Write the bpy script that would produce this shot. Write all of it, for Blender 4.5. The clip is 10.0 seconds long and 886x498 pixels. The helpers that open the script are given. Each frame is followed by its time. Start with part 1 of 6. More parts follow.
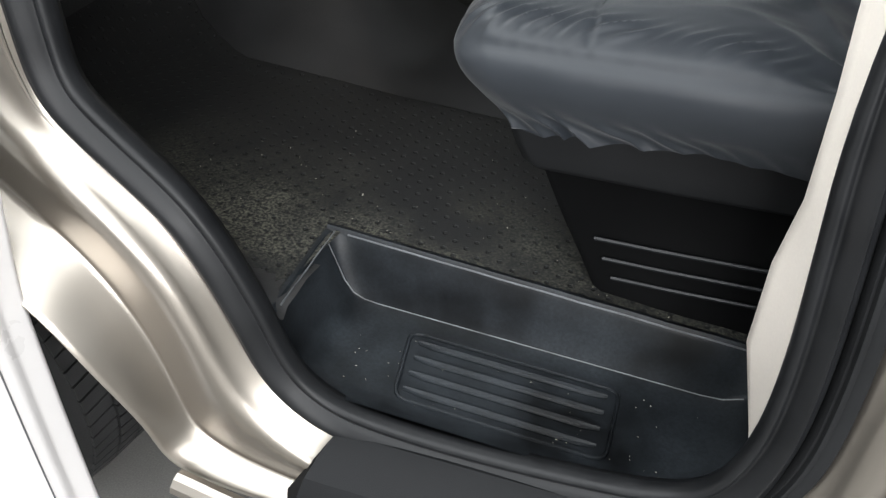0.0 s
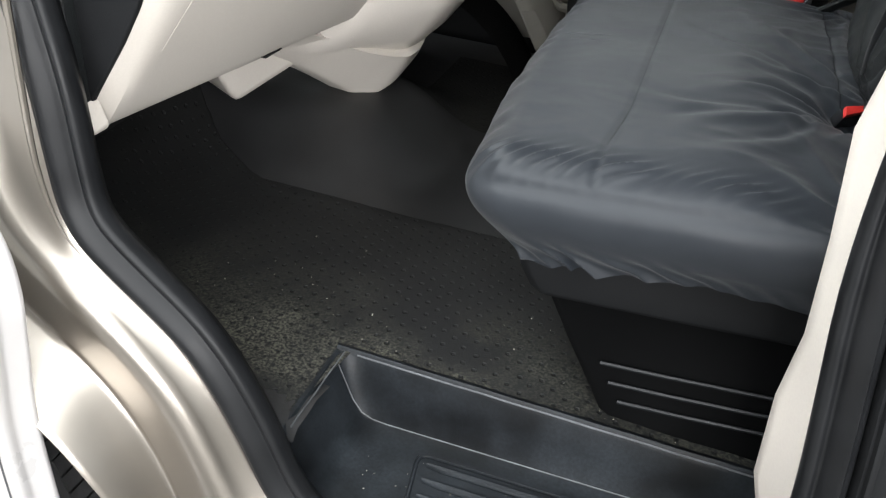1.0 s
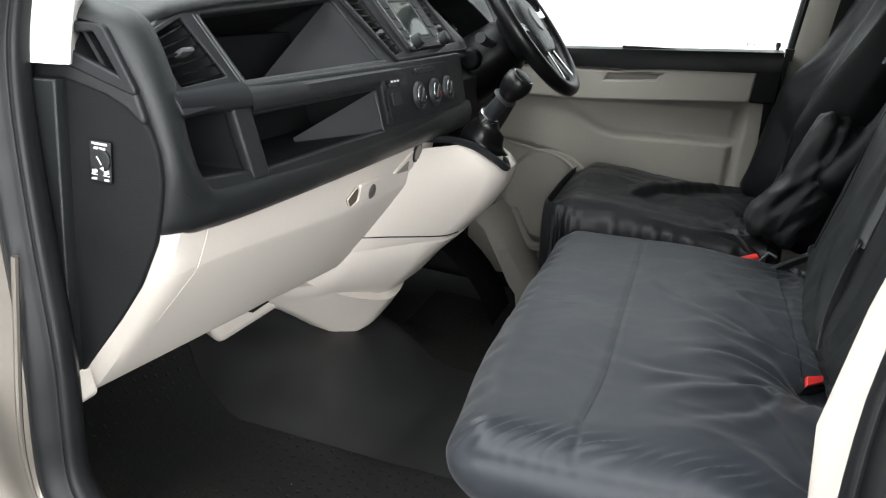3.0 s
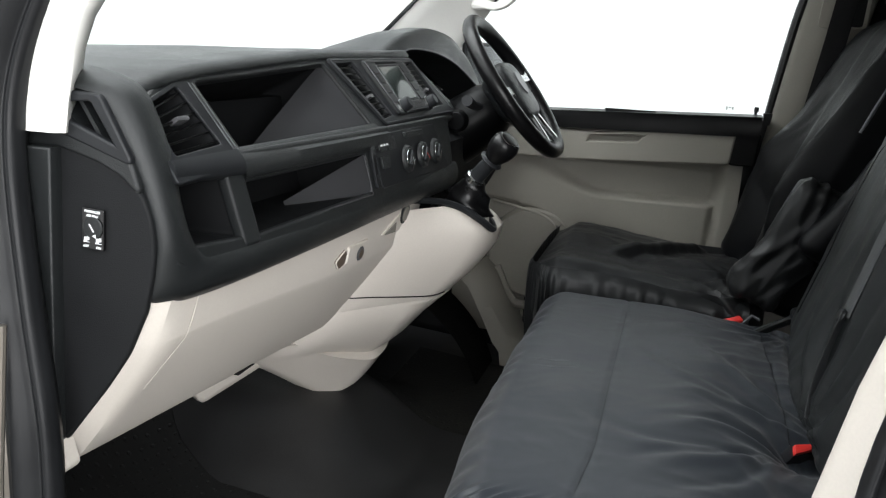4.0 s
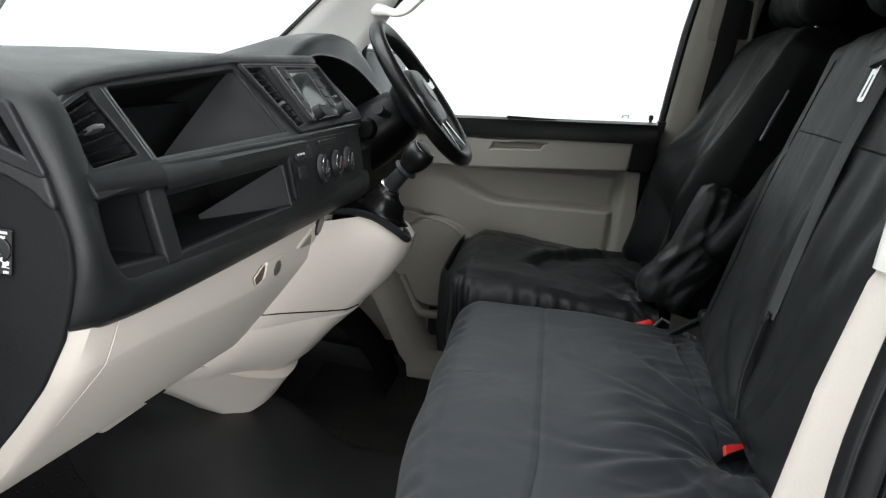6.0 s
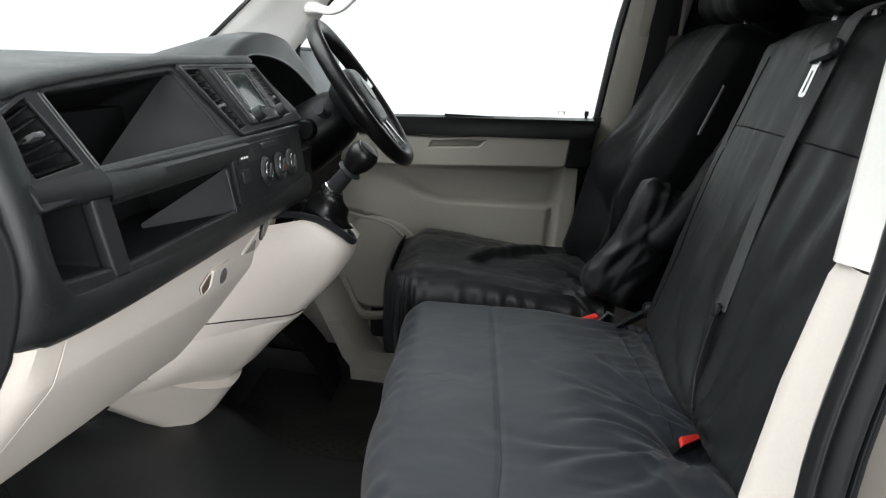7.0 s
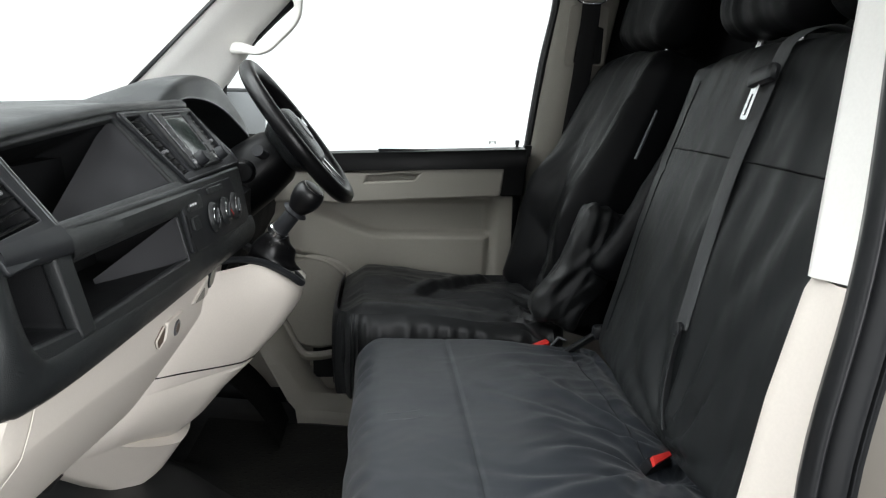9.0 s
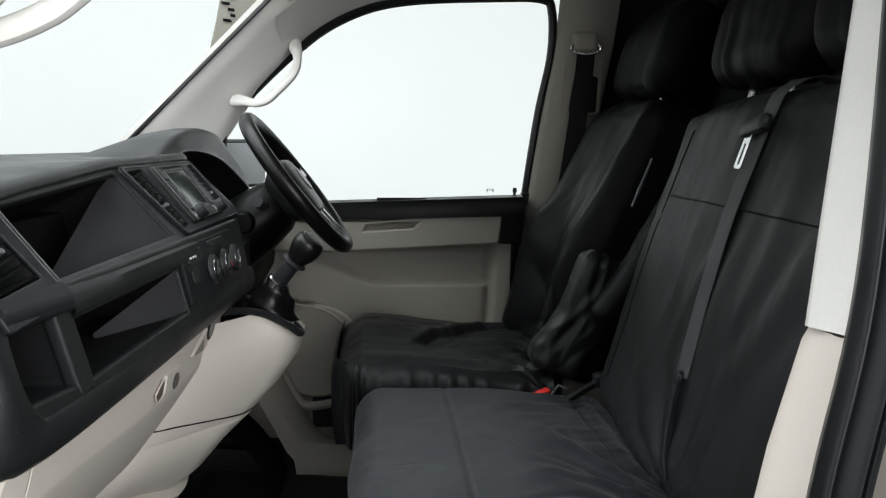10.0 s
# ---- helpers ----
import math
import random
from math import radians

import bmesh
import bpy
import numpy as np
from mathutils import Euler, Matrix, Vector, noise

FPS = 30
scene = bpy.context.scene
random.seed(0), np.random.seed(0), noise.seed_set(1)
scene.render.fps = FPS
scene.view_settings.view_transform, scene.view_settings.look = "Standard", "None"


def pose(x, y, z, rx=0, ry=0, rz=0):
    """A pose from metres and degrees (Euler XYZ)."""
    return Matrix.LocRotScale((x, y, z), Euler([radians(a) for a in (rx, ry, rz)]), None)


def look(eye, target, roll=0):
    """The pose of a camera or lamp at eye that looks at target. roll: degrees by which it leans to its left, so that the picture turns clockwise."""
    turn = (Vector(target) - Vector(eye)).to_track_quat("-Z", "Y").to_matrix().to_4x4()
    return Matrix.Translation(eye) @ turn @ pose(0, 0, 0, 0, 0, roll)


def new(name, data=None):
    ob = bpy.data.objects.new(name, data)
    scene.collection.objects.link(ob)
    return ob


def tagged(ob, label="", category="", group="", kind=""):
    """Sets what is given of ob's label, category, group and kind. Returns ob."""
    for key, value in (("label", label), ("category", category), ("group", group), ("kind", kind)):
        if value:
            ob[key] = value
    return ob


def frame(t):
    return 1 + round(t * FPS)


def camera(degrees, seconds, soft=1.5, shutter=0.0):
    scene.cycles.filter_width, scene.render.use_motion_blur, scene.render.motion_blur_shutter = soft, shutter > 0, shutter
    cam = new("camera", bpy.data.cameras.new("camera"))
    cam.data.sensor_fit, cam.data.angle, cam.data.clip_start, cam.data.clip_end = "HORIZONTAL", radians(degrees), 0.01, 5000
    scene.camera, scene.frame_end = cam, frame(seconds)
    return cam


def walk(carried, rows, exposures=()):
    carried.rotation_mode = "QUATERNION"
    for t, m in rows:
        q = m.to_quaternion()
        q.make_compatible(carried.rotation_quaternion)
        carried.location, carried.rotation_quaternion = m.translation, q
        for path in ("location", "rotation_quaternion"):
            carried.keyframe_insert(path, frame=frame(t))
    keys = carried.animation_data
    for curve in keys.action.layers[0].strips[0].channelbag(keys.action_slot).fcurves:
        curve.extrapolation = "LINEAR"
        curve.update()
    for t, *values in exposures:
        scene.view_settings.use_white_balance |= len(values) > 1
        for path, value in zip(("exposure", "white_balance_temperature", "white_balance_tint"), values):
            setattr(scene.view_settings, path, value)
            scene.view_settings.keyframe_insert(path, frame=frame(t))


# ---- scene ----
cam = camera(56.8, 10.0, 1.25)
PATH = [
    (0, (0.2926, -0.5770, 1.3403), (-0.2016, 0.9101, 0.0976), 0.42),
    (0.5, (0.2854, -0.5850, 1.3610), (-0.2344, 0.9777, 0.2262), 0.83),
    (1, (0.2832, -0.5880, 1.3813), (-0.2594, 1.0328, 0.3427), 0.86),
    (1.5, (0.2827, -0.5870, 1.3984), (-0.2742, 1.0964, 0.4732), 0.87),
    (2, (0.2780, -0.5910, 1.4249), (-0.2812, 1.1524, 0.6199), 1.14),
    (2.5, (0.2718, -0.5890, 1.4465), (-0.2818, 1.2033, 0.7530), 1.76),
    (3, (0.2690, -0.5920, 1.4719), (-0.2818, 1.2372, 0.8796), 2.35),
    (4.5, (0.2349, -0.5940, 1.4949), (-0.2374, 1.2958, 1.0414), 3.39),
    (5, (0.2115, -0.5900, 1.4910), (-0.1950, 1.3165, 1.0438), 3.56),
    (5.5, (0.1911, -0.5810, 1.4877), (-0.1316, 1.3428, 1.0462), 3.73),
    (7, (0.1341, -0.5600, 1.4897), (0.0798, 1.3909, 1.0528), 3.28),
    (7.5, (0.1121, -0.5550, 1.4916), (0.1227, 1.3981, 1.0610), 2.48),
    (8, (0.0929, -0.5490, 1.4903), (0.1585, 1.4050, 1.0690), 1.69),
    (8.5, (0.0740, -0.5490, 1.4919), (0.1939, 1.4075, 1.0949), 1.11),
    (9, (0.0671, -0.5530, 1.4935), (0.2146, 1.4095, 1.1374), 1.04),
    (9.5, (0.0665, -0.5580, 1.4976), (0.2206, 1.4128, 1.1941), 0.86),
    (10, (0.0669, -0.5580, 1.5026), (0.2169, 1.4209, 1.2546), 0.48),
]
walk(cam, [(t, look(eye, target, roll)) for t, eye, target, roll in PATH],
     [(0, 0.38), (1, 0.52), (2, 0.56), (3, 0.60), (4.5, 0.02), (5.5, 0.03), (7, 0.20), (9, 0.24), (9.5, 0.0), (10, -0.28)])

# ---- light: a white studio all round, soft from above and from the open side ----
world = bpy.data.worlds.new("studio")
scene.world = world
world.use_nodes = True
wn = world.node_tree
wn.nodes["Background"].inputs[0].default_value = (0.92, 0.97, 1.0, 1)
wn.nodes["Background"].inputs[1].default_value = 0.72


def area_lamp(name, eye, target, sx, sy, watts, colour):
    data = bpy.data.lights.new(name, "AREA")
    data.shape, data.size, data.size_y, data.energy, data.color = "RECTANGLE", sx, sy, watts, colour
    ob = new(name, data)
    ob.matrix_world = look(eye, target)
    return ob


area_lamp("ceiling_softbox", (0.9, -2.4, 4.2), (0.9, -2.3, 0.0), 7.0, 4.0, 360, (0.95, 0.98, 1.0))
# unseen fill lamp over the bonnet, added to lift the dash top
area_lamp("nose_fill", (-2.6, 1.0, 4.2), (-2.2, 1.0, 0.0), 3.0, 5.0, 260, (0.95, 0.98, 1.0))
area_lamp("side_softbox", (2.4, -4.0, 2.0), (-0.1, 0.6, 1.0), 4.6, 2.4, 285, (0.99, 0.99, 1.0))
# unseen fill lamp, added to brighten the pillar trim that faces forward
area_lamp("front_fill", (-4.2, -2.2, 2.2), (0.3, 0.5, 1.2), 2.4, 2.0, 35, (0.99, 0.99, 1.0))


# ---- materials ----
def material(name, colour, rough=0.5, metal=0.0, spec=0.5, grain=0.0, grain_scale=300.0, mottle=0.0, mottle_scale=8.0,
             bump=0.0, bump_scale=400.0, coat=0.0, sheen=0.0, wrinkle=0.0, wrinkle_scale=14.0):
    """A principled surface with fine relief, colour grain and slow blotches, in object space (metres)."""
    m = bpy.data.materials.new(name)
    m.use_nodes = True
    n, l = m.node_tree.nodes, m.node_tree.links
    p = n["Principled BSDF"]
    p.inputs["Base Color"].default_value = (*colour, 1)
    p.inputs["Roughness"].default_value = rough
    p.inputs["Metallic"].default_value = metal
    p.inputs["Specular IOR Level"].default_value = spec
    p.inputs["Coat Weight"].default_value = coat
    p.inputs["Coat Roughness"].default_value = 0.06
    p.inputs["Sheen Weight"].default_value = sheen
    tc = n.new("ShaderNodeTexCoord")
    if mottle or grain:
        a, b = n.new("ShaderNodeTexNoise"), n.new("ShaderNodeTexNoise")
        a.inputs["Scale"].default_value, b.inputs["Scale"].default_value = mottle_scale, grain_scale
        a.inputs["Detail"].default_value, b.inputs["Detail"].default_value = 5, 2
        for t in (a, b):
            l.new(tc.outputs["Object"], t.inputs["Vector"])
        ra, rb = n.new("ShaderNodeMapRange"), n.new("ShaderNodeMapRange")
        ra.inputs[1].default_value, ra.inputs[2].default_value = 0.3, 0.7
        rb.inputs[1].default_value, rb.inputs[2].default_value = 0.3, 0.7
        ra.inputs[3].default_value, ra.inputs[4].default_value = 1 - mottle, 1 + mottle
        rb.inputs[3].default_value, rb.inputs[4].default_value = 1 - grain, 1 + grain
        l.new(a.outputs["Fac"], ra.inputs[0])
        l.new(b.outputs["Fac"], rb.inputs[0])
        mul, sc = n.new("ShaderNodeMath"), n.new("ShaderNodeVectorMath")
        mul.operation, sc.operation = "MULTIPLY", "SCALE"
        l.new(ra.outputs[0], mul.inputs[0])
        l.new(rb.outputs[0], mul.inputs[1])
        sc.inputs[0].default_value = colour
        l.new(mul.outputs[0], sc.inputs["Scale"])
        l.new(sc.outputs[0], p.inputs["Base Color"])
        rr = n.new("ShaderNodeMapRange")
        rr.inputs[1].default_value, rr.inputs[2].default_value = 0.3, 0.7
        rr.inputs[3].default_value, rr.inputs[4].default_value = max(0.02, rough - 0.08), min(1, rough + 0.08)
        l.new(a.outputs["Fac"], rr.inputs[0])
        l.new(rr.outputs[0], p.inputs["Roughness"])
    if bump:
        t, bp = n.new("ShaderNodeTexNoise"), n.new("ShaderNodeBump")
        t.inputs["Scale"].default_value, t.inputs["Detail"].default_value = bump_scale, 3
        bp.inputs["Strength"].default_value, bp.inputs["Distance"].default_value = bump, 0.002
        l.new(tc.outputs["Object"], t.inputs["Vector"])
        l.new(t.outputs["Fac"], bp.inputs["Height"])
        l.new(bp.outputs[0], p.inputs["Normal"])
        if wrinkle:
            mp, wv, wb = n.new("ShaderNodeMapping"), n.new("ShaderNodeTexNoise"), n.new("ShaderNodeBump")
            mp.inputs["Scale"].default_value = (1.0, 0.55, 0.8)
            mp.inputs["Rotation"].default_value = (0.2, 0.1, 0.5)
            wv.noise_type = "RIDGED_MULTIFRACTAL"
            wv.inputs["Scale"].default_value, wv.inputs["Detail"].default_value = wrinkle_scale, 3
            wv.inputs["Distortion"].default_value = 0.4
            wb.inputs["Strength"].default_value, wb.inputs["Distance"].default_value = wrinkle, 0.006
            l.new(tc.outputs["Object"], mp.inputs["Vector"])
            l.new(mp.outputs[0], wv.inputs["Vector"])
            l.new(wv.outputs["Fac"], wb.inputs["Height"])
            l.new(bp.outputs[0], wb.inputs["Normal"])
            l.new(wb.outputs[0], p.inputs["Normal"])
    return m


PAINT = material("beige_metallic_paint", (0.31, 0.282, 0.247), 0.32, 0.9, coat=0.3)
RUBBER = material("black_rubber", (0.0085, 0.009, 0.0098), 0.38, spec=0.20, mottle=0.15, mottle_scale=20, bump=0.06, bump_scale=150)
PLASTIC = material("black_grained_plastic", (0.0120, 0.0134, 0.0139), 0.38, spec=0.38, grain=0.12, mottle=0.08, bump=0.35, bump_scale=900)
# near-black copy of the plastic: shade under the cushions put into the colour
PLASTIC_SHADED = material("shaded_black_plastic", (0.0030, 0.0031, 0.0033), 0.6, spec=0.08, mottle=0.15, bump=0.2, bump_scale=700)
PLASTIC_SMOOTH = material("dark_smooth_plastic", (0.012, 0.013, 0.0145), 0.40, spec=0.28, mottle=0.1)
# duller, darker copy of the grained plastic, for shaded faces and hollows
PLASTIC_DEEP = material("shade_dulled_plastic", (0.0100, 0.0105, 0.0112), 0.62, spec=0.12, mottle=0.15, bump=0.2, bump_scale=700)
CREAM = material("warm_grey_plastic", (0.60, 0.555, 0.50), 0.48, grain=0.02, mottle=0.03, mottle_scale=5, bump=0.07, bump_scale=900)
OLIVE = material("stone_grey_plastic", (0.225, 0.213, 0.185), 0.6, spec=0.3, grain=0.03, mottle=0.04, mottle_scale=5, bump=0.2, bump_scale=900)
WHITE_TRIM = material("pale_pillar_trim", (0.73, 0.72, 0.685), 0.55, grain=0.02, mottle=0.02, bump=0.08, bump_scale=1200)
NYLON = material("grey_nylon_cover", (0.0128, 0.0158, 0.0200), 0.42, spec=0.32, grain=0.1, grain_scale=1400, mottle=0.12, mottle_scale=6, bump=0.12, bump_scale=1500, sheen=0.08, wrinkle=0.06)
# the bench cover again in a darker tone, for its backrest
NYLON_BACK = material("darker_nylon_cover", (0.0098, 0.0111, 0.0118), 0.47, spec=0.20, grain=0.1, grain_scale=1400, mottle=0.2, mottle_scale=6, bump=0.12, bump_scale=1500, wrinkle=0.18)
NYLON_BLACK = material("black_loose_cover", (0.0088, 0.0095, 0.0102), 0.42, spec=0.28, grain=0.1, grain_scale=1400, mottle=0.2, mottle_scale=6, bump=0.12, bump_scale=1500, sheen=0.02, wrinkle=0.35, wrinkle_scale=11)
# two shaded copies of the black cover: backrest and armrest, then headrests
NYLON_SHADED = material("shaded_nylon_cover", (0.0030, 0.0033, 0.0039), 0.43, spec=0.14, grain=0.1, grain_scale=1400, mottle=0.2, mottle_scale=6, bump=0.15, bump_scale=1500, sheen=0.01, wrinkle=0.16)
HEAD_SHADED = material("shaded_headrest_cover", (0.0026, 0.0028, 0.0032), 0.58, spec=0.10, grain=0.1, grain_scale=1400, mottle=0.2, mottle_scale=6, bump=0.15, bump_scale=1500)
# shaded copy of the belt webbing, for the dim far side of the cab
WEBBING_SHADED = material("shaded_belt_webbing", (0.0095, 0.0095, 0.0100), 0.65, spec=0.15, grain=0.2, grain_scale=900, bump=0.3, bump_scale=900)
WEBBING = material("belt_webbing", (0.035, 0.037, 0.039), 0.6, grain=0.2, grain_scale=900, bump=0.3, bump_scale=900)
CHROME = material("chrome", (0.7, 0.71, 0.72), 0.18, 1.0)
GLOSS_DULL = material("black_column_plastic", (0.0018, 0.0019, 0.0021), 0.36, spec=0.10, mottle=0.1)
# lit copy of the dash plastic, for tray walls that face the light
PLASTIC_LIT = material("lit_tray_plastic", (0.030, 0.0305, 0.0325), 0.55, spec=0.25, mottle=0.1, bump=0.15, bump_scale=900)
SATIN = material("satin_grey_plastic", (0.10, 0.10, 0.105), 0.3, 0.3)
RED = material("red_plastic", (0.55, 0.03, 0.025), 0.4)
WHITE_PRINT = material("white_print", (0.75, 0.76, 0.77), 0.6)
GLOSS = material("gloss_black", (0.004, 0.004, 0.0045), 0.25)
SCREEN = material("display_glass", (0.02, 0.026, 0.024), 0.07, spec=0.5)
WHITE_PAINT = material("white_paint", (0.62, 0.60, 0.59), 0.35, coat=0.3, mottle=0.02)
STUDIO = material("glowing_studio_white", (0.8, 0.82, 0.82), 0.7, mottle=0.03, mottle_scale=0.6)
# the wall itself glows a little, so the windows show bright white
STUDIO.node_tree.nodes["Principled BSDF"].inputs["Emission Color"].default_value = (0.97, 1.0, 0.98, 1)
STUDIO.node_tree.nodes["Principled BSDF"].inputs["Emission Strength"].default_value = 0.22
STUDIO_FLOOR = material("studio_floor", (0.15, 0.146, 0.138), 0.5, mottle=0.2, mottle_scale=3, grain=0.15)
TYRE = material("tyre_rubber", (0.016, 0.016, 0.0165), 0.7, mottle=0.25, mottle_scale=30, bump=0.3, bump_scale=300)
ALLOY = material("alloy", (0.5, 0.5, 0.5), 0.3, 0.9)
LEATHER = material("black_leather", (0.0034, 0.0034, 0.0037), 0.32, spec=0.30, mottle=0.2, bump=0.10, bump_scale=500)
HEADLINER = material("headliner_cloth", (0.55, 0.54, 0.50), 0.85, grain=0.06, bump=0.3, bump_scale=1500)


def glass_material(name, tint):
    m = bpy.data.materials.new(name)
    m.use_nodes = True
    p = m.node_tree.nodes["Principled BSDF"]
    p.inputs["Base Color"].default_value = (*tint, 1)
    p.inputs["Roughness"].default_value = 0.0
    p.inputs["Transmission Weight"].default_value = 1.0
    p.inputs["IOR"].default_value = 1.02
    return m


HOLLOW_SHADE = material("hollow_shade_brown", (0.10, 0.075, 0.055), 0.5, mottle=0.1)
WORN_GLINT = material("worn_glint_grey", (0.075, 0.08, 0.085), 0.5, mottle=0.5, mottle_scale=30)
GLASS = glass_material("clear_glass", (0.95, 0.99, 0.97))


def mat_floor(name="dirty_rubber_mat", y0=0.29, y1=0.50, near=0.85, far=0.06):
    """Dark rubber mat: moulded dimples, dust caught between them, scuffs."""
    m = bpy.data.materials.new(name)
    m.use_nodes = True
    n, l = m.node_tree.nodes, m.node_tree.links
    p = n["Principled BSDF"]
    tc = n.new("ShaderNodeTexCoord")
    sep = n.new("ShaderNodeSeparateXYZ")
    l.new(tc.outputs["Object"], sep.inputs[0])
    vor = n.new("ShaderNodeTexVoronoi")
    vor.voronoi_dimensions = "2D"
    vor.inputs["Scale"].default_value, vor.inputs["Randomness"].default_value = 42, 0.15
    turn = n.new("ShaderNodeMapping")
    turn.inputs["Rotation"].default_value = (0, 0, 0.55)
    l.new(tc.outputs["Object"], turn.inputs["Vector"])
    l.new(turn.outputs[0], vor.inputs["Vector"])
    pit = n.new("ShaderNodeMapRange")
    pit.inputs[1].default_value, pit.inputs[2].default_value = 0.09, 0.18
    l.new(vor.outputs["Distance"], pit.inputs[0])
    fine, big, dust = (n.new("ShaderNodeTexNoise") for _ in range(3))
    for t, sc, d in ((fine, 420, 3), (big, 7, 6), (dust, 240, 6)):
        t.inputs["Scale"].default_value, t.inputs["Detail"].default_value = sc, d
        l.new(tc.outputs["Object"], t.inputs["Vector"])
    # dust lies mostly by the step
    mx = n.new("ShaderNodeMapRange")
    mx.inputs[1].default_value, mx.inputs[2].default_value, mx.inputs[3].default_value, mx.inputs[4].default_value = y0, y1, near, far
    l.new(sep.outputs[1], mx.inputs[0])
    bg = n.new("ShaderNodeMapRange")
    bg.inputs[1].default_value, bg.inputs[2].default_value = 0.36, 0.64
    l.new(big.outputs["Fac"], bg.inputs[0])
    du = n.new("ShaderNodeMapRange")
    du.inputs[1].default_value, du.inputs[2].default_value = 0.42, 0.82
    l.new(dust.outputs["Fac"], du.inputs[0])
    a, b = n.new("ShaderNodeMath"), n.new("ShaderNodeMath")
    a.operation = b.operation = "MULTIPLY"
    l.new(mx.outputs[0], a.inputs[0])
    l.new(bg.outputs[0], a.inputs[1])
    l.new(a.outputs[0], b.inputs[0])
    l.new(du.outputs[0], b.inputs[1])
    mix = n.new("ShaderNodeMix")
    mix.data_type = "RGBA"
    mix.inputs[6].default_value, mix.inputs[7].default_value = (0.0125, 0.0128, 0.0129, 1), (0.17, 0.166, 0.128, 1)
    pd = n.new("ShaderNodeMath")
    pd.operation = "MULTIPLY"
    l.new(b.outputs[0], pd.inputs[0])
    l.new(pit.outputs[0], pd.inputs[1])
    l.new(pd.outputs[0], mix.inputs[0])
    l.new(mix.outputs[2], p.inputs["Base Color"])
    p.inputs["Roughness"].default_value = 0.55
    p.inputs["Specular IOR Level"].default_value = 0.15
    hs = n.new("ShaderNodeMath")
    hs.operation = "MULTIPLY_ADD"
    hs.inputs[1].default_value = 0.25
    l.new(fine.outputs["Fac"], hs.inputs[0])
    l.new(pit.outputs[0], hs.inputs[2])
    bp = n.new("ShaderNodeBump")
    bp.inputs["Strength"].default_value, bp.inputs["Distance"].default_value = 0.65, 0.003
    l.new(hs.outputs[0], bp.inputs["Height"])
    l.new(bp.outputs[0], p.inputs["Normal"])
    return m


MAT = mat_floor()
MAT_DRIVER = mat_floor("worn_rubber_heel_mat", 1.10, 1.45, 0.55, 0.10)
MAT_SMOOTH = material("smooth_rubber_floor", (0.019, 0.0192, 0.0197), 0.42, spec=0.38, mottle=0.25, mottle_scale=9, grain=0.1, bump=0.15, bump_scale=500)
STEP = material("scuffed_step_plastic", (0.0085, 0.0104, 0.0124), 0.46, spec=0.25, mottle=0.8, mottle_scale=9, grain=0.25, grain_scale=200, bump=0.15, bump_scale=700)


# ---- building helpers ----
def thing(name, base, label, category, group="", kind=""):
    ob = new(name)
    ob.empty_display_size = 0.1
    ob.location = base
    return tagged(ob, label, category, group, kind)


def finish(me, mat, smooth=32):
    bm = bmesh.new()
    bm.from_mesh(me)
    bmesh.ops.recalc_face_normals(bm, faces=bm.faces)
    lim = radians(smooth)
    for f in bm.faces:
        f.smooth = True
    for e in bm.edges:
        e.smooth = not (len(e.link_faces) == 2 and e.calc_face_angle(0) > lim)
    bm.to_mesh(me)
    bm.free()
    me.materials.clear()
    me.materials.append(mat)


def part(name, bm, mat, parent=None, label="", smooth=32):
    """Links a bmesh (or mesh) whose vertices are in world metres as one object under its thing or part."""
    if isinstance(bm, bmesh.types.BMesh):
        me = bpy.data.meshes.new(name)
        bm.to_mesh(me)
        bm.free()
    else:
        me = bm
        me.name = name
    finish(me, mat, smooth)
    ob = new(name, me)
    if parent:
        ob.parent = parent
        ob.matrix_parent_inverse = Matrix.Identity(4) if parent.parent else Matrix.Translation(-parent.location)
    if label:
        ob["label"] = label
    return ob


def loft(sections, close_u=False, cap=False):
    """Quads between equally long rows of points; close_u joins each row's end to its start."""
    bm = bmesh.new()
    rows = [[bm.verts.new(p) for p in sec] for sec in sections]
    n = len(rows[0])
    for a, b in zip(rows, rows[1:]):
        for i in range(n if close_u else n - 1):
            j = (i + 1) % n
            bm.faces.new((a[i], a[j], b[j], b[i]))
    if cap:
        for r in (rows[0], rows[-1]):
            bm.faces.new(r)
    return bm


def smooth_curve(pts, n):
    """n points along a Catmull-Rom curve through pts."""
    pts = [Vector(p) for p in pts]
    ext = [2 * pts[0] - pts[1], *pts, 2 * pts[-1] - pts[-2]]
    out = []
    for k in range(n):
        s = k / (n - 1) * (len(pts) - 1)
        i = min(int(s), len(pts) - 2)
        t = s - i
        a, b, c, d = ext[i : i + 4]
        out.append(0.5 * (2 * b + (c - a) * t + (2 * a - 5 * b + 4 * c - d) * t * t + (3 * b - a - 3 * c + d) * t**3))
    return out


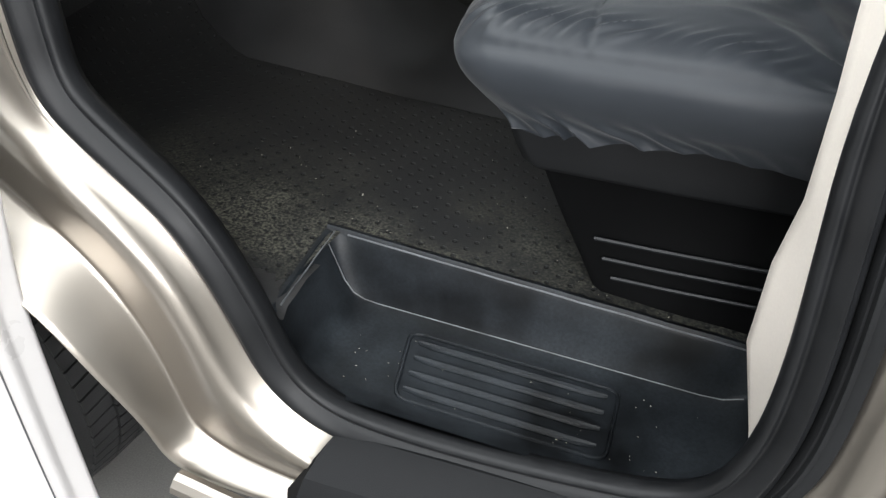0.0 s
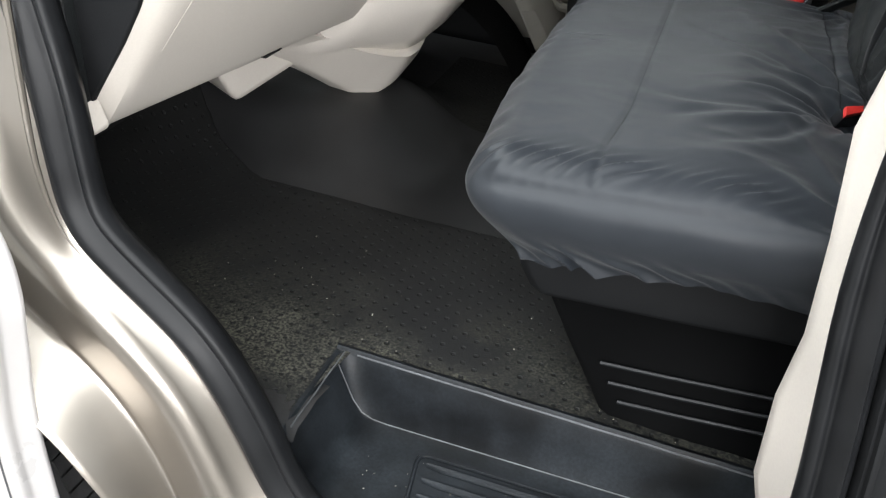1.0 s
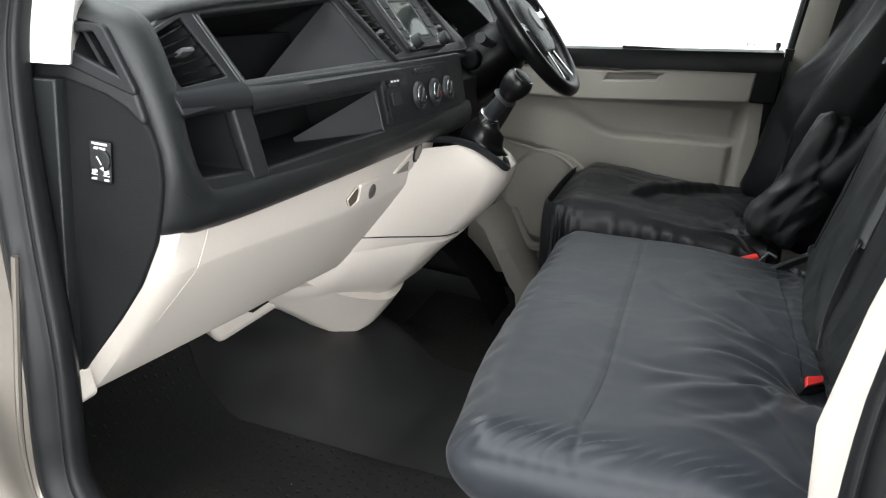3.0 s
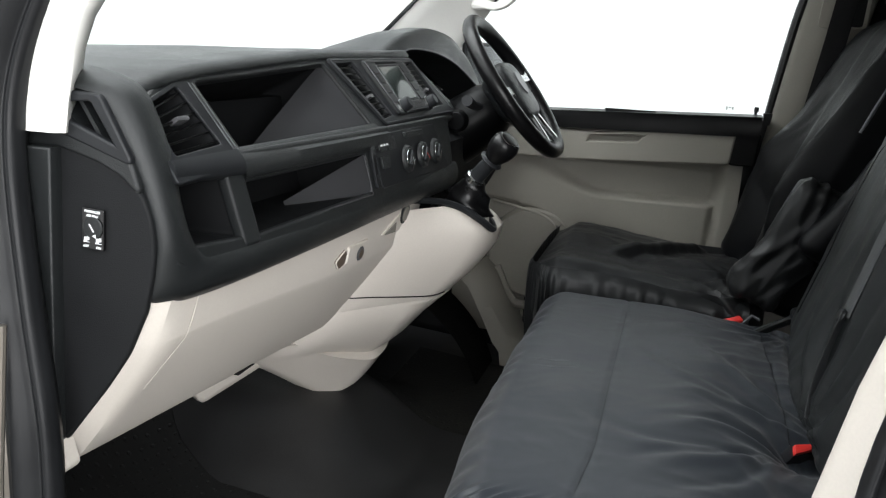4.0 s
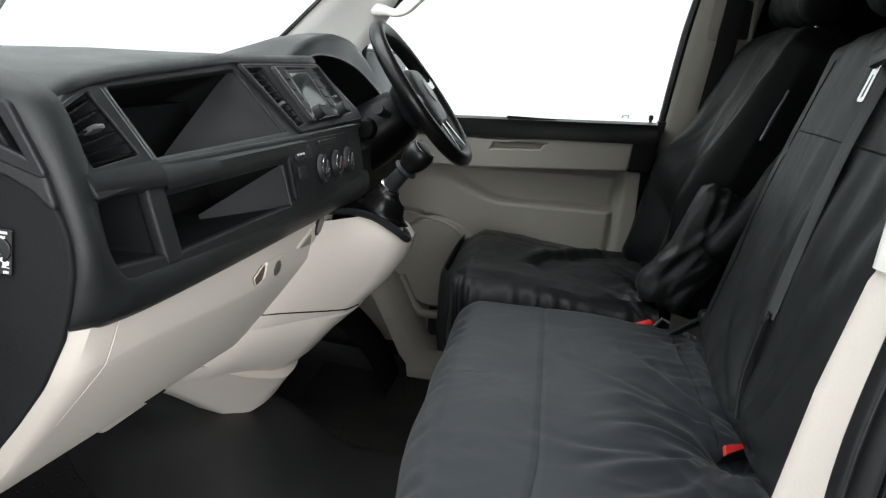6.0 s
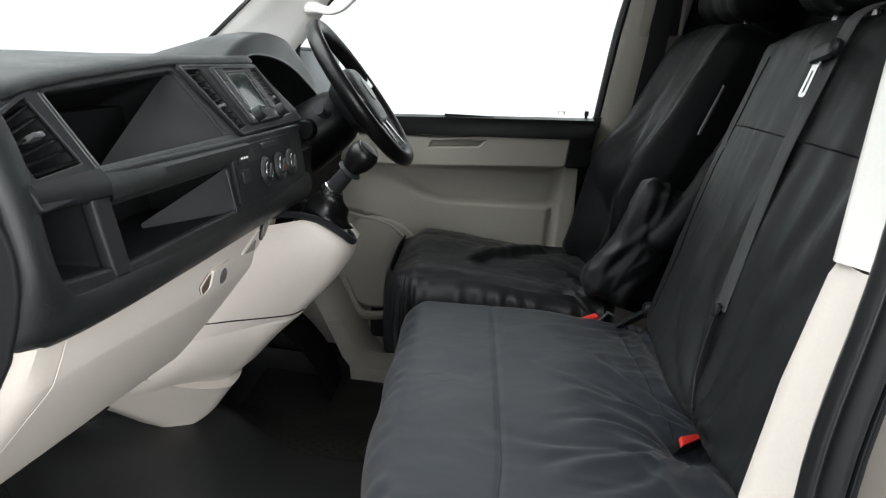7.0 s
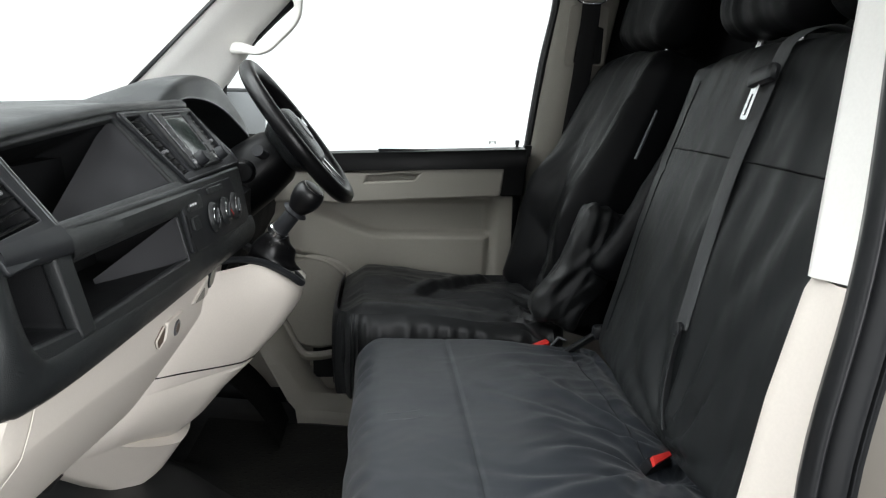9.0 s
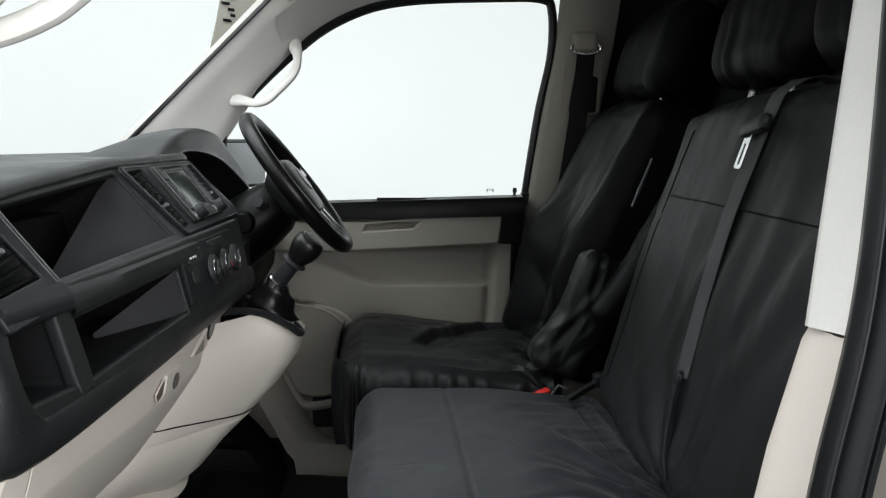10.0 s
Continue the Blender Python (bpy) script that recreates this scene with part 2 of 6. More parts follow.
def tube(path, ra, rb=None, n=12, side=None, closed=False, cap=True):
    """A tube along path; ra across 'side', rb along the other way; either may be a function of 0..1."""
    rb = ra if rb is None else rb
    path = [Vector(p) for p in path]
    secs, ref = [], Vector(side) if side else None
    m = len(path)
    for i, p in enumerate(path):
        a = path[(i - 1) % m] if closed else path[max(i - 1, 0)]
        b = path[(i + 1) % m] if closed else path[min(i + 1, m - 1)]
        t = (b - a).normalized()
        if ref is None:
            ref = t.orthogonal()
        u = (ref - t * ref.dot(t)).normalized()
        if not side:
            ref = u
        w = t.cross(u)
        f = i / (m - 1)
        x, y = (r(f) if callable(r) else r for r in (ra, rb))
        secs.append([p + u * x * math.cos(2 * math.pi * k / n) + w * y * math.sin(2 * math.pi * k / n) for k in range(n)])
    if closed:
        secs.append(secs[0])
        bm = loft(secs, True)
        bmesh.ops.remove_doubles(bm, verts=bm.verts, dist=1e-6)
        return bm
    return loft(secs, True, cap)


def rounded(centre, half, r, step=0.02, warp=None, turn=None):
    """A box with rounded edges, meshed finely; warp(p, n) moves each point (local, before the turn)."""
    h = Vector(half)
    bm = bmesh.new()
    counts = [max(2, int(2 * x / step)) for x in h]
    for ax in range(3):
        u, v = (ax + 1) % 3, (ax + 2) % 3
        for sg in (-1, 1):
            grid = []
            for i in range(counts[u] + 1):
                row = []
                for j in range(counts[v] + 1):
                    p = Vector((0, 0, 0))
                    p[ax] = sg * h[ax]
                    p[u] = (2 * i / counts[u] - 1) * h[u]
                    p[v] = (2 * j / counts[v] - 1) * h[v]
                    q = Vector([max(-(a - r), min(a - r, c)) for a, c in zip(h, p)])
                    d = p - q
                    d = d.normalized() if d.length > 1e-9 else Vector((0, 0, 0))
                    w = q + d * r
                    row.append((w, d))
                grid.append(row)
            vs = [[bm.verts.new(warp(w, d) if warp else w) for w, d in row] for row in grid]
            for i in range(counts[u]):
                for j in range(counts[v]):
                    bm.faces.new((vs[i][j], vs[i + 1][j], vs[i + 1][j + 1], vs[i][j + 1]))
    bmesh.ops.remove_doubles(bm, verts=bm.verts, dist=1e-5)
    m = Matrix.Translation(centre) @ (turn.to_4x4() if turn else Matrix.Identity(4))
    bmesh.ops.transform(bm, matrix=m, verts=bm.verts)
    return bm


def round_poly(pts, r, n=4):
    """A polygon with its corners rounded by about r."""
    out = []
    pts = [Vector((*p[:2], 0)) for p in pts]
    for i, p in enumerate(pts):
        a, b = pts[i - 1] - p, pts[(i + 1) % len(pts)] - p
        d = min(r, a.length * 0.45, b.length * 0.45)
        s, e = p + a.normalized() * d, p + b.normalized() * d
        for k in range(n + 1):
            t = k / n
            out.append(s * (1 - t) ** 2 + p * 2 * t * (1 - t) + e * t * t)
    return out


def plate(outer, holes=(), depth=0.01, bevel=0.002, m=None):
    """A flat plate with openings through it, bevelled; outer and holes in its own plane, its face at height 0."""
    cu = bpy.data.curves.new("plate", "CURVE")
    cu.dimensions, cu.fill_mode, cu.extrude, cu.bevel_depth, cu.bevel_resolution = "2D", "BOTH", depth / 2 - bevel, bevel, 2
    def grown(pts, d):
        c = sum((Vector((p[0], p[1])) for p in pts), Vector((0, 0))) / len(pts)
        return [Vector((p[0], p[1])) + (Vector((p[0], p[1])) - c).normalized() * d for p in pts]

    for pts in (grown(outer, -bevel), *(grown(h, bevel) for h in holes)):
        sp = cu.splines.new("POLY")
        sp.points.add(len(pts) - 1)
        for q, p in zip(sp.points, pts):
            q.co = (p[0], p[1], 0, 1)
        sp.use_cyclic_u = True
    ob = new("plate", cu)
    dg = bpy.context.evaluated_depsgraph_get()
    me = bpy.data.meshes.new_from_object(ob.evaluated_get(dg))
    bpy.data.objects.remove(ob)
    bpy.data.curves.remove(cu)
    me.transform((m or Matrix.Identity(4)) @ Matrix.Translation((0, 0, -depth / 2)))
    return me


def lettering(text, size, m, depth=0.0006):
    cu = bpy.data.curves.new("lettering", "FONT")
    cu.body, cu.size, cu.align_x, cu.align_y, cu.extrude = text, size, "CENTER", "CENTER", depth
    ob = new("lettering", cu)
    dg = bpy.context.evaluated_depsgraph_get()
    me = bpy.data.meshes.new_from_object(ob.evaluated_get(dg))
    bpy.data.objects.remove(ob)
    bpy.data.curves.remove(cu)
    me.transform(m)
    return me


def axes(origin, ex, ey):
    """A frame with its x along ex, its y near ey, and z out of both."""
    x = Vector(ex).normalized()
    z = x.cross(Vector(ey)).normalized()
    y = z.cross(x)
    return Matrix(((x.x, y.x, z.x, origin[0]), (x.y, y.y, z.y, origin[1]), (x.z, y.z, z.z, origin[2]), (0, 0, 0, 1)))


def box(lo, hi, m=None, bevel=0.0):
    bm = bmesh.new()
    bmesh.ops.create_cube(bm, size=1)
    c = [(a + b) / 2 for a, b in zip(lo, hi)]
    s = [b - a for a, b in zip(lo, hi)]
    bmesh.ops.transform(bm, matrix=Matrix.Translation(c) @ Matrix.Diagonal((*s, 1)), verts=bm.verts)
    if bevel:
        bmesh.ops.bevel(bm, geom=bm.edges[:], offset=bevel, segments=2, affect="EDGES", profile=0.5)
    if m:
        bmesh.ops.transform(bm, matrix=m, verts=bm.verts)
    return bm


def rod(a, b, r0, r1=None, n=20, bevel=0.0):
    a, b = Vector(a), Vector(b)
    r1 = r0 if r1 is None else r1
    if bevel:
        t = (b - a).normalized() * bevel
        pts, rad = [a, a + t, b - t, b], [r0 - bevel, r0, r1, r1 - bevel]
    else:
        pts, rad = [a, b], [r0, r1]
    u = (b - a).normalized().orthogonal()
    w = (b - a).normalized().cross(u)
    return loft([[p + (u * math.cos(2 * math.pi * k / n) + w * math.sin(2 * math.pi * k / n)) * r for k in range(n)] for p, r in zip(pts, rad)], True, True)


def join(*bms):
    out = bms[0]
    for b in bms[1:]:
        me = bpy.data.meshes.new("tmp")
        b.to_mesh(me)
        b.free()
        out.from_mesh(me)
        bpy.data.meshes.remove(me)
    return out


def pocket(m, outline, depth, shrink=0.85, shift=(0, 0), floor=True):
    """The lining of a hollow behind an opening: walls and back, open to the front."""
    c = sum((Vector((p[0], p[1], 0)) for p in outline), Vector()) / len(outline)
    front = [Vector((p[0], p[1], -0.004)) for p in outline]
    back = [c + (Vector((p[0], p[1], 0)) - c) * shrink + Vector((*shift, -depth)) for p in outline]
    bm = loft([front, back], True)
    if floor:
        bm.verts.ensure_lookup_table()
        bm.faces.new([bm.verts[len(front) + i] for i in range(len(back))])
    bmesh.ops.transform(bm, matrix=m, verts=bm.verts)
    return bm


def sstep(a, b, x):
    t = max(0.0, min(1.0, (x - a) / (b - a)))
    return t * t * (3 - 2 * t)


def ripple(p, scale, seed=0.0):
    return noise.noise(Vector((p[0] * scale + seed, p[1] * scale - seed, p[2] * scale)))


# ---- the studio ----
ground = tagged(part("ground", loft([[(x, y, 0) for x in (-60, -6, 0, 6, 60)] for y in (-60, -6, 0, 6, 60)]), STUDIO_FLOOR),
                "grey polished studio floor under the van", "floor", kind="structure")
cove = [(-5.5, -7.5), (-5.5, 4.5), (-5.1, 5.6), (-4.0, 6.0), (7.0, 6.0)]
cove = [(p.x, p.y) for p in smooth_curve([(x, y, 0) for x, y in cove], 40)]
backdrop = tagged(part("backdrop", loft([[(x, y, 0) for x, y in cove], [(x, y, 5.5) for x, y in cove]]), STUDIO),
                  "plain white, faintly glowing curved studio wall behind the van", "wall", kind="structure")


# ---- the van's body round the door opening ----
van = thing("van_body", (0.0, 0.9, 0.0), "beige metallic van cab seen through its open passenger door", "van")


def seal_y(z):
    return 0.05 + max(0.0, z - 0.9) * 0.10


SEAL = [(-0.29, 1.72), (-0.378, 1.56), (-0.420, 1.46), (-0.427, 1.36), (-0.403, 1.2), (-0.38, 1.08), (-0.372, 0.99), (-0.36, 0.92),
        (-0.31, 0.862), (-0.232, 0.782), (-0.178, 0.67), (-0.142, 0.562), (-0.09, 0.505), (-0.02, 0.482), (0.10, 0.474), (0.243, 0.480),
        (0.36, 0.496), (0.425, 0.54), (0.458, 0.64), (0.462, 0.77), (0.452, 0.93), (0.4445, 1.15), (0.489, 1.34), (0.508, 1.5), (0.521, 1.68)]
seal_path = [Vector((p.x, seal_y(p.y), p.y)) for p in smooth_curve([(x, z, 0) for x, z in SEAL], 150)]


SEAL_RING = smooth_curve([(-0.030, 0.010, 0), (-0.028, -0.004, 0), (-0.021, -0.009, 0), (-0.015, -0.004, 0), (-0.010, -0.010, 0), (0.0, -0.019, 0), (0.011, -0.021, 0), (0.021, -0.015, 0), (0.026, -0.003, 0), (0.026, 0.012, 0), (0.020, 0.024, 0), (-0.02, 0.026, 0)], 30)


def seal_width(p):
    """Narrows the rubber up the rear door post, to fit the camera's view."""
    return 1 - 0.5 * sstep(0.40, 0.45, p.x) * sstep(0.50, 0.66, p.z)


def post_top(p):
    """Where the rubber and its strip are slimmed, high on the rear door post, to fit the camera's view."""
    return sstep(0.40, 0.43, p.x) * sstep(0.95, 1.15, p.z)


def seal_section(p, t):
    """The rubber's cross-section: a thin lip inwards, a broad rounded bulb outwards."""
    w = Vector((0, 1, 0)).cross(t).normalized()
    wide, thin = seal_width(p), 1 - 0.3 * post_top(p)
    return [p + w * q.x * (wide if q.x > 0 else thin) + Vector((0, q.y * (1 if q.x < 0.01 else 0.8), 0)) for q in SEAL_RING]


def evened(pts, passes=8):
    """The same run of points with small bumps ironed out."""
    pts = [Vector(p) for p in pts]
    for _ in range(passes):
        pts = [pts[0]] + [(a + 2 * b + c) / 4 for a, b, c in zip(pts, pts[1:], pts[2:])] + [pts[-1]]
    return pts


seal_path = evened(seal_path, 4)
secs = []
for i, p in enumerate(seal_path):
    t = (seal_path[min(i + 1, len(seal_path) - 1)] - seal_path[max(i - 1, 0)]).normalized()
    secs.append(seal_section(p, t))
part("door_seal", loft(secs, True, True), RUBBER, van, "thick black rubber door seal", 85)

# black strip painted in for the shadowed gap and dark jamb beside the seal
post_run = [q for q in seal_path if q.x > 0.30 and q.z > 0.488]
band = []
for i, p in enumerate(post_run):
    t = (post_run[min(i + 1, len(post_run) - 1)] - post_run[max(i - 1, 0)]).normalized()
    w = Vector((0, 1, 0)).cross(t).normalized()
    k = 0.35 + 0.65 * sstep(0, 16, i)
    band.append([p + w * (0.012 + a * k) * (1 - 0.66 * post_top(p)) + Vector((0, b, 0)) for a, b in ((0.0, 0.004), (0.002, -0.012), (0.006, -0.017), (0.009, -0.0155), (0.011, -0.021), (0.0135, -0.0215), (0.017, -0.019), (0.026, -0.022), (0.0295, -0.020), (0.030, 0.006))])
part("shaded_post_band", loft(band), PLASTIC_DEEP, van, "dull black strip for the shaded gap and jamb beside the seal", 50)

# sheet metal: the jamb from the seal out to the skin, the skin down to a crease, then the flared arch lip
JAMB = [(-0.367, 1.62), (-0.464, 1.426), (-0.486, 1.243), (-0.483, 1.081), (-0.473, 0.995), (-0.455, 0.936), (-0.423, 0.892), (-0.365, 0.851), (-0.305, 0.797), (-0.249, 0.724), (-0.216, 0.64), (-0.193, 0.553), (-0.16, 0.494), (-0.078, 0.435), (0.042, 0.403), (0.247, 0.398), (0.43, 0.416), (0.489, 0.467), (0.516, 0.575), (0.521, 0.726), (0.521, 0.92), (0.532, 1.135), (0.548, 1.34), (0.559, 1.512), (0.565, 1.706)]
CREASE = [(-0.508, 1.638), (-0.593, 1.425), (-0.604, 1.244), (-0.604, 1.063), (-0.583, 0.946), (-0.54, 0.85), (-0.476, 0.792), (-0.414, 0.751), (-0.361, 0.696), (-0.325, 0.629), (-0.302, 0.558), (-0.289, 0.494), (-0.28, 0.435), (-0.221, 0.371), (0.045, 0.35), (0.247, 0.35), (0.46, 0.35), (0.62, 0.393), (0.684, 0.584), (0.684, 0.733), (0.684, 0.925), (0.684, 1.138), (0.684, 1.34), (0.684, 1.51), (0.684, 1.701)]
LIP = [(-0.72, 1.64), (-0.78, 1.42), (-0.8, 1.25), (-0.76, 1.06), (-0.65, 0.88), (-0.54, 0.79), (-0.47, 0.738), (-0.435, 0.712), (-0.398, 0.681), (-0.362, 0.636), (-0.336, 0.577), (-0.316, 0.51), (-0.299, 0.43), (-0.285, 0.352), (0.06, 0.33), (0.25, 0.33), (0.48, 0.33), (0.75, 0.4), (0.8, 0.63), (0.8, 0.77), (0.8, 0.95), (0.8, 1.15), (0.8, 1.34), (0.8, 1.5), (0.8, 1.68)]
NS = 150
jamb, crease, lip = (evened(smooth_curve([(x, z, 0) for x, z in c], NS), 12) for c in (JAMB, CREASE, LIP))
secs = []
for i in range(NS):
    p, j, c, e = seal_path[i], jamb[i], crease[i], lip[i]
    t = (seal_path[min(i + 2, NS - 1)] - seal_path[max(i - 2, 0)]).normalized()
    w = Vector((0, 1, 0)).cross(t).normalized()
    up = max(0.0, p.z - 0.9) * 0.10
    P = lambda q, y: Vector((q.x, y + up, q.y))
    s0 = p + w * (0.022 - 0.010 * post_top(p)) + Vector((0, 0.006, 0))
    e1 = P(j, 0.018)
    # forward of the post the shut face splits: a flat post, then the rolled edge of the wing
    post = sstep(0.87, 0.99, p.z) * sstep(0.1, -0.1, p.x)
    m1, m2, m3 = s0.lerp(e1, 0.3) + w * 0.002 * (1 - post), s0.lerp(e1, 0.62) + w * 0.003 * (1 - post), s0.lerp(e1, 0.88) + w * 0.002 * (1 - post)
    m1 = m1.lerp(Vector((s0.x + w.x * 0.006, s0.y - 0.004, s0.z + w.z * 0.006)), post)
    m2 = m2.lerp(s0.lerp(e1, 0.80) + Vector((0, 0.012, 0)), post)
    m3 = m3.lerp(s0.lerp(e1, 0.93) + Vector((0, 0.004, 0)), post)
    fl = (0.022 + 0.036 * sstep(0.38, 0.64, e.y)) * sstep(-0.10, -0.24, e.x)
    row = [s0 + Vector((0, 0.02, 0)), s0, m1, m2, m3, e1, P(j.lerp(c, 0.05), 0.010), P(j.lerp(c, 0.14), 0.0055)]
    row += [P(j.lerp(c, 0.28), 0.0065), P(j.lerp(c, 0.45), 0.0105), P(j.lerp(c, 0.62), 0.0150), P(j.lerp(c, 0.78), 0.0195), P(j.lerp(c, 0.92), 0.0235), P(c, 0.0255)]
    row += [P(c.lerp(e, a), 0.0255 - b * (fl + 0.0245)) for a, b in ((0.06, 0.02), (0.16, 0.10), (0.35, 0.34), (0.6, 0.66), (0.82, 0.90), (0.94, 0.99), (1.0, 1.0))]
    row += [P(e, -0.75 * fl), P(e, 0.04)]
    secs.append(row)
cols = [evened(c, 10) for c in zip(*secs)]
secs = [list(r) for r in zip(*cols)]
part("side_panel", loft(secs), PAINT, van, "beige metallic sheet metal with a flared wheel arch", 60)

# folded flange of the door post beside the seal
ridge = smooth_curve([(-0.377, 0.040, 1.20), (-0.384, 0.038, 1.12), (-0.390, 0.036, 1.05), (-0.392, 0.034, 1.0), (-0.388, 0.032, 0.955), (-0.376, 0.030, 0.914), (-0.352, 0.028, 0.882)], 40)
part("post_flange", tube(ridge, lambda f: 0.004 * (1 - f ** 3), lambda f: 0.004 * (1 - f ** 3), 8), PAINT, van)
# wheel housing
ARCH = (-0.80, 0.38, 0.44)
liner = []
for a in range(-40, 190, 6):
    x, z = ARCH[0] + 0.54 * math.cos(radians(a)), ARCH[1] + 0.46 * math.sin(radians(a))
    liner.append([(x, y, min(z, 0.60 - 0.0875 * x - 0.04)) for y in (0.04, 0.15, 0.42)])
part("wheel_housing", loft(liner), PLASTIC_DEEP, van)
# lower sill moulding and the black tread strip
part("sill_moulding", tube(smooth_curve([(-0.262, -0.05, 0.398), (-0.1, -0.052, 0.372), (0.3, -0.052, 0.36), (0.8, -0.052, 0.36)], 24), 0.018, 0.016, 10), PAINT, van)
strip = []
for k in range(40):
    x = -0.045 + 0.50 * k / 39
    zt = 0.466 + 0.02 * sstep(0.3, 0.46, x)
    strip.append([(x - 0.01 * j, y, zt + z) for j, (y, z) in enumerate([(0.052, 0.014), (0.035, 0.020), (0.0, 0.012), (-0.028, -0.006), (-0.044, -0.042), (-0.050, -0.085), (-0.040, -0.09), (-0.01, -0.07)])])
part("tread_strip", loft(strip, True, True), PLASTIC_DEEP, van, "black grained plastic strip on the sill")
part("door_striker", join(box((0.555, -0.03, 0.60), (0.60, -0.005, 0.66), None, 0.004), tube([(0.57, -0.03, 0.615), (0.57, -0.055, 0.615), (0.57, -0.055, 0.645), (0.57, -0.03, 0.645)], 0.005, n=8)), PLASTIC_SMOOTH, van)

# inner faces that carry the trim: roof, windscreen header, bulkhead, far side
roof = []
for i in range(25):
    y = -0.02 + 1.94 * i / 24
    crown = 0.05 * (1 - ((y - 0.95) / 0.97) ** 2)
    roof.append([(-0.10, y, 1.93 + crown), (0.2, y, 1.965 + crown), (0.9, y, 1.985 + crown)])
part("roof_lining", loft(roof), HEADLINER, van, "pale cloth roof lining")
part("roof_skin", loft([[Vector(p) + Vector((0, 0, 0.04)) for p in r] for r in roof]), PAINT, van)
part("bulkhead", box((0.86, 0.06, 0.45), (0.89, 1.86, 2.02)), PLASTIC_DEEP, van, "dark bulkhead behind the seats")
part("cab_underside", box((-1.0, 0.12, 0.36), (0.9, 1.8, 0.40)), PLASTIC_DEEP, van)

# closing panels, added to stop light leaking in under the dash
part("firewall", loft([[(-0.98, y, 0.36), (-1.0, y, 0.9), (-1.02, y, 1.36)] for y in (0.02, 0.6, 1.2, 1.84)]), PLASTIC_DEEP, van, "dark firewall under the dashboard")
part("footwell_side", box((-1.0, 0.095, 0.70), (-0.41, 0.115, 1.36)), PLASTIC_DEEP, van)
part("far_inner_side", box((-1.0, 1.83, 0.36), (0.88, 1.86, 1.335)), PLASTIC_DEEP, van)

# outer skins that close the cab: far side, nose and the near rear quarter
part("far_skin", loft([[(x, 1.90, 0.34), (x, 1.915, 0.8), (x, 1.90, 1.30)] for x in (-1.15, -0.6, 0.0, 0.5, 0.89)]), PAINT, van)
part("bonnet", loft([[(-1.15, y, 1.10), (-1.11, y, 1.14), (-1.04, y, 1.17)] for y in (0.06, 0.5, 0.95, 1.4, 1.88)]), PAINT, van)

# near pillars
bt = []
for z, xl, xr, yl, yr in ((0.53, 0.445, 0.452, 0.142, 0.098), (0.69, 0.405, 0.446, 0.155, 0.085), (0.80, 0.405, 0.446, 0.160, 0.085), (0.88, 0.416, 0.445, 0.165, 0.088), (0.99, 0.414, 0.446, 0.168, 0.095), (1.10, 0.408, 0.452, 0.172, 0.102), (1.22, 0.432, 0.468, 0.174, 0.115), (1.325, 0.461, 0.477, 0.176, 0.121), (1.336, 0.466, 0.479, 0.174, 0.123)):
    bt.append([(xr + 0.05, 0.09, z), (xr, yr, z), (xr - 0.004, yr + 0.012, z), (xl + 0.01, yl - 0.010, z), (xl + 0.004, yl, z), (xl + 0.012, yl + 0.01, z), (xl + 0.15, yl + 0.02, z)])
part("pillar_trim_lower", loft([[Vector(p) for p in r] for r in bt], False), CREAM, van, "warm grey lower pillar trim", 70)
bt = []
for z, xl, xr in ((1.338, 0.4635, 0.480), (1.42, 0.475, 0.491), (1.50, 0.4865, 0.501), (1.60, 0.501, 0.513), (1.72, 0.518, 0.528)):
    o = (z - 1.338) * 0.10
    bt.append([(xr + 0.05, 0.09 + o, z), (xr, 0.123 + o, z), (xr - 0.002, 0.135 + o, z), (xl + 0.002, 0.165 + o, z), (xl + 0.002, 0.173 + o, z), (xl + 0.01, 0.18 + o, z), (xl + 0.15, 0.19 + o, z)])
part("pillar_trim_upper", loft(bt), WHITE_TRIM, van, "pale upper pillar trim", 70)
at = []
for z, xl, xr in ((1.388, -0.425, -0.357), (1.42, -0.420, -0.353), (1.475, -0.405, -0.343), (1.508, -0.390, -0.330), (1.53, -0.376, -0.314), (1.60, -0.31, -0.247), (1.72, -0.19, -0.122)):
    y = 0.11 + (z - 1.378) * 0.05
    at.append([(xl - 0.22, y + 0.05, z - 0.02), (xl - 0.03, y + 0.004, z - 0.002), (xl, y, z), (xr - 0.008, y + 0.002, z), (xr, y + 0.010, z), (xr - 0.02, y + 0.05, z), (xl - 0.2, y + 0.10, z - 0.01)])
part("post_trim_upper", loft(at), WHITE_TRIM, van, "pale windscreen post trim", 70)

# far windscreen post, its header and the far centre pillar
fp = []
for x, z, w in ((-0.70, 1.38, 0.30), (-0.60, 1.475, 0.222), (-0.49, 1.585, 0.116), (-0.36, 1.715, 0.088), (-0.215, 1.86, 0.085), (-0.10, 1.955, 0.09)):
    # outline across the post from the windscreen side to the window side
    fp.append([(x - 0.02, 1.62, z + 0.02), (x, 1.625, z), (x + 0.02, 1.655, z - 0.02), (x + w * 0.45, 1.70, z - w * 0.32), (x + w * 0.8, 1.735, z - w * 0.55), (x + w * 0.98, 1.765, z - w * 0.66), (x + w, 1.81, z - w * 0.66)])
part("screen_seal", tube([Vector(r[0]) + Vector((0.012, -0.001, -0.012)) for r in fp], 0.0055, 0.0055, 8), RUBBER, van, "thin black windscreen edge")
part("windscreen_post", loft(fp), WHITE_TRIM, van, "pale grey windscreen post trim", 70)
hd = []
for i in range(20):
    y = 0.1 + 1.55 * i / 19
    hd.append([(-0.20, y, 1.885), (-0.17, y, 1.872), (-0.10, y, 1.90), (-0.02, y, 1.965)])
part("windscreen_header", loft(hd), HEADLINER, van)
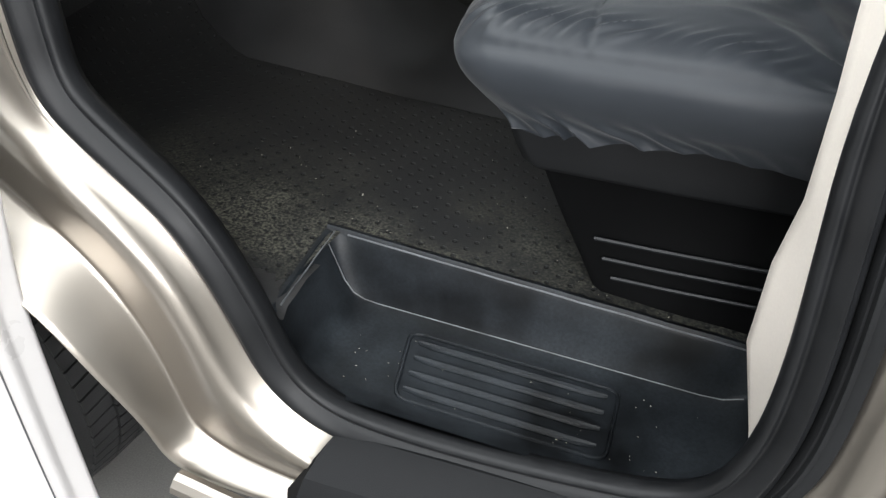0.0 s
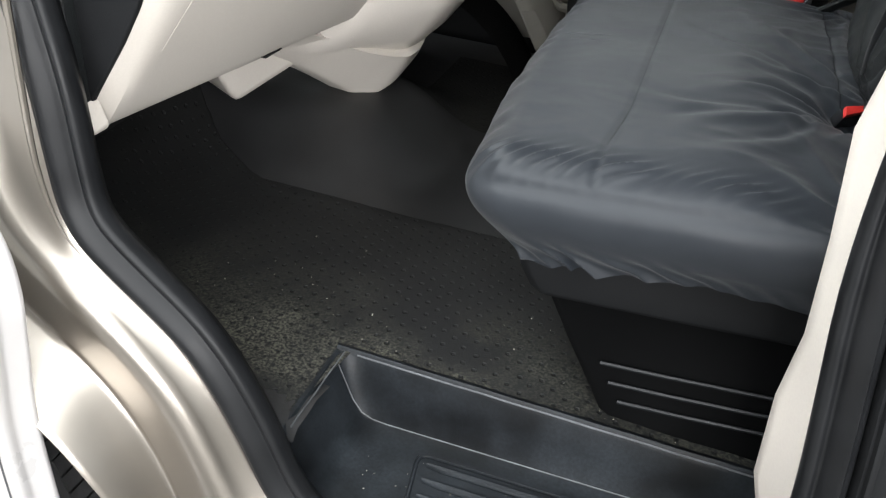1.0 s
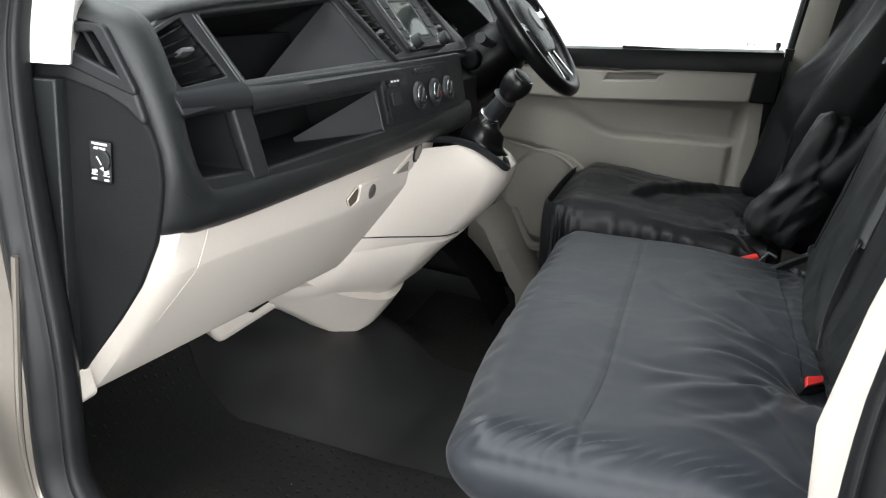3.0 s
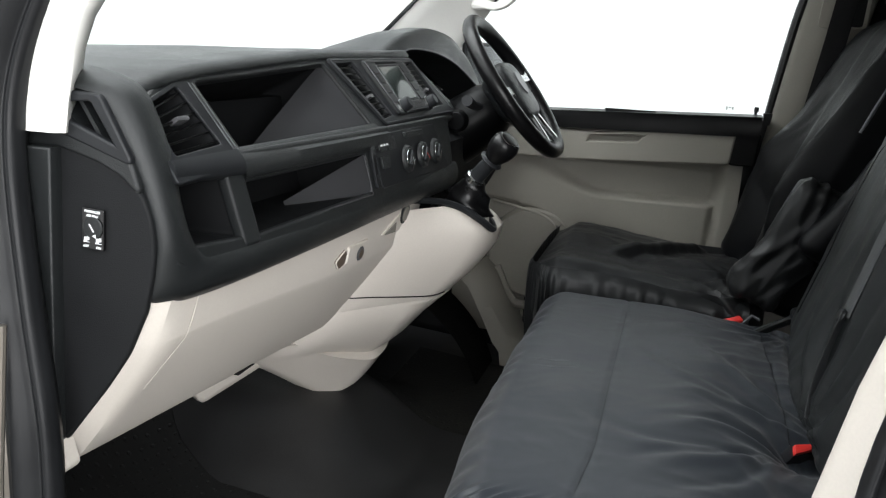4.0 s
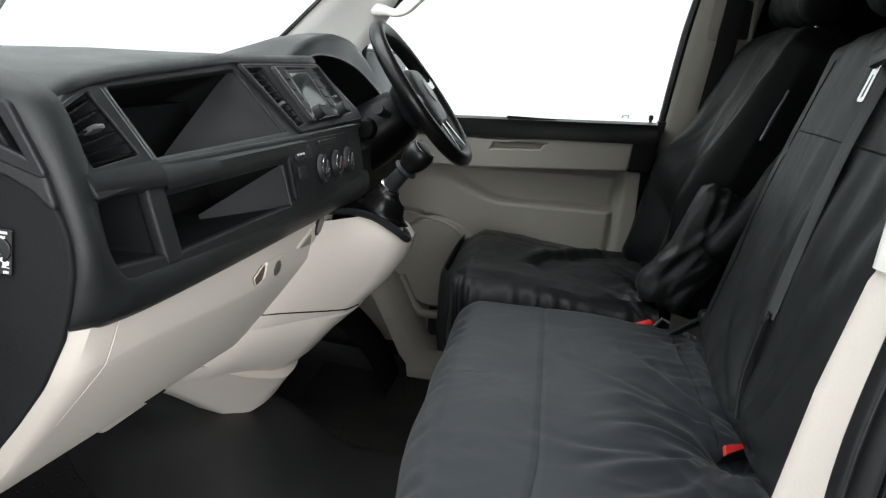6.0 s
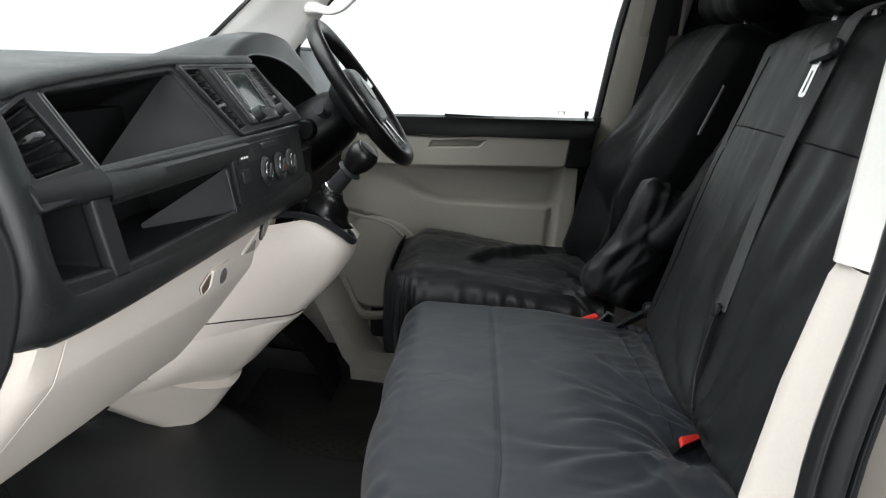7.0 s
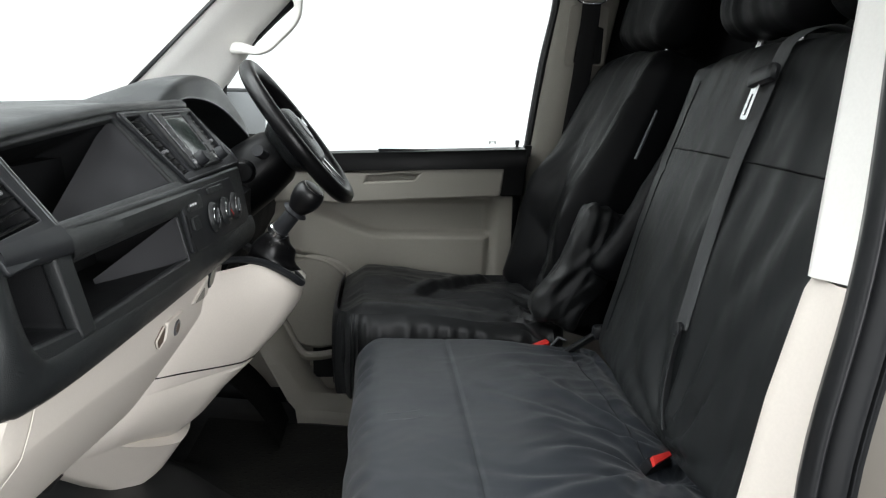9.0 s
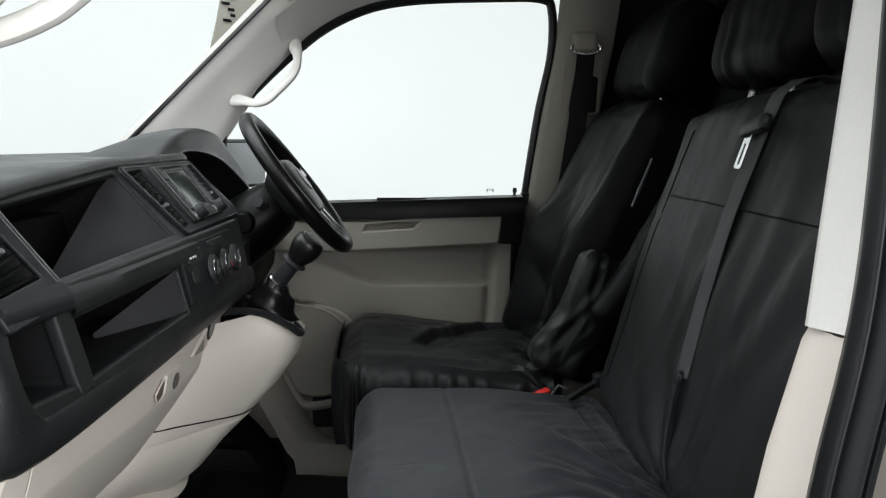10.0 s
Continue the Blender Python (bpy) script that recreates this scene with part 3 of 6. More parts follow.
# cant rail above the far door window
cr = []
for x, z in ((-0.20, 1.74), (-0.10, 1.815), (-0.01, 1.868), (0.07, 1.892), (0.15, 1.908), (0.3, 1.918), (0.52, 1.925), (0.60, 1.925)):
    cr.append([(x, 1.82, z), (x, 1.785, z + 0.004), (x, 1.75, z + 0.02), (x, 1.69, z + 0.055), (x, 1.60, z + 0.085)])
part("cant_rail_trim", loft(cr), WHITE_TRIM, van, "", 70)
cp = []
for z, x in ((0.60, 0.415), (0.985, 0.430), (1.18, 0.455), (1.342, 0.480)):
    cp.append([(x, 1.80, z), (x + 0.002, 1.752, z), (x + 0.012, 1.74, z), (x + 0.07, 1.73, z), (x + 0.20, 1.72, z), (x + 0.36, 1.72, z)])
part("far_pillar_lower", loft(cp), OLIVE, van, "stone grey lower centre pillar trim", 70)
cp = []
for z, x in ((1.3415, 0.4845), (1.40, 0.493), (1.50, 0.507), (1.60, 0.522), (1.76, 0.551), (1.88, 0.565), (1.95, 0.57)):
    y = 1.748 - (z - 1.346) * 0.05
    cp.append([(x, y + 0.06, z), (x + 0.002, y + 0.012, z), (x + 0.012, y, z), (x + 0.05, y - 0.010, z), (x + 0.15, y - 0.012, z), (x + 0.157, y + 0.0, z), (x + 0.158, y + 0.05, z)])
part("far_pillar_upper", loft(cp), OLIVE, van, "stone grey upper centre pillar trim", 70)
part("rear_side_trim", box((0.60, 1.775, 0.50), (0.87, 1.80, 2.02)), PLASTIC_DEEP, van, "dark trim behind the centre pillar")
part("belt_slot", plate(round_poly([(0.560, 1.595), (0.672, 1.595), (0.680, 1.755), (0.572, 1.755)], 0.012), [round_poly([(0.585, 1.60), (0.664, 1.60), (0.668, 1.70), (0.60, 1.70)], 0.01)], 0.008, 0.002, axes((0, 1.716, 0), (1, 0, 0), (0, 0, 1))), OLIVE, van)
part("slot_dark", plate(round_poly([(0.585, 1.60), (0.664, 1.60), (0.668, 1.70), (0.60, 1.70)], 0.01), [], 0.002, 0.0005, axes((0, 1.719, 0), (1, 0, 0), (0, 0, 1))), PLASTIC_DEEP, van)

# windscreen and its black surround
ws = []
for i in range(24):
    y = 0.12 + 1.52 * i / 23
    bow = 0.10 * (1 - ((y - 0.88) / 0.78) ** 2)
    ws.append([(-1.02 - bow, y, 1.12), (-0.66 - bow, y, 1.46), (-0.22 - bow * 0.6, y, 1.88)])
wsm = part("windscreen", loft(ws), GLASS, van, "clear windscreen")
wsm.visible_shadow = False
part("post_edge_seal", tube(smooth_curve([(-0.392, 1.79, 1.49), (-0.372, 1.79, 1.557), (-0.335, 1.79, 1.604), (-0.301, 1.79, 1.642), (-0.208, 1.788, 1.726), (-0.10, 1.785, 1.812)], 30), 0.008, 0.012, 8), RUBBER, van, "black window edge beside the post")
part("windscreen_band", tube(smooth_curve([(-0.70, 1.628, 1.395), (-0.60, 1.622, 1.49), (-0.49, 1.618, 1.60), (-0.36, 1.615, 1.73), (-0.20, 1.61, 1.885)], 30), 0.007, 0.004, 8), RUBBER, van)
part("front_panel", loft([[(-1.15, y, 0.3), (-1.15, y, 1.1), (-1.03, y, 1.16)] for y in (0.0, 0.5, 0.95, 1.4, 1.9)]), PAINT, van)

# ---- cab floor and step ----
def floor_z(x, y):
    z = 0.60 - 0.0875 * x
    z += 0.55 * max(0.0, -0.70 - x) + 0.018 * sstep(-0.60, -0.78, x)
    z += 0.105 * sstep(0.62, 0.93, y) * sstep(-0.20, -0.42, x) * sstep(1.34, 1.08, y)
    z += 0.045 * sstep(0.24, 0.10, y) * sstep(-0.18, -0.34, x)
    return z + 0.0015 * ripple((x, y, 0), 14)


def floor_sheet(x0, x1, y0, y1, step=0.02):
    nx, ny = max(2, int((x1 - x0) / step)), max(2, int((y1 - y0) / step))
    return loft([[(x0 + (x1 - x0) * i / nx, y0 + (y1 - y0) * j / ny, floor_z(x0 + (x1 - x0) * i / nx, y0 + (y1 - y0) * j / ny)) for j in range(ny + 1)] for i in range(nx + 1)])


fl = join(floor_sheet(-0.165, 0.87, 0.278, 1.75), floor_sheet(-1.1, -0.165, 0.065, 1.75), floor_sheet(0.478, 0.87, 0.09, 0.278))
bmesh.ops.remove_doubles(fl, verts=fl.verts, dist=1e-4)
floor = tagged(part("floor", fl, MAT_SMOOTH), "black smooth rubber cab floor", "floor", kind="structure")



def mat_edge(x):
    """Where the dimpled mat ends across the cab."""
    return 0.672 + 0.55 * max(0.0, -0.53 - x) + 0.05 * max(0.0, x + 0.40) + 0.35 * max(0.0, -0.65 - x)


rows = []
for i in range(46):
    x = -0.80 + 1.40 * i / 45
    y0 = 0.293 if -0.172 < x < 0.49 else 0.10
    y1 = mat_edge(x)
    ys = [y0 + (y1 - y0) * j / 24 for j in range(25)]
    rows.append([Vector((x, y, floor_z(x, y) + 0.0030)) for y in ys] + [Vector((x, y1 + 0.010, floor_z(x, y1) + 0.001)), Vector((x, y1 + 0.008, floor_z(x, y1) - 0.004))])
mat = tagged(part("floor_mat", loft(rows), MAT), "black dimpled rubber mat with dust and grit by the step", "floor mat")

heel = [[Vector((x, y, floor_z(x, y) + 0.0025)) for y in [1.13 + 0.02 * j for j in range(24)]] for x in [-0.40 + 0.02 * i for i in range(30)]]
tagged(part("floor_mat", loft(heel), MAT_DRIVER), "worn black dimpled rubber mat below the steering wheel", "floor mat")

step = thing("step_well", (0.13, 0.17, 0.5), "black scuffed plastic entry step sunk below the floor", "step")


def well_z(x):
    return 0.505 - 0.06 * x


def well_row(x, f):
    """Across the well at x: from the rim, down the inner wall, over the tread and up onto the sill."""
    zr, zf = floor_z(x, 0.3) + 0.004, well_z(x)
    up = 1 - f
    zf = zf + (zr - zf) * up
    r = 0.03
    pts = [(0.294, zr - 0.003), (0.289, zr + 0.002), (0.283, zr + 0.003), (0.278, zr - 0.002), (0.276, zr - 0.008 * f), (0.267, zr - (zr - zf) * 0.5), (0.259, zf + 0.010 * f), (0.256, zf + 0.003 * f), (0.250, zf + 0.0005), (0.22, zf), (0.16, zf), (0.10, zf), (0.075, zf + 0.004), (0.062, zf + 0.012)]
    return [Vector((x, y, z)) for y, z in pts]


xs = [(-0.172, 0.0), (-0.166, 0.0), (-0.160, 0.06), (-0.150, 0.35), (-0.138, 0.70), (-0.125, 0.90), (-0.108, 0.98), (-0.085, 1.0)] + [(-0.06 + 0.03 * k, 1.0) for k in range(15)] + [(0.39, 1.0), (0.42, 0.96), (0.445, 0.82), (0.462, 0.55), (0.472, 0.25), (0.478, 0.0), (0.49, 0.0)]
part("well", loft([well_row(x, f) for x, f in xs]), STEP, step, "", 40)
well_rows = [well_row(x, f) for x, f in xs]
# thin pale tubes: painted highlights along the step's rim and folds
part("rim_glint", tube([r[3] for r in well_rows[4:-4]], 0.0014, n=6), WORN_GLINT, step, "pale line for the highlight on the step's edge")
part("rim_glint", tube([r[7] for r in well_rows[2:-4]], 0.0011, n=6), WORN_GLINT, step, "pale line for the highlight on the step's fold")
part("rim_glint", tube([well_row(-0.158, 0.1)[3] + Vector((0.0004 * math.sin(k * 1.3), -0.017 * k, 0.0008)) for k in range(11)], 0.0012, n=6), WORN_GLINT, step, "pale line for the highlight on the step's edge")
# raised tread pad with moulded ribs
padz = lambda x, y: Vector((x, y, well_z(x) + 0.002))
ring = round_poly([(-0.02, 0.222), (0.285, 0.222), (0.285, 0.098), (0.0, 0.098)], 0.02, 5)
part("tread_border", tube([padz(p.x, p.y) for p in ring], 0.0028, n=6, closed=True), STEP, step)
for k in range(4):
    y = 0.205 - 0.029 * k
    x0 = -0.002 + 0.003 * k
    part("rib", tube([padz(x0 + (0.27 - x0) * i / 12, y) for i in range(13)], lambda f: 0.0065 * (1 if 0.02 < f < 0.98 else 0.4), 0.005, 8, side=(0, 1, 0)), STEP, step)
# grit
grit_mat = material("grit", (0.28, 0.265, 0.22), 0.9, grain=0.5, grain_scale=60)
bm = bmesh.new()
for k in range(170):
    if k < 90:
        x, y = random.uniform(-0.12, 0.40), random.choice((random.uniform(0.07, 0.12), random.uniform(0.1, 0.23)))
        z = well_z(x)
    else:
        x, y = random.uniform(-0.45, 0.4), 0.285 + abs(random.gauss(0, 0.12))
        z = floor_z(x, y) + 0.0045
    s = random.uniform(0.0003, 0.0011)
    m = Matrix.Translation((x, y, z + s * 0.4)) @ Euler((random.random() * 6, random.random() * 6, random.random() * 6)).to_matrix().to_4x4() @ Matrix.Diagonal((s * random.uniform(1, 2.5), s, s * 0.7, 1))
    bmesh.ops.create_icosphere(bm, subdivisions=1, radius=1, matrix=m)
tagged(part("grit", bm, grit_mat), "pale grit and straw scattered on the step and floor", "grit", kind="stuff")

# kick panel by the door post
kick = []
for k in range(30):
    x = -0.66 + 0.51 * k / 29
    zb = floor_z(x, 0.22)
    tops = [(-0.66, 0.97), (-0.40, 0.97), (-0.372, 0.94), (-0.34, 0.86), (-0.31, 0.822), (-0.232, 0.735), (-0.178, 0.635), (-0.14, 0.60)]
    for (xa, za), (xc, zc) in zip(tops, tops[1:]):
        if xa <= x <= xc:
            zt = za + (zc - za) * (x - xa) / (xc - xa)
    zt = max(zt, zb + 0.002)
    kick.append([(x, 0.070, zt), (x, 0.084, zt + 0.002), (x, 0.096, zt - 0.012), (x, 0.112, zt * 0.5 + zb * 0.5), (x, 0.135, zt * 0.15 + zb * 0.85), (x, 0.17, zb + 0.002), (x, 0.21, zb - 0.006)])
part("kick_panel", loft(kick), MAT_SMOOTH, van, "", 80)

# ---- front wheel ----
wheel = thing("front_wheel", (-0.815, 0.19, 0.0), "black road tyre on a front wheel under the arch", "wheel")
WC = Vector((-0.815, 0.042, 0.3525))
STEER = Matrix.Translation((-0.815, 0.19, 0)) @ Matrix.Rotation(radians(-10), 4, "Z") @ Matrix.Translation((0.815, -0.19, 0))


def ring_of(profile, n=96):
    return [[STEER @ (WC + Vector((r * math.cos(2 * math.pi * k / n), y, r * math.sin(2 * math.pi * k / n)))) for y, r in profile] for k in range(n + 1)]


tyre_profile = [(0.06, 0.22), (0.03, 0.25), (0.022, 0.29), (0.032, 0.325), (0.048, 0.341), (0.07, 0.345), (0.15, 0.346), (0.23, 0.345), (0.25, 0.341), (0.265, 0.325), (0.275, 0.29), (0.267, 0.25), (0.24, 0.22)]
tyre = part("tyre", loft(ring_of(tyre_profile)), TYRE, wheel, "", 40)
blocks = bmesh.new()
for y0, y1, skew in ((0.052, 0.098, 0.03), (0.104, 0.146, -0.012), (0.152, 0.194, 0.012), (0.20, 0.248, -0.03)):
    n = 74
    for k in range(n):
        a0, a1 = 2 * math.pi * (k + 0.08) / n, 2 * math.pi * (k + 0.92) / n
        v = []
        for r in (0.343, 0.3525):
            for a, y in ((a0, y0), (a1, y0), (a1 + skew, y1), (a0 + skew, y1)):
                edge = 0.004 if y in (0.052, 0.248) else 0
                v.append(blocks.verts.new(STEER @ (WC + Vector(((r - edge) * math.cos(a), y, (r - edge) * math.sin(a))))))
        for q in ((4, 5, 6, 7), (0, 1, 5, 4), (1, 2, 6, 5), (2, 3, 7, 6), (3, 0, 4, 7)):
            blocks.faces.new([v[i] for i in q])
tread = part("tread", blocks, TYRE, tyre)
tread["kind"] = "stuff"
part("rim", loft(ring_of([(0.25, 0.222), (0.06, 0.222), (0.05, 0.215), (0.08, 0.19), (0.10, 0.06), (0.09, 0.01)])), ALLOY, wheel)

# ---- the open passenger door, edge on ----
door = thing("passenger_door", (-0.52, -0.30, 0.3), "open passenger door with a pale painted inner skin", "door")
EDGE = smooth_curve([(-0.417, 0.24, 0), (-0.414, 0.40, 0), (-0.408, 0.56, 0), (-0.399, 0.70, 0), (-0.378, 0.81, 0), (-0.364, 0.885, 0), (-0.366, 0.945, 0), (-0.385, 0.985, 0), (-0.43, 1.02, 0), (-0.54, 1.06, 0), (-0.70, 1.10, 0), (-0.85, 1.3, 0)], 60)


def door_point(e, a, b):
    """A point a inwards from the hinge edge and b proud of the inner skin."""
    return Vector((e.x - 0.30 * a + 0.95 * b, -0.05 - 0.95 * a - 0.30 * b, e.y))


part("inner_skin", loft([[door_point(e, a, b) for a, b in ((0.0, -0.06), (-0.001, -0.008), (0.002, -0.002), (0.008, 0.0), (0.028, 0.0), (0.034, 0.002), (0.040, 0.008), (0.048, 0.010), (0.10, 0.011), (0.5, 0.012), (0.9, 0.012))] for e in EDGE]), WHITE_PAINT, door, "", 60)
part("door_gasket", tube([door_point(e, 0.060, 0.0105) for e in EDGE[:34]], 0.0012, n=8), SATIN, door)
# dark card out of view, added so the wing's paint reflects something dark
DC = axes((-0.42, -0.07, 0.0), (-0.30, -0.95, 0), (0, 0, 1))
part("unseen_dark_card", plate(round_poly([(0.14, 0.30), (0.14, 0.80), (0.20, 0.98), (0.85, 1.02), (0.85, 0.30)], 0.04, 6), [], 0.03, 0.008, DC @ Matrix.Translation((0, 0, 0.03))), PLASTIC, door, "unseen dark card, added to darken reflections in the wing")


# ---- dashboard ----
dash = thing("dashboard", (-0.5, 0.9, 0.95), "black grained dashboard with open trays above a warm grey lower panel", "dashboard")
UP = axes((-0.2767, 0.0, 1.36), (0.029, 1, 0), (-0.576, 0, 0.817))   # upper fascia: u along the dash, v up the slope
LO = axes((-0.274, 0.0, 1.335), (0.06, 1, 0), (-0.196, 0, 0.98))     # lower fascia

VENT = [(0.191, 0.068), (0.262, 0.0905), (0.284, 0.009), (0.187, 0.003)]
TRAY = [(0.305, 0.0985), (0.690, 0.1235), (0.745, -0.004), (0.322, -0.006)]
STACK = [(0.706, 0.128), (1.120, 0.132), (1.205, -0.006), (0.795, -0.006)]
AIR_L = [(0.728, 0.120), (0.802, 0.121), (0.852, 0.010), (0.800, 0.006)]
AIR_R = [(1.058, 0.122), (1.115, 0.123), (1.158, 0.016), (1.083, 0.014)]
LIP_UV = [(0.120, 0.062), (0.172, 0.075), (0.202, 0.086), (0.224, 0.092), (0.274, 0.1005), (0.382, 0.1115), (0.674, 0.1320), (1.125, 0.1390), (1.30, 0.1390), (1.72, 0.1390)]
outer = [(0.192, 0.074), (0.206, 0.083), *LIP_UV[3:8], (1.24, 0.02), (1.235, -0.016), (0.74, -0.020), (0.25, -0.022), (0.168, -0.024)]
part("upper_fascia", plate(round_poly(outer, 0.006), [round_poly(VENT, 0.006), round_poly(TRAY, 0.012), round_poly(AIR_L, 0.004), round_poly(AIR_R, 0.004)], 0.016, 0.004, UP), PLASTIC, dash)
# pale line painted in as the highlight on the bin's edge
part("bin_line", tube([LO @ Vector((p.x, p.y, 0.001)) for p in round_poly([(0.648, -0.016), (0.664, -0.083), (0.520, -0.0815)], 0.003)][3:], 0.0006, n=6), SATIN, dash)
part("open_tray", pocket(UP, round_poly(TRAY, 0.012), 0.16, 0.92, (0.02, 0.03)), PLASTIC_DEEP, dash, "deep open tray, its shade put into a duller plastic")
# slanted side wall of the tray; the light on it is put into a paler plastic
w = UP @ Vector((0.744, -0.006, -0.006)), UP @ Vector((0.690, 0.123, -0.006)), UP @ Vector((0.672, 0.112, -0.03)), UP @ Vector((0.40, -0.006, -0.105))
part("tray_side", loft([[w[0], w[1]], [w[3], w[2]]]), PLASTIC_LIT, dash)
lip_rows = []
for k in range(30):
    u = 0.303 + 0.452 * k / 29
    row = [UP @ Vector((u, v, z - 0.002)) for v, z in ((0.003, 0.0), (0.0, 0.004), (-0.004, 0.0055), (-0.012, 0.0065))]
    lip_rows.append(row + [LO @ Vector((u, v, z)) for v, z in ((0.012, 0.0075), (0.0, 0.0065), (-0.007, 0.0055), (-0.0105, 0.003), (-0.0115, -0.008))])
part("tray_lip", loft(lip_rows), PLASTIC, dash, "", 60)


def air_vent(name, m, quad, n, slat_depth=0.007, tilt=0.6):
    """A vent: dark throat, slats across, a sliding tab."""
    v = part(name, pocket(m, round_poly(quad, 0.005), 0.06, 0.9), PLASTIC_DEEP, dash)
    a, b, c, d = (Vector((*q, 0)) for q in quad)
    for k in range(n):
        f = (k + 0.6) / n
        p, q = a.lerp(d, f), b.lerp(c, f)
        bm = loft([[m @ (e + Vector((0, dy, dz))) for dy, dz in ((-0.0011, -0.001), (0.0009, 0.0), (0.0008 + slat_depth * tilt, -slat_depth), (-0.0010 + slat_depth * tilt, -slat_depth))] for e in (p, q)], True, True)
        part("slat", bm, GLOSS_DULL, v)
    return v


av = air_vent("air_vent", UP, VENT, 6, 0.010, 0.35)
part("vent_tab", rounded(UP @ Vector((0.232, 0.046, 0.0)), (0.012, 0.0035, 0.008), 0.003, 0.005, None, UP.to_3x3()), SATIN, av, "chrome-tipped vent tab")
frame_pts = round_poly([(0.176, 0.068), (0.262, 0.0965), (0.288, 0.0975), (0.302, -0.022), (0.166, -0.029)], 0.006)
part("vent_frame", plate(frame_pts, [round_poly(VENT, 0.006)], 0.005, 0.0015, UP @ Matrix.Translation((0, 0, 0.0025))), PLASTIC_SMOOTH, dash)
chin = []
for k in range(12):
    u = 0.168 + 0.134 * k / 11
    chin.append([UP @ Vector((u, v, z)) for v, z in ((-0.001, 0.002), (-0.002, 0.0060), (-0.008, 0.0072))] + [LO @ Vector((u, v - 0.035 * (u - 0.235), z)) for v, z in ((0.014, 0.0085), (0.002, 0.0075), (-0.001, 0.0055), (-0.002, 0.002), (-0.001, -0.008))])
part("vent_chin", loft(chin, False, True), PLASTIC_SMOOTH, dash, "", 50)
av = air_vent("air_vent", UP, AIR_L, 9)
part("vent_tab", rounded(UP @ Vector((0.795, 0.052, 0.0)), (0.010, 0.0035, 0.008), 0.003, 0.005, None, UP.to_3x3()), SATIN, av)
av = air_vent("air_vent", UP, AIR_R, 9)
part("vent_tab", rounded(UP @ Vector((1.107, 0.055, 0.0)), (0.010, 0.0035, 0.008), 0.003, 0.005, None, UP.to_3x3()), SATIN, av)
part("stack_bezel", plate(round_poly(STACK, 0.008), [round_poly(AIR_L, 0.004), round_poly(AIR_R, 0.004)], 0.008, 0.003, UP @ Matrix.Translation((0, 0, 0.005))), PLASTIC_SMOOTH, dash)

# painted highlights down the rail beside the near vent
for a, b in (((0.2905, 0.092), (0.3050, -0.012)), ((0.2830, 0.092), (0.2965, 0.000))):
    part("rail_glint", tube([UP @ Vector((a[0] + (b[0] - a[0]) * k / 6, a[1] + (b[1] - a[1]) * k / 6, 0.0050)) for k in range(7)], 0.0006, n=6), WORN_GLINT, dash, "thin pale line painted in as the rail's highlight")
part("bezel_line", tube([UP @ Vector((p.x, p.y, 0.0062)) for p in round_poly([(0.712, 0.1255), (1.114, 0.1295), (1.198, -0.003), (0.798, -0.003)], 0.006)], 0.0007, n=6, closed=True), SATIN, dash, "thin satin line round the centre stack")
part("radio_line", tube([UP @ Vector((p.x, p.y, 0.0125)) for p in round_poly([(0.838, 0.119), (1.038, 0.120), (1.069, 0.012), (0.871, 0.010)], 0.005)], 0.0008, n=6, closed=True), SATIN, dash, "thin satin line round the radio")
radio = part("radio", plate(round_poly([(0.835, 0.121), (1.040, 0.122), (1.072, 0.010), (0.868, 0.008)], 0.006), [], 0.012, 0.003, UP @ Matrix.Translation((0, 0, 0.011))), PLASTIC, dash, "car radio with a small display")
part("display", plate(round_poly([(0.890, 0.106), (0.992, 0.108), (1.004, 0.036), (0.900, 0.034)], 0.003), [], 0.003, 0.001, UP @ Matrix.Translation((0, 0, 0.0125))), SCREEN, radio)
part("display_rim", tube([UP @ Vector((p.x, p.y, 0.0115)) for p in round_poly([(0.884, 0.111), (0.998, 0.113), (1.011, 0.031), (0.895, 0.029)], 0.004)], 0.0010, n=6, closed=True), SATIN, radio)
part("disc_slot", plate(round_poly([(0.890, 0.118), (0.995, 0.119), (0.996, 0.1155), (0.891, 0.1145)], 0.001), [], 0.002, 0.0004, UP @ Matrix.Translation((0, 0, 0.0122))), PLASTIC_DEEP, radio)
for k in range(4):
    part("button", plate(round_poly([(0.848 + 0.004 * k, 0.110 - 0.021 * k), (0.878 + 0.004 * k, 0.110 - 0.021 * k), (0.881 + 0.004 * k, 0.094 - 0.021 * k), (0.851 + 0.004 * k, 0.094 - 0.021 * k)], 0.002), [], 0.004, 0.001, UP @ Matrix.Translation((0, 0, 0.013))), PLASTIC_SMOOTH, radio)
    part("button", plate(round_poly([(1.004 + 0.004 * k, 0.111 - 0.021 * k), (1.032 + 0.004 * k, 0.111 - 0.021 * k), (1.036 + 0.004 * k, 0.095 - 0.021 * k), (1.008 + 0.004 * k, 0.095 - 0.021 * k)], 0.002), [], 0.004, 0.001, UP @ Matrix.Translation((0, 0, 0.013))), PLASTIC_SMOOTH, radio)
for u in (0.900, 1.050):
    c = UP @ Vector((u, 0.021, 0.010))
    n3 = UP.to_3x3() @ Vector((0, 0, 1))
    kn = part("knob", rod(c, c + n3 * 0.020, 0.0105, 0.0095, 24, 0.002), PLASTIC_SMOOTH, radio)
    part("knob_ring", rod(c, c + n3 * 0.004, 0.0120, 0.0120, 24, 0.001), CHROME, kn)

# lower fascia: two open bins, a post, the heater panel
BIN_L = [(0.158, 0.004), (0.270, -0.004), (0.287, -0.080), (0.186, -0.070)]
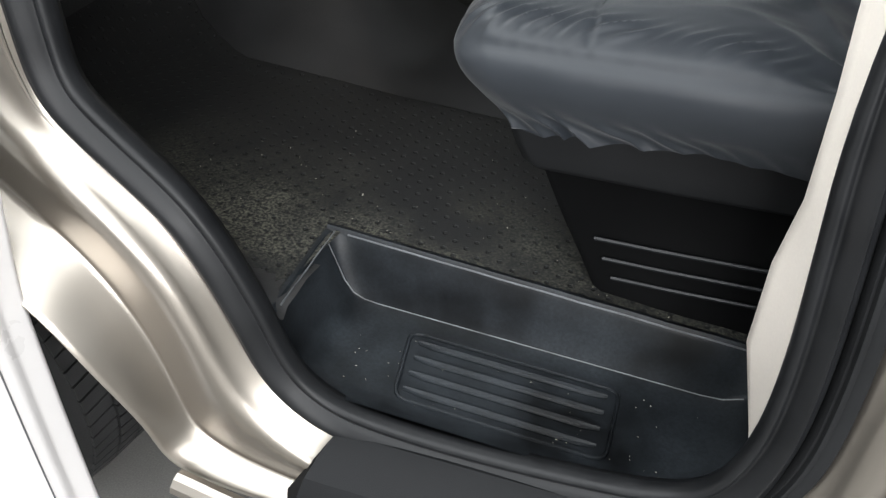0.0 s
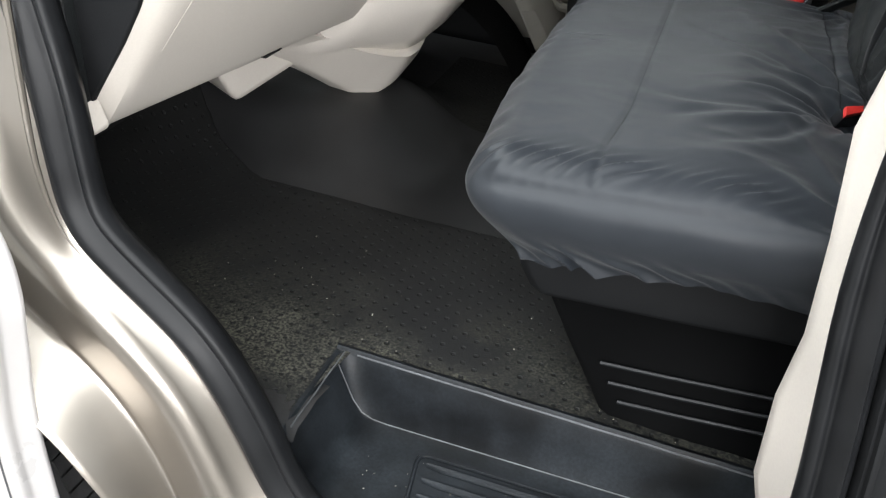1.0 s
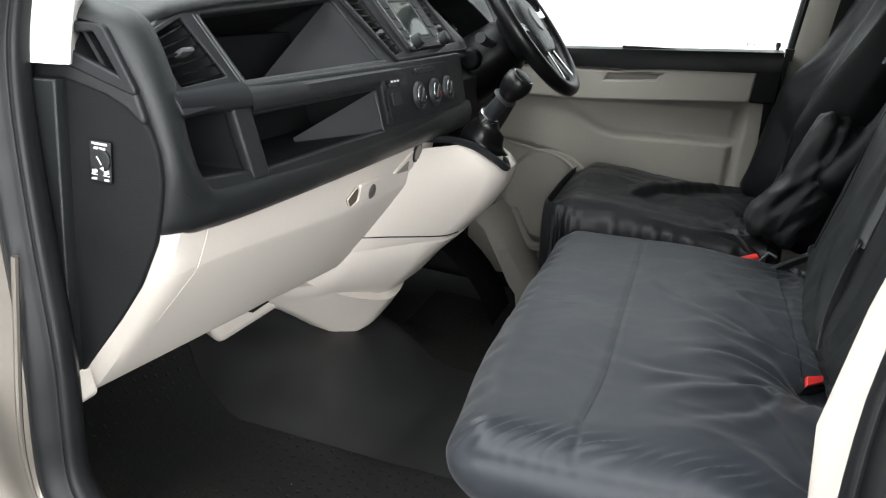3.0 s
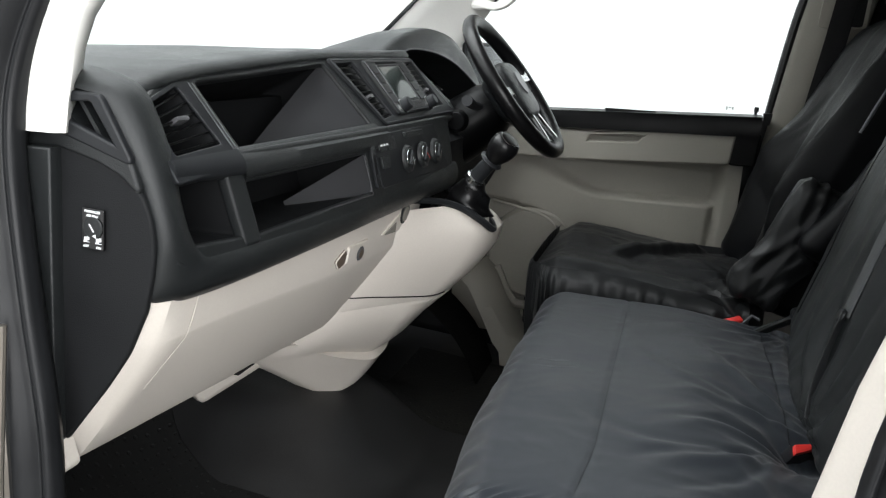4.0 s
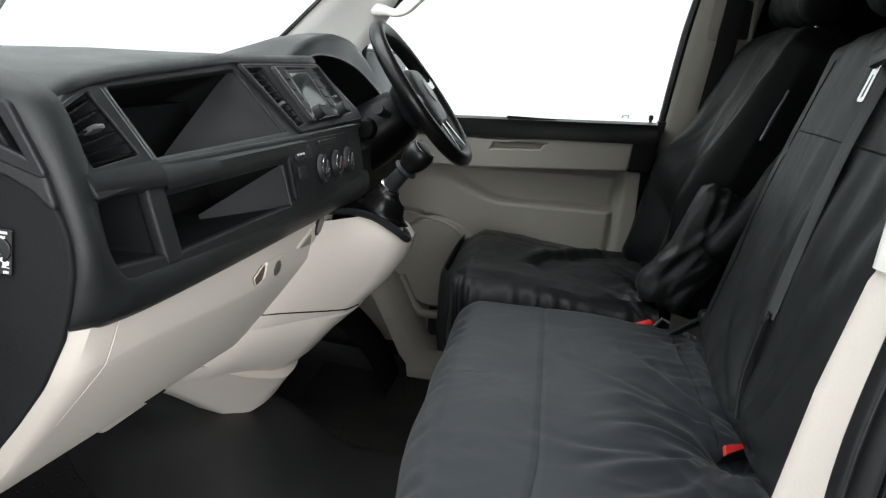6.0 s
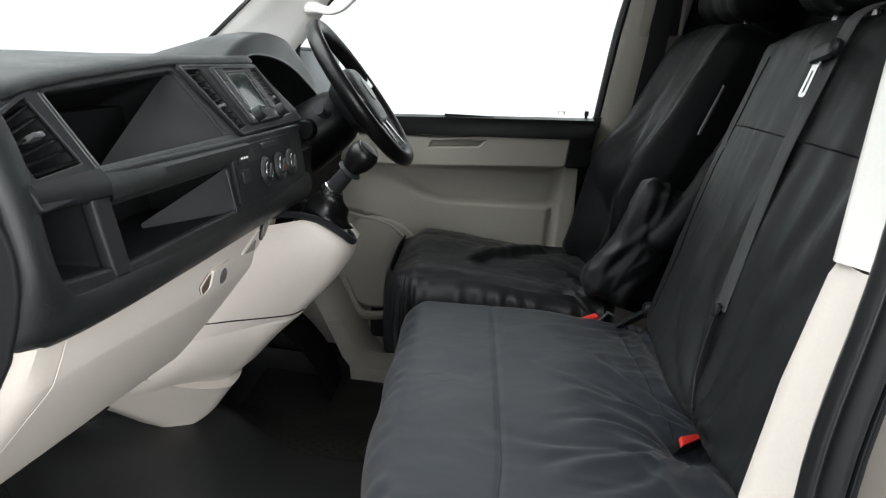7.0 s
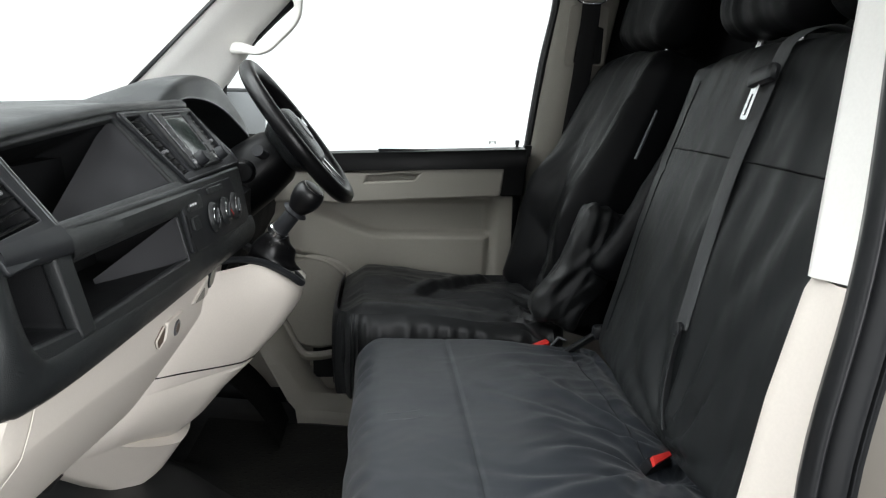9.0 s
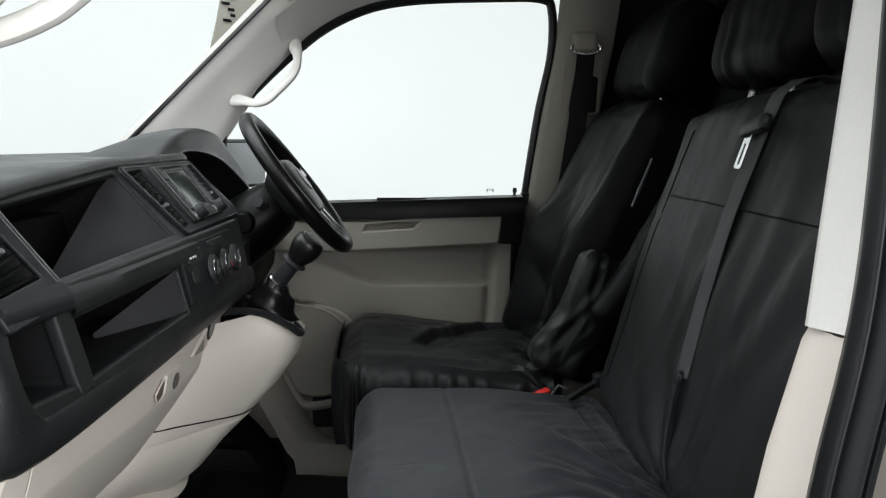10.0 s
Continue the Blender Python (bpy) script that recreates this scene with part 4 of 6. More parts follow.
BIN_R = [(0.305, -0.012), (0.660, -0.012), (0.664, -0.082), (0.318, -0.084)]
outer = [(0.150, 0.022), (0.70, 0.022), (1.08, 0.022), (1.075, -0.075), (0.95, -0.102), (0.5, -0.106), (0.24, -0.106), (0.150, -0.085)]
part("lower_fascia", plate(round_poly(outer, 0.012), [round_poly(BIN_L, 0.010), round_poly(BIN_R, 0.008)], 0.014, 0.004, LO), PLASTIC, dash)
for q in (BIN_L, BIN_R):
    part("bin", pocket(LO, round_poly(q, 0.009), 0.13, 0.95, (0.0, 0.02)), PLASTIC_DEEP, dash)
part("bin_post", plate(round_poly([(0.269, 0.0), (0.301, 0.0), (0.316, -0.092), (0.285, -0.092)], 0.004), [], 0.016, 0.004, LO @ Matrix.Translation((0, 0, 0.002))), PLASTIC, dash)
w = LO @ Vector((0.662, -0.014, -0.002)), LO @ Vector((0.666, -0.084, -0.002)), LO @ Vector((0.515, -0.083, -0.075)), LO @ Vector((0.512, -0.064, -0.078))
part("bin_side", loft([[w[0], w[1]], [w[3], w[2]]]), PLASTIC_LIT, dash)
heater = part("heater_panel", plate(round_poly([(0.690, 0.012), (0.985, 0.012), (1.040, -0.078), (0.705, -0.078)], 0.006), [], 0.005, 0.0015, LO @ Matrix.Translation((0, 0, 0.0015))), PLASTIC_SMOOTH, dash, "heater controls with three round dials")
n3 = LO.to_3x3() @ Vector((0, 0, 1))
for u, mark in ((0.822, CHROME), (0.898, RED), (0.968, CHROME)):
    c = LO @ Vector((u, -0.040, 0.002))
    dial = part("dial", rod(c, c + n3 * 0.009, 0.0185, 0.017, 32, 0.002), PLASTIC, heater)
    part("dial_ring", tube([c + n3 * 0.009 + (LO.to_3x3() @ Vector((0.0170 * math.cos(a), 0.0170 * math.sin(a), 0))) for a in [2 * math.pi * k / 32 for k in range(32)]], 0.0004, n=6, closed=True), CHROME, dial)
    part("dial_grip", box((-0.0145, -0.004, 0.007), (0.0145, 0.004, 0.013), Matrix.Translation(LO @ Vector((u, -0.040, 0.002))) @ LO.to_3x3().to_4x4() @ Euler((0, 0, 0.9)).to_matrix().to_4x4(), 0.002), PLASTIC_SMOOTH, dial)
    part("pointer", box((-0.0135, -0.001, 0.0132), (0.002, 0.001, 0.0137), Matrix.Translation(LO @ Vector((u, -0.040, 0.002))) @ LO.to_3x3().to_4x4() @ Euler((0, 0, 0.9 if mark == CHROME else 2.4)).to_matrix().to_4x4()), mark, dial)
for u0, v0 in ((0.700, 0.004), (0.738, 0.004), (0.706, -0.026), (0.820, 0.007)):
    part("switch", plate(round_poly([(u0, v0), (u0 + 0.034, v0), (u0 + 0.036, v0 - 0.020), (u0 + 0.002, v0 - 0.020)] if u0 < 0.8 else [(u0, v0), (u0 + 0.09, v0), (u0 + 0.092, v0 - 0.008), (u0 + 0.002, v0 - 0.008)], 0.002), [], 0.005, 0.001, LO @ Matrix.Translation((0, 0, 0.0065))), PLASTIC, heater)
for k in range(3):
    part("button_mark", box((0.707 + 0.012 * k, -0.008, 0.0064), (0.715 + 0.012 * k, -0.005, 0.0070), LO), WHITE_PRINT, heater)
part("slot_panel", plate(round_poly([(0.670, 0.0), (0.684, 0.0), (0.690, -0.075), (0.676, -0.075)], 0.003), [], 0.006, 0.001, LO @ Matrix.Translation((0, 0, 0.006))), PLASTIC_SMOOTH, dash)
part("slot", box((0.675, -0.052, 0.0058), (0.682, -0.018, 0.0064), LO), PLASTIC_DEEP, dash)

# top pad, carried to the windscreen; the near end rounds over
tp = []
for i in range(60):
    f = i / 59
    y = 0.128 + 1.577 * f
    near = sstep(0.60, 0.20, y)
    end = 0.0
    fx = -0.352 + 0.029 * (y - 0.3) - 0.002 * near - 0.10 * sstep(1.12, 1.17, y)
    fz = 1.466 - 0.026 * near
    for (ua, va), (ub, vb) in zip(LIP_UV, LIP_UV[1:]):
        if ua <= y <= ub:
            v = va + (vb - va) * (y - ua) / (ub - ua)
    away = Vector((-0.10 * sstep(1.12, 1.17, y), 0, 0))
    lip_at = [UP @ Vector((y, v + dv, dz)) + away for dv, dz in ((-0.0035, -0.006), (-0.0035, 0.0035), (0.0, 0.0060), (0.006, 0.0055), (0.014, 0.0025))]
    lip_at = [p - Vector((0.012, 0, 0.006)) * sstep(0.235, 0.19, y) for p in lip_at]
    tp.append([*lip_at, (fx - 0.06, y, fz + 0.010 + 0.004 * near), (fx - 0.16, y, fz + 0.012 + 0.012 * near - 0.02 * end),
               (fx - 0.30, y, fz + 0.006 + 0.018 * near - 0.03 * end), (fx - 0.5, y, fz - 0.02 + 0.015 * near - 0.05 * end), (fx - 0.66, y, fz - 0.14), (fx - 0.70, y, fz - 0.30)])
part("top_pad", loft(tp), PLASTIC, dash, "dark grained dashboard top", 60)
part("demister_slot", plate(round_poly([(0, 0), (0.09, 0), (0.10, 0.018), (0.0, 0.018)], 0.006), [], 0.004, 0.001, axes((-0.545, 0.165, 1.4685), (0, 1, 0), (-1, 0, 0))), PLASTIC_DEEP, dash)

# near end: corner post with the side vent, end panel with the air bag switch
END = axes((0, 0.132, 0), (1, 0, 0), (0, 0, 1))
OUTER = [(-0.440, 0.134, 1.436), (-0.385, 0.135, 1.436), (-0.345, 0.136, 1.4325), (-0.322, 0.137, 1.424), (-0.308, 0.137, 1.400), (-0.290, 0.137, 1.366), (-0.2712, 0.137, 1.318), (-0.264, 0.138, 1.277), (-0.270, 0.139, 1.240), (-0.278, 0.142, 1.212), (-0.276, 0.160, 1.201), (-0.267, 0.20, 1.198), (-0.258, 0.30, 1.196), (-0.246, 0.52, 1.196), (-0.230, 0.80, 1.199), (-0.212, 1.09, 1.200)]
INNER = [(-0.440, 0.196, 1.460), (-0.390, 0.196, 1.456), (-0.346, 0.194, 1.449), (-0.316, 0.192, 1.437), (-0.296, 0.189, 1.413), (-0.2715, 0.183, 1.360), (-0.260, 0.178, 1.318), (-0.253, 0.181, 1.285), (-0.249, 0.186, 1.268), (-0.247, 0.193, 1.258), (-0.246, 0.205, 1.252), (-0.245, 0.225, 1.250), (-0.240, 0.31, 1.248), (-0.229, 0.52, 1.248), (-0.212, 0.80, 1.250), (-0.194, 1.09, 1.262)]
PUSH = [(0.0, -0.4, 0.5), (0.1, -0.4, 0.5), (0.3, -0.5, 0.4), (0.5, -0.5, 0.3), (0.6, -0.5, 0.3), (0.6, -0.6, 0.1), (0.6, -0.6, 0.0), (0.6, -0.6, 0.0), (0.65, -0.5, -0.1), (0.75, -0.4, -0.2), (0.85, -0.25, -0.25), (0.95, -0.1, -0.25), (0.95, 0.0, -0.25), (0.95, 0.0, -0.25), (0.95, 0.0, -0.25), (0.95, 0.0, -0.25)]
oc, ic, pc = (smooth_curve(c, 90) for c in (OUTER, INNER, PUSH))
frame_rows = []
for o, i_, d in zip(oc, ic, pc):
    back = Vector((-0.02, 0.01, 0.004))
    frame_rows.append([o + back, o] + [o.lerp(i_, f) + d * 0.016 * math.sin(math.pi * f) ** 0.75 for f in (0.04, 0.14, 0.3, 0.5, 0.7, 0.86, 0.96)] + [i_, i_ + Vector((-0.02, 0.004, 0.0))])
part("dash_frame", loft(frame_rows), PLASTIC, dash, "rounded black grained edge of the dashboard", 60)
# dark filler boxes inside the dash, added to block light through gaps
part("dash_core", join(box((-0.66, 0.152, 1.20), (-0.41, 1.70, 1.40)), box((-0.66, 0.152, 1.02), (-0.47, 0.86, 1.22)), box((-0.41, 0.18, 1.145), (-0.325, 0.86, 1.212))), PLASTIC_DEEP, dash)
panel_pts = [(-0.470, 1.372), (-0.378, 1.374), (-0.344, 1.366), (-0.320, 1.359), (-0.294, 1.346), (-0.276, 1.327), (-0.267, 1.303), (-0.264, 1.270), (-0.268, 1.238), (-0.275, 1.210), (-0.2765, 1.200), (-0.287, 1.178), (-0.303, 1.145), (-0.335, 1.100), (-0.392, 1.028), (-0.41, 1.0), (-0.470, 1.0)]
# same plastic as the dash, its shaded side put into a duller copy
part("end_panel", plate(round_poly(panel_pts, 0.008, 3), [], 0.010, 0.003, END @ Matrix.Rotation(math.pi, 4, "X") @ Matrix.Diagonal((1, -1, -1, 1))), PLASTIC_DEEP, dash, "black grained end panel")
part("edge_strip", plate([(-0.50, 1.372), (-0.376, 1.372), (-0.392, 1.026), (-0.43, 1.0), (-0.50, 1.0)], [], 0.02, 0.003, axes((0, 0.119, 0), (1, 0, 0), (0, 0, 1)) @ Matrix.Translation((0, 0, 0.004))), PLASTIC, dash)
TRI = [(-0.412, 1.4190), (-0.333, 1.4225), (-0.302, 1.3755)]
SV = axes((0, 0.128, 0), (1, 0, 0), (0, 0, 1))
sv = part("side_vent", plate(round_poly([(-0.45, 1.431), (-0.320, 1.429), (-0.284, 1.360), (-0.45, 1.415)], 0.006), [round_poly(TRI, 0.004)], 0.010, 0.003, SV), PLASTIC_SMOOTH, dash, "three-cornered side vent")
part("vent_throat", pocket(SV, round_poly(TRI, 0.004), 0.030, 0.8, (-0.010, 0.0)), PLASTIC_DEEP, sv)
for k in range(3):
    part("slat", box((-0.0022, -0.026, -0.010), (0.0022, 0.026, 0.012), SV @ Matrix.Translation((-0.338 - 0.030 * k, 1.403 + 0.009 * k, -0.020)) @ Matrix.Rotation(0.56, 4, "Z")), PLASTIC, sv)
part("vent_sill", plate(round_poly([(-0.47, 1.421), (-0.375, 1.3905), (-0.286, 1.3595), (-0.2775, 1.332), (-0.294, 1.3475), (-0.320, 1.3605), (-0.344, 1.3675), (-0.378, 1.3755), (-0.47, 1.3740)], 0.003), [], 0.014, 0.004, axes((0, 0.1295, 0), (1, 0, 0), (0, 0, 1))), PLASTIC, dash)

# air bag switch: on the end panel's outer face, read from the open door
SW = axes((-0.3355, 0.1275, 1.2865), (1, 0, 0.0), (0.0, 0, 1)) @ Matrix.Rotation(-0.06, 4, "Z")
switch = part("airbag_switch", plate(round_poly([(-0.0135, 0.0225), (0.0135, 0.0225), (0.0135, -0.0225), (-0.0135, -0.0225)], 0.0015), [], 0.004, 0.0008, SW), GLOSS, dash, "black air bag switch plate with white lettering")
part("lettering", lettering("PASSENGER", 0.0037, SW @ Matrix.Translation((0, 0.0192, 0.0008))), WHITE_PRINT, switch)
part("lettering", lettering("AIR BAG", 0.0039, SW @ Matrix.Translation((0, 0.0145, 0.0008))), WHITE_PRINT, switch)
part("lettering", lettering("OFF", 0.0037, SW @ Matrix.Translation((-0.0075, -0.0195, 0.0008))), WHITE_PRINT, switch)
part("lettering", lettering("ON", 0.0037, SW @ Matrix.Translation((0.0082, -0.0195, 0.0008))), WHITE_PRINT, switch)
c = SW @ Vector((0.001, 0.002, 0.0))
n3 = SW.to_3x3() @ Vector((0, 0, 1))
part("key_barrel", rod(c, c + n3 * 0.002, 0.0085, 0.0085, 24, 0.0006), PLASTIC, switch)
part("key_slot", box((-0.001, -0.005, 0.003), (0.001, 0.005, 0.0034), Matrix.Translation(c) @ SW.to_3x3().to_4x4() @ Matrix.Rotation(0.6, 4, "Z")), CHROME, switch)
part("arrow", plate([(-0.002, 0.0), (0.0022, 0.0022), (0.0022, -0.0022)], [], 0.0008, 0.0001, SW @ Matrix.Translation((0.0045, -0.0062, 0.0044))), WHITE_PRINT, switch)
for u in (-0.0075, 0.0075):
    part("pictogram", join(box((u - 0.003, -0.0145, 0), (u + 0.0005, -0.0095, 0.0006), SW), box((u + 0.001, -0.0125, 0), (u + 0.0035, -0.0085, 0.0006), SW), box((u - 0.004, -0.0152, 0), (u + 0.004, -0.0146, 0.0006), SW)), WHITE_PRINT, switch)

# warm grey lower panel: an upright band over a crease, then a face that runs in under the dash
def panel_row(top, crease, bottom, y0, y1, y2):
    t, c, b = (Vector((p[0], y, p[1])) for p, y in ((top, y0), (crease, y1), (bottom, y2)))
    row = [t + Vector((-0.03, 0, 0.004)), t, t.lerp(c, 0.3), t.lerp(c, 0.65), t.lerp(c, 0.93), c.lerp(t, 0.02) + Vector((-0.0006, 0, 0)), c.lerp(b, 0.035)]
    row += [c.lerp(b, f) + Vector((0.0025 * math.sin(math.pi * f), 0, -0.0018 * math.sin(math.pi * f))) for f in (0.2, 0.4, 0.6, 0.8, 0.94)]
    return row + [b + Vector((-0.001, 0, 0.0)), b + Vector((-0.006, 0, -0.003)), b + Vector((-0.15, 0, 0.03))]


low = [panel_row((-0.287, 1.206), (-0.3055, 1.150), (-0.398, 1.023), 0.1355, 0.1355, 0.1355), panel_row((-0.284, 1.206), (-0.3035, 1.150), (-0.3965, 1.0215), 0.1375, 0.1375, 0.1375),
       panel_row((-0.268, 1.206), (-0.2885, 1.1495), (-0.4035, 0.990), 0.156, 0.157, 0.158), panel_row((-0.264, 1.206), (-0.2855, 1.1485), (-0.4015, 0.987), 0.161, 0.162, 0.162)]
for i in range(44):
    y = 0.178 + 0.79 * i / 43
    x = -0.271 + 0.045 * y + 0.045 * min(0.0, (y - 0.235) * 0.25)
    low.append(panel_row((x, 1.206), (-0.286 + 0.045 * y, 1.150 - 0.030 * sstep(0.15, 0.75, y)), (-0.4065 + 0.045 * y, 0.988 - 0.055 * (y - 0.16)), y, y, y))
part("lower_panel", loft(low), CREAM, dash, "warm grey glovebox panel with a long crease", 22)
part("panel_foot", plate(round_poly([(-0.424, 1.016), (-0.390, 1.033), (-0.379, 0.996), (-0.417, 0.977)], 0.006), [], 0.03, 0.004, axes((0, 0.120, 0), (1, 0, 0), (0, 0, 1)) @ Matrix.Translation((0, 0, 0.006))), CREAM, dash)
groove = [Vector((-0.2615, 0.212, 1.200)), Vector((-0.2665, 0.209, 1.178)), Vector((-0.2745, 0.206, 1.1510)), Vector((-0.2785, 0.203, 1.1435)), Vector((-0.325, 0.190, 1.0795))]
part("panel_groove", tube(groove, lambda f: 0.0005 * (1 - f) + 0.0002, n=6), CREAM, dash, "fine raised joint line")

# glovebox latch and socket, set in the upright band
FACE = Matrix(((0.045, 0.1831, 0.9821, -0.2545), (0.999, -0.0082, -0.0442, 0.6), (0.0, 0.9831, -0.1833, 1.1365), (0, 0, 0, 1)))
HOLLOW = [(0.022, 0.030), (-0.010, 0.014), (0.006, -0.003), (0.030, 0.002), (0.032, 0.022)]
pl = part("latch_plate", plate(round_poly([(0.034, 0.0295), (0.112, 0.0295), (0.100, -0.004), (0.033, 0.002)], 0.003), [], 0.006, 0.0012, FACE @ Matrix.Translation((0, 0, 0.0030))), CREAM, dash, "glovebox latch plate")
# flat brown patch: the hollow's shade put into its colour
part("latch_hollow", plate(round_poly(HOLLOW, 0.005), [], 0.003, 0.0004, FACE @ Matrix.Translation((0, 0, 0.0012))), HOLLOW_SHADE, pl, "flat brown patch for the shaded hollow of the latch")
part("hollow_rim", tube([FACE @ Vector((p.x, p.y, 0.001)) for p in round_poly(HOLLOW, 0.005)], 0.0014, n=6, closed=True), CREAM, pl)
c, n3 = FACE @ Vector((0.081, 0.0105, 0.003)), FACE.to_3x3() @ Vector((0, 0, 1))
lk = part("lock", rod(c, c + n3 * 0.003, 0.0095, 0.0090, 20, 0.001), SATIN, pl, "small metal lock")
part("lock_slot", rod(c, c + n3 * 0.0034, 0.0055, 0.0055, 16), HOLLOW_SHADE, lk)
sk = part("socket_plate", plate(round_poly([(0.176, 0.022), (0.236, 0.046), (0.292, 0.068), (0.318, 0.066), (0.316, 0.026), (0.240, 0.014)], 0.004), [], 0.005, 0.0012, FACE @ Matrix.Translation((0, 0, 0.002))), CREAM, dash)
# flat darker patch painted in for the shade of the socket's recess
part("socket_recess", plate(round_poly([(0.186, 0.022), (0.236, 0.038), (0.240, 0.018)], 0.003), [], 0.002, 0.0004, FACE @ Matrix.Translation((0, 0, 0.0034))), OLIVE, sk)
c = FACE @ Vector((0.274, 0.048, 0.0))
part("socket_ring", rod(c, c + n3 * 0.0045, 0.0150, 0.0140, 28, 0.001), PLASTIC_SMOOTH, sk)
part("power_socket", rod(c, c + n3 * 0.0060, 0.0112, 0.0105, 28, 0.001), OLIVE, sk)
pull = [Vector((-0.330, 0.735, 1.028)), Vector((-0.322, 0.757, 1.039)), Vector((-0.312, 0.812, 1.049)), Vector((-0.312, 0.850, 1.047))]
part("pull_recess", tube(smooth_curve(pull, 16), lambda f: 0.0035 + 0.004 * math.sin(math.pi * min(0.98, f + 0.01)), 0.005, 10, side=(0, 0, 1)), CREAM, dash, "moulded finger pull")
# darker tube for the shade along the finger pull
part("pull_edge", tube([p + Vector((0.0035, 0, -0.0075)) for p in smooth_curve(pull, 16)], 0.0016, n=6), OLIVE, dash)
# moulding with slots under the panel
duct = []
for i in range(22):
    f = i / 21
    p = Vector((-0.577, 0.660, 0.788)).lerp(Vector((-0.498, 0.842, 0.842)), f)
    e = math.sin(math.pi * min(1.0, (i + 0.3) / 5) / 2)
    up = Vector((0.0, 0.0, 0.20))
    duct.append([p + up + Vector((-0.05, 0.02, 0)), p + up * 0.9, p + up * 0.5 * (2 - e), p + Vector((0.0, 0.0, 0.018 + 0.10 * (1 - e))), p + Vector((-0.004, 0.004, 0.006 + 0.08 * (1 - e))), p + Vector((-0.014, 0.012, 0.08 * (1 - e))), p + Vector((-0.10, 0.06, 0.012 + 0.06 * (1 - e)))])
part("duct_moulding", loft(duct), CREAM, dash, "", 60)
part("duct_notch", box((-0.388, 0.500, 0.9690), (-0.376, 0.552, 0.9705)), PLASTIC_DEEP, dash)

# driver's side: knee panel, binnacle hood, column
knee = []
for i in range(20):
    y = 1.06 + 0.66 * i / 19
    knee.append([(-0.44, y, 1.375), (-0.30, y, 1.352), (-0.215, y, 1.30), (-0.23, y, 1.18), (-0.30, y, 1.05), (-0.40, y, 0.97), (-0.55, y, 0.95)])
part("knee_panel", loft(knee), PLASTIC_DEEP, dash)
RIM = [(-0.356, 1.02, 1.440), (-0.352, 1.06, 1.455), (-0.345, 1.13, 1.478), (-0.337, 1.20, 1.491), (-0.321, 1.32, 1.485), (-0.310, 1.45, 1.463), (-0.295, 1.55, 1.427), (-0.276, 1.60, 1.390), (-0.262, 1.63, 1.33)]
CREST = [(-0.375, 1.0, 1.445), (-0.372, 1.05, 1.472), (-0.375, 1.12, 1.500), (-0.364, 1.20, 1.524), (-0.350, 1.32, 1.539), (-0.338, 1.45, 1.529), (-0.335, 1.56, 1.500), (-0.318, 1.63, 1.450), (-0.300, 1.67, 1.38)]
hood = []
for r, c in zip(smooth_curve(RIM, 44), smooth_curve(CREST, 44)):
    y = c.y
    k = (c.z - 1.45) / 0.09
    hood.append([r + Vector((-0.09, 0, -0.02)), r + Vector((-0.012, 0, -0.004)), r + Vector((-0.002, 0, -0.002)), r, r.lerp(c, 0.15), r.lerp(c, 0.6) + Vector((0.010, 0, 0.004)), r.lerp(c, 0.85) + Vector((0.008, 0, 0.006)), c, c + Vector((-0.035, 0, -0.001)), c + Vector((-0.085, 0, -0.010 * k)), c + Vector((-0.145, 0, -0.036 * k)), c + Vector((-0.195, 0, -0.066 * k)), Vector((-0.62, y, 1.432 + 0.006 * max(0, k))), Vector((-0.84, y, 1.32))])
part("binnacle_hood", loft(hood), PLASTIC, dash, "curved hood over the instruments", 60)
part("instrument_face", loft([[(-0.47, y, 1.475), (-0.44, y, 1.40), (-0.38, y, 1.30)] for y in (1.16, 1.3, 1.45, 1.6)]), PLASTIC_DEEP, dash)
rim_line = [p + Vector((0.001, 0, -0.001)) for p in smooth_curve(RIM, 40)]
part("hood_rim", tube(rim_line, 0.0022, n=6), SATIN, dash)
part("side_cap", box((-0.44, 1.64, 1.20), (-0.27, 1.72, 1.38), None, 0.02), PLASTIC_DEEP, dash)

# ---- centre console ----
console = thing("centre_console", (-0.40, 0.95, 0.68), "warm grey centre console that carries the gear lever", "console")


def nose_ring(z, fl, tip, far_x, r=0.05):
    """Half-round section: from the dash at fl, out to the tip and back on the far side."""
    a, b = Vector((*fl, z)), Vector((*tip, z))
    cpt = Vector((tip[0], tip[1] + 0.13, z))
    d = Vector((far_x, tip[1] + 0.26, z))
    pts = [a + Vector((-0.09, -0.045, 0.0)), a + Vector((-0.03, -0.022, 0)), a]
    for k in range(1, 6):
        pts.append(a.lerp(b, k / 6))
    for k in range(9):
        t = k / 8
        p0, p1, p2 = a.lerp(b, 0.84), b + (b - a).normalized() * 0.012, cpt
        pts.append(p0 * (1 - t) ** 2 + p1 * 2 * t * (1 - t) + p2 * t * t)
    pts.append(d)
    return pts


up = [nose_ring(1.188, (-0.245, 0.86), (-0.165, 0.985), -0.2), nose_ring(1.180, (-0.250, 0.855), (-0.145, 0.990), -0.2), nose_ring(1.150, (-0.255, 0.845), (-0.108, 1.006), -0.2),
      nose_ring(1.130, (-0.262, 0.84), (-0.092, 1.012), -0.2), nose_ring(1.09, (-0.275, 0.835), (-0.102, 1.014), -0.2), nose_ring(1.04, (-0.300, 0.83), (-0.136, 1.012), -0.22), nose_ring(0.995, (-0.325, 0.825), (-0.178, 1.006), -0.25), nose_ring(0.985, (-0.332, 0.826), (-0.190, 1.000), -0.25)]
part("console_upper", loft(up, False, False), CREAM, console, "", 50)
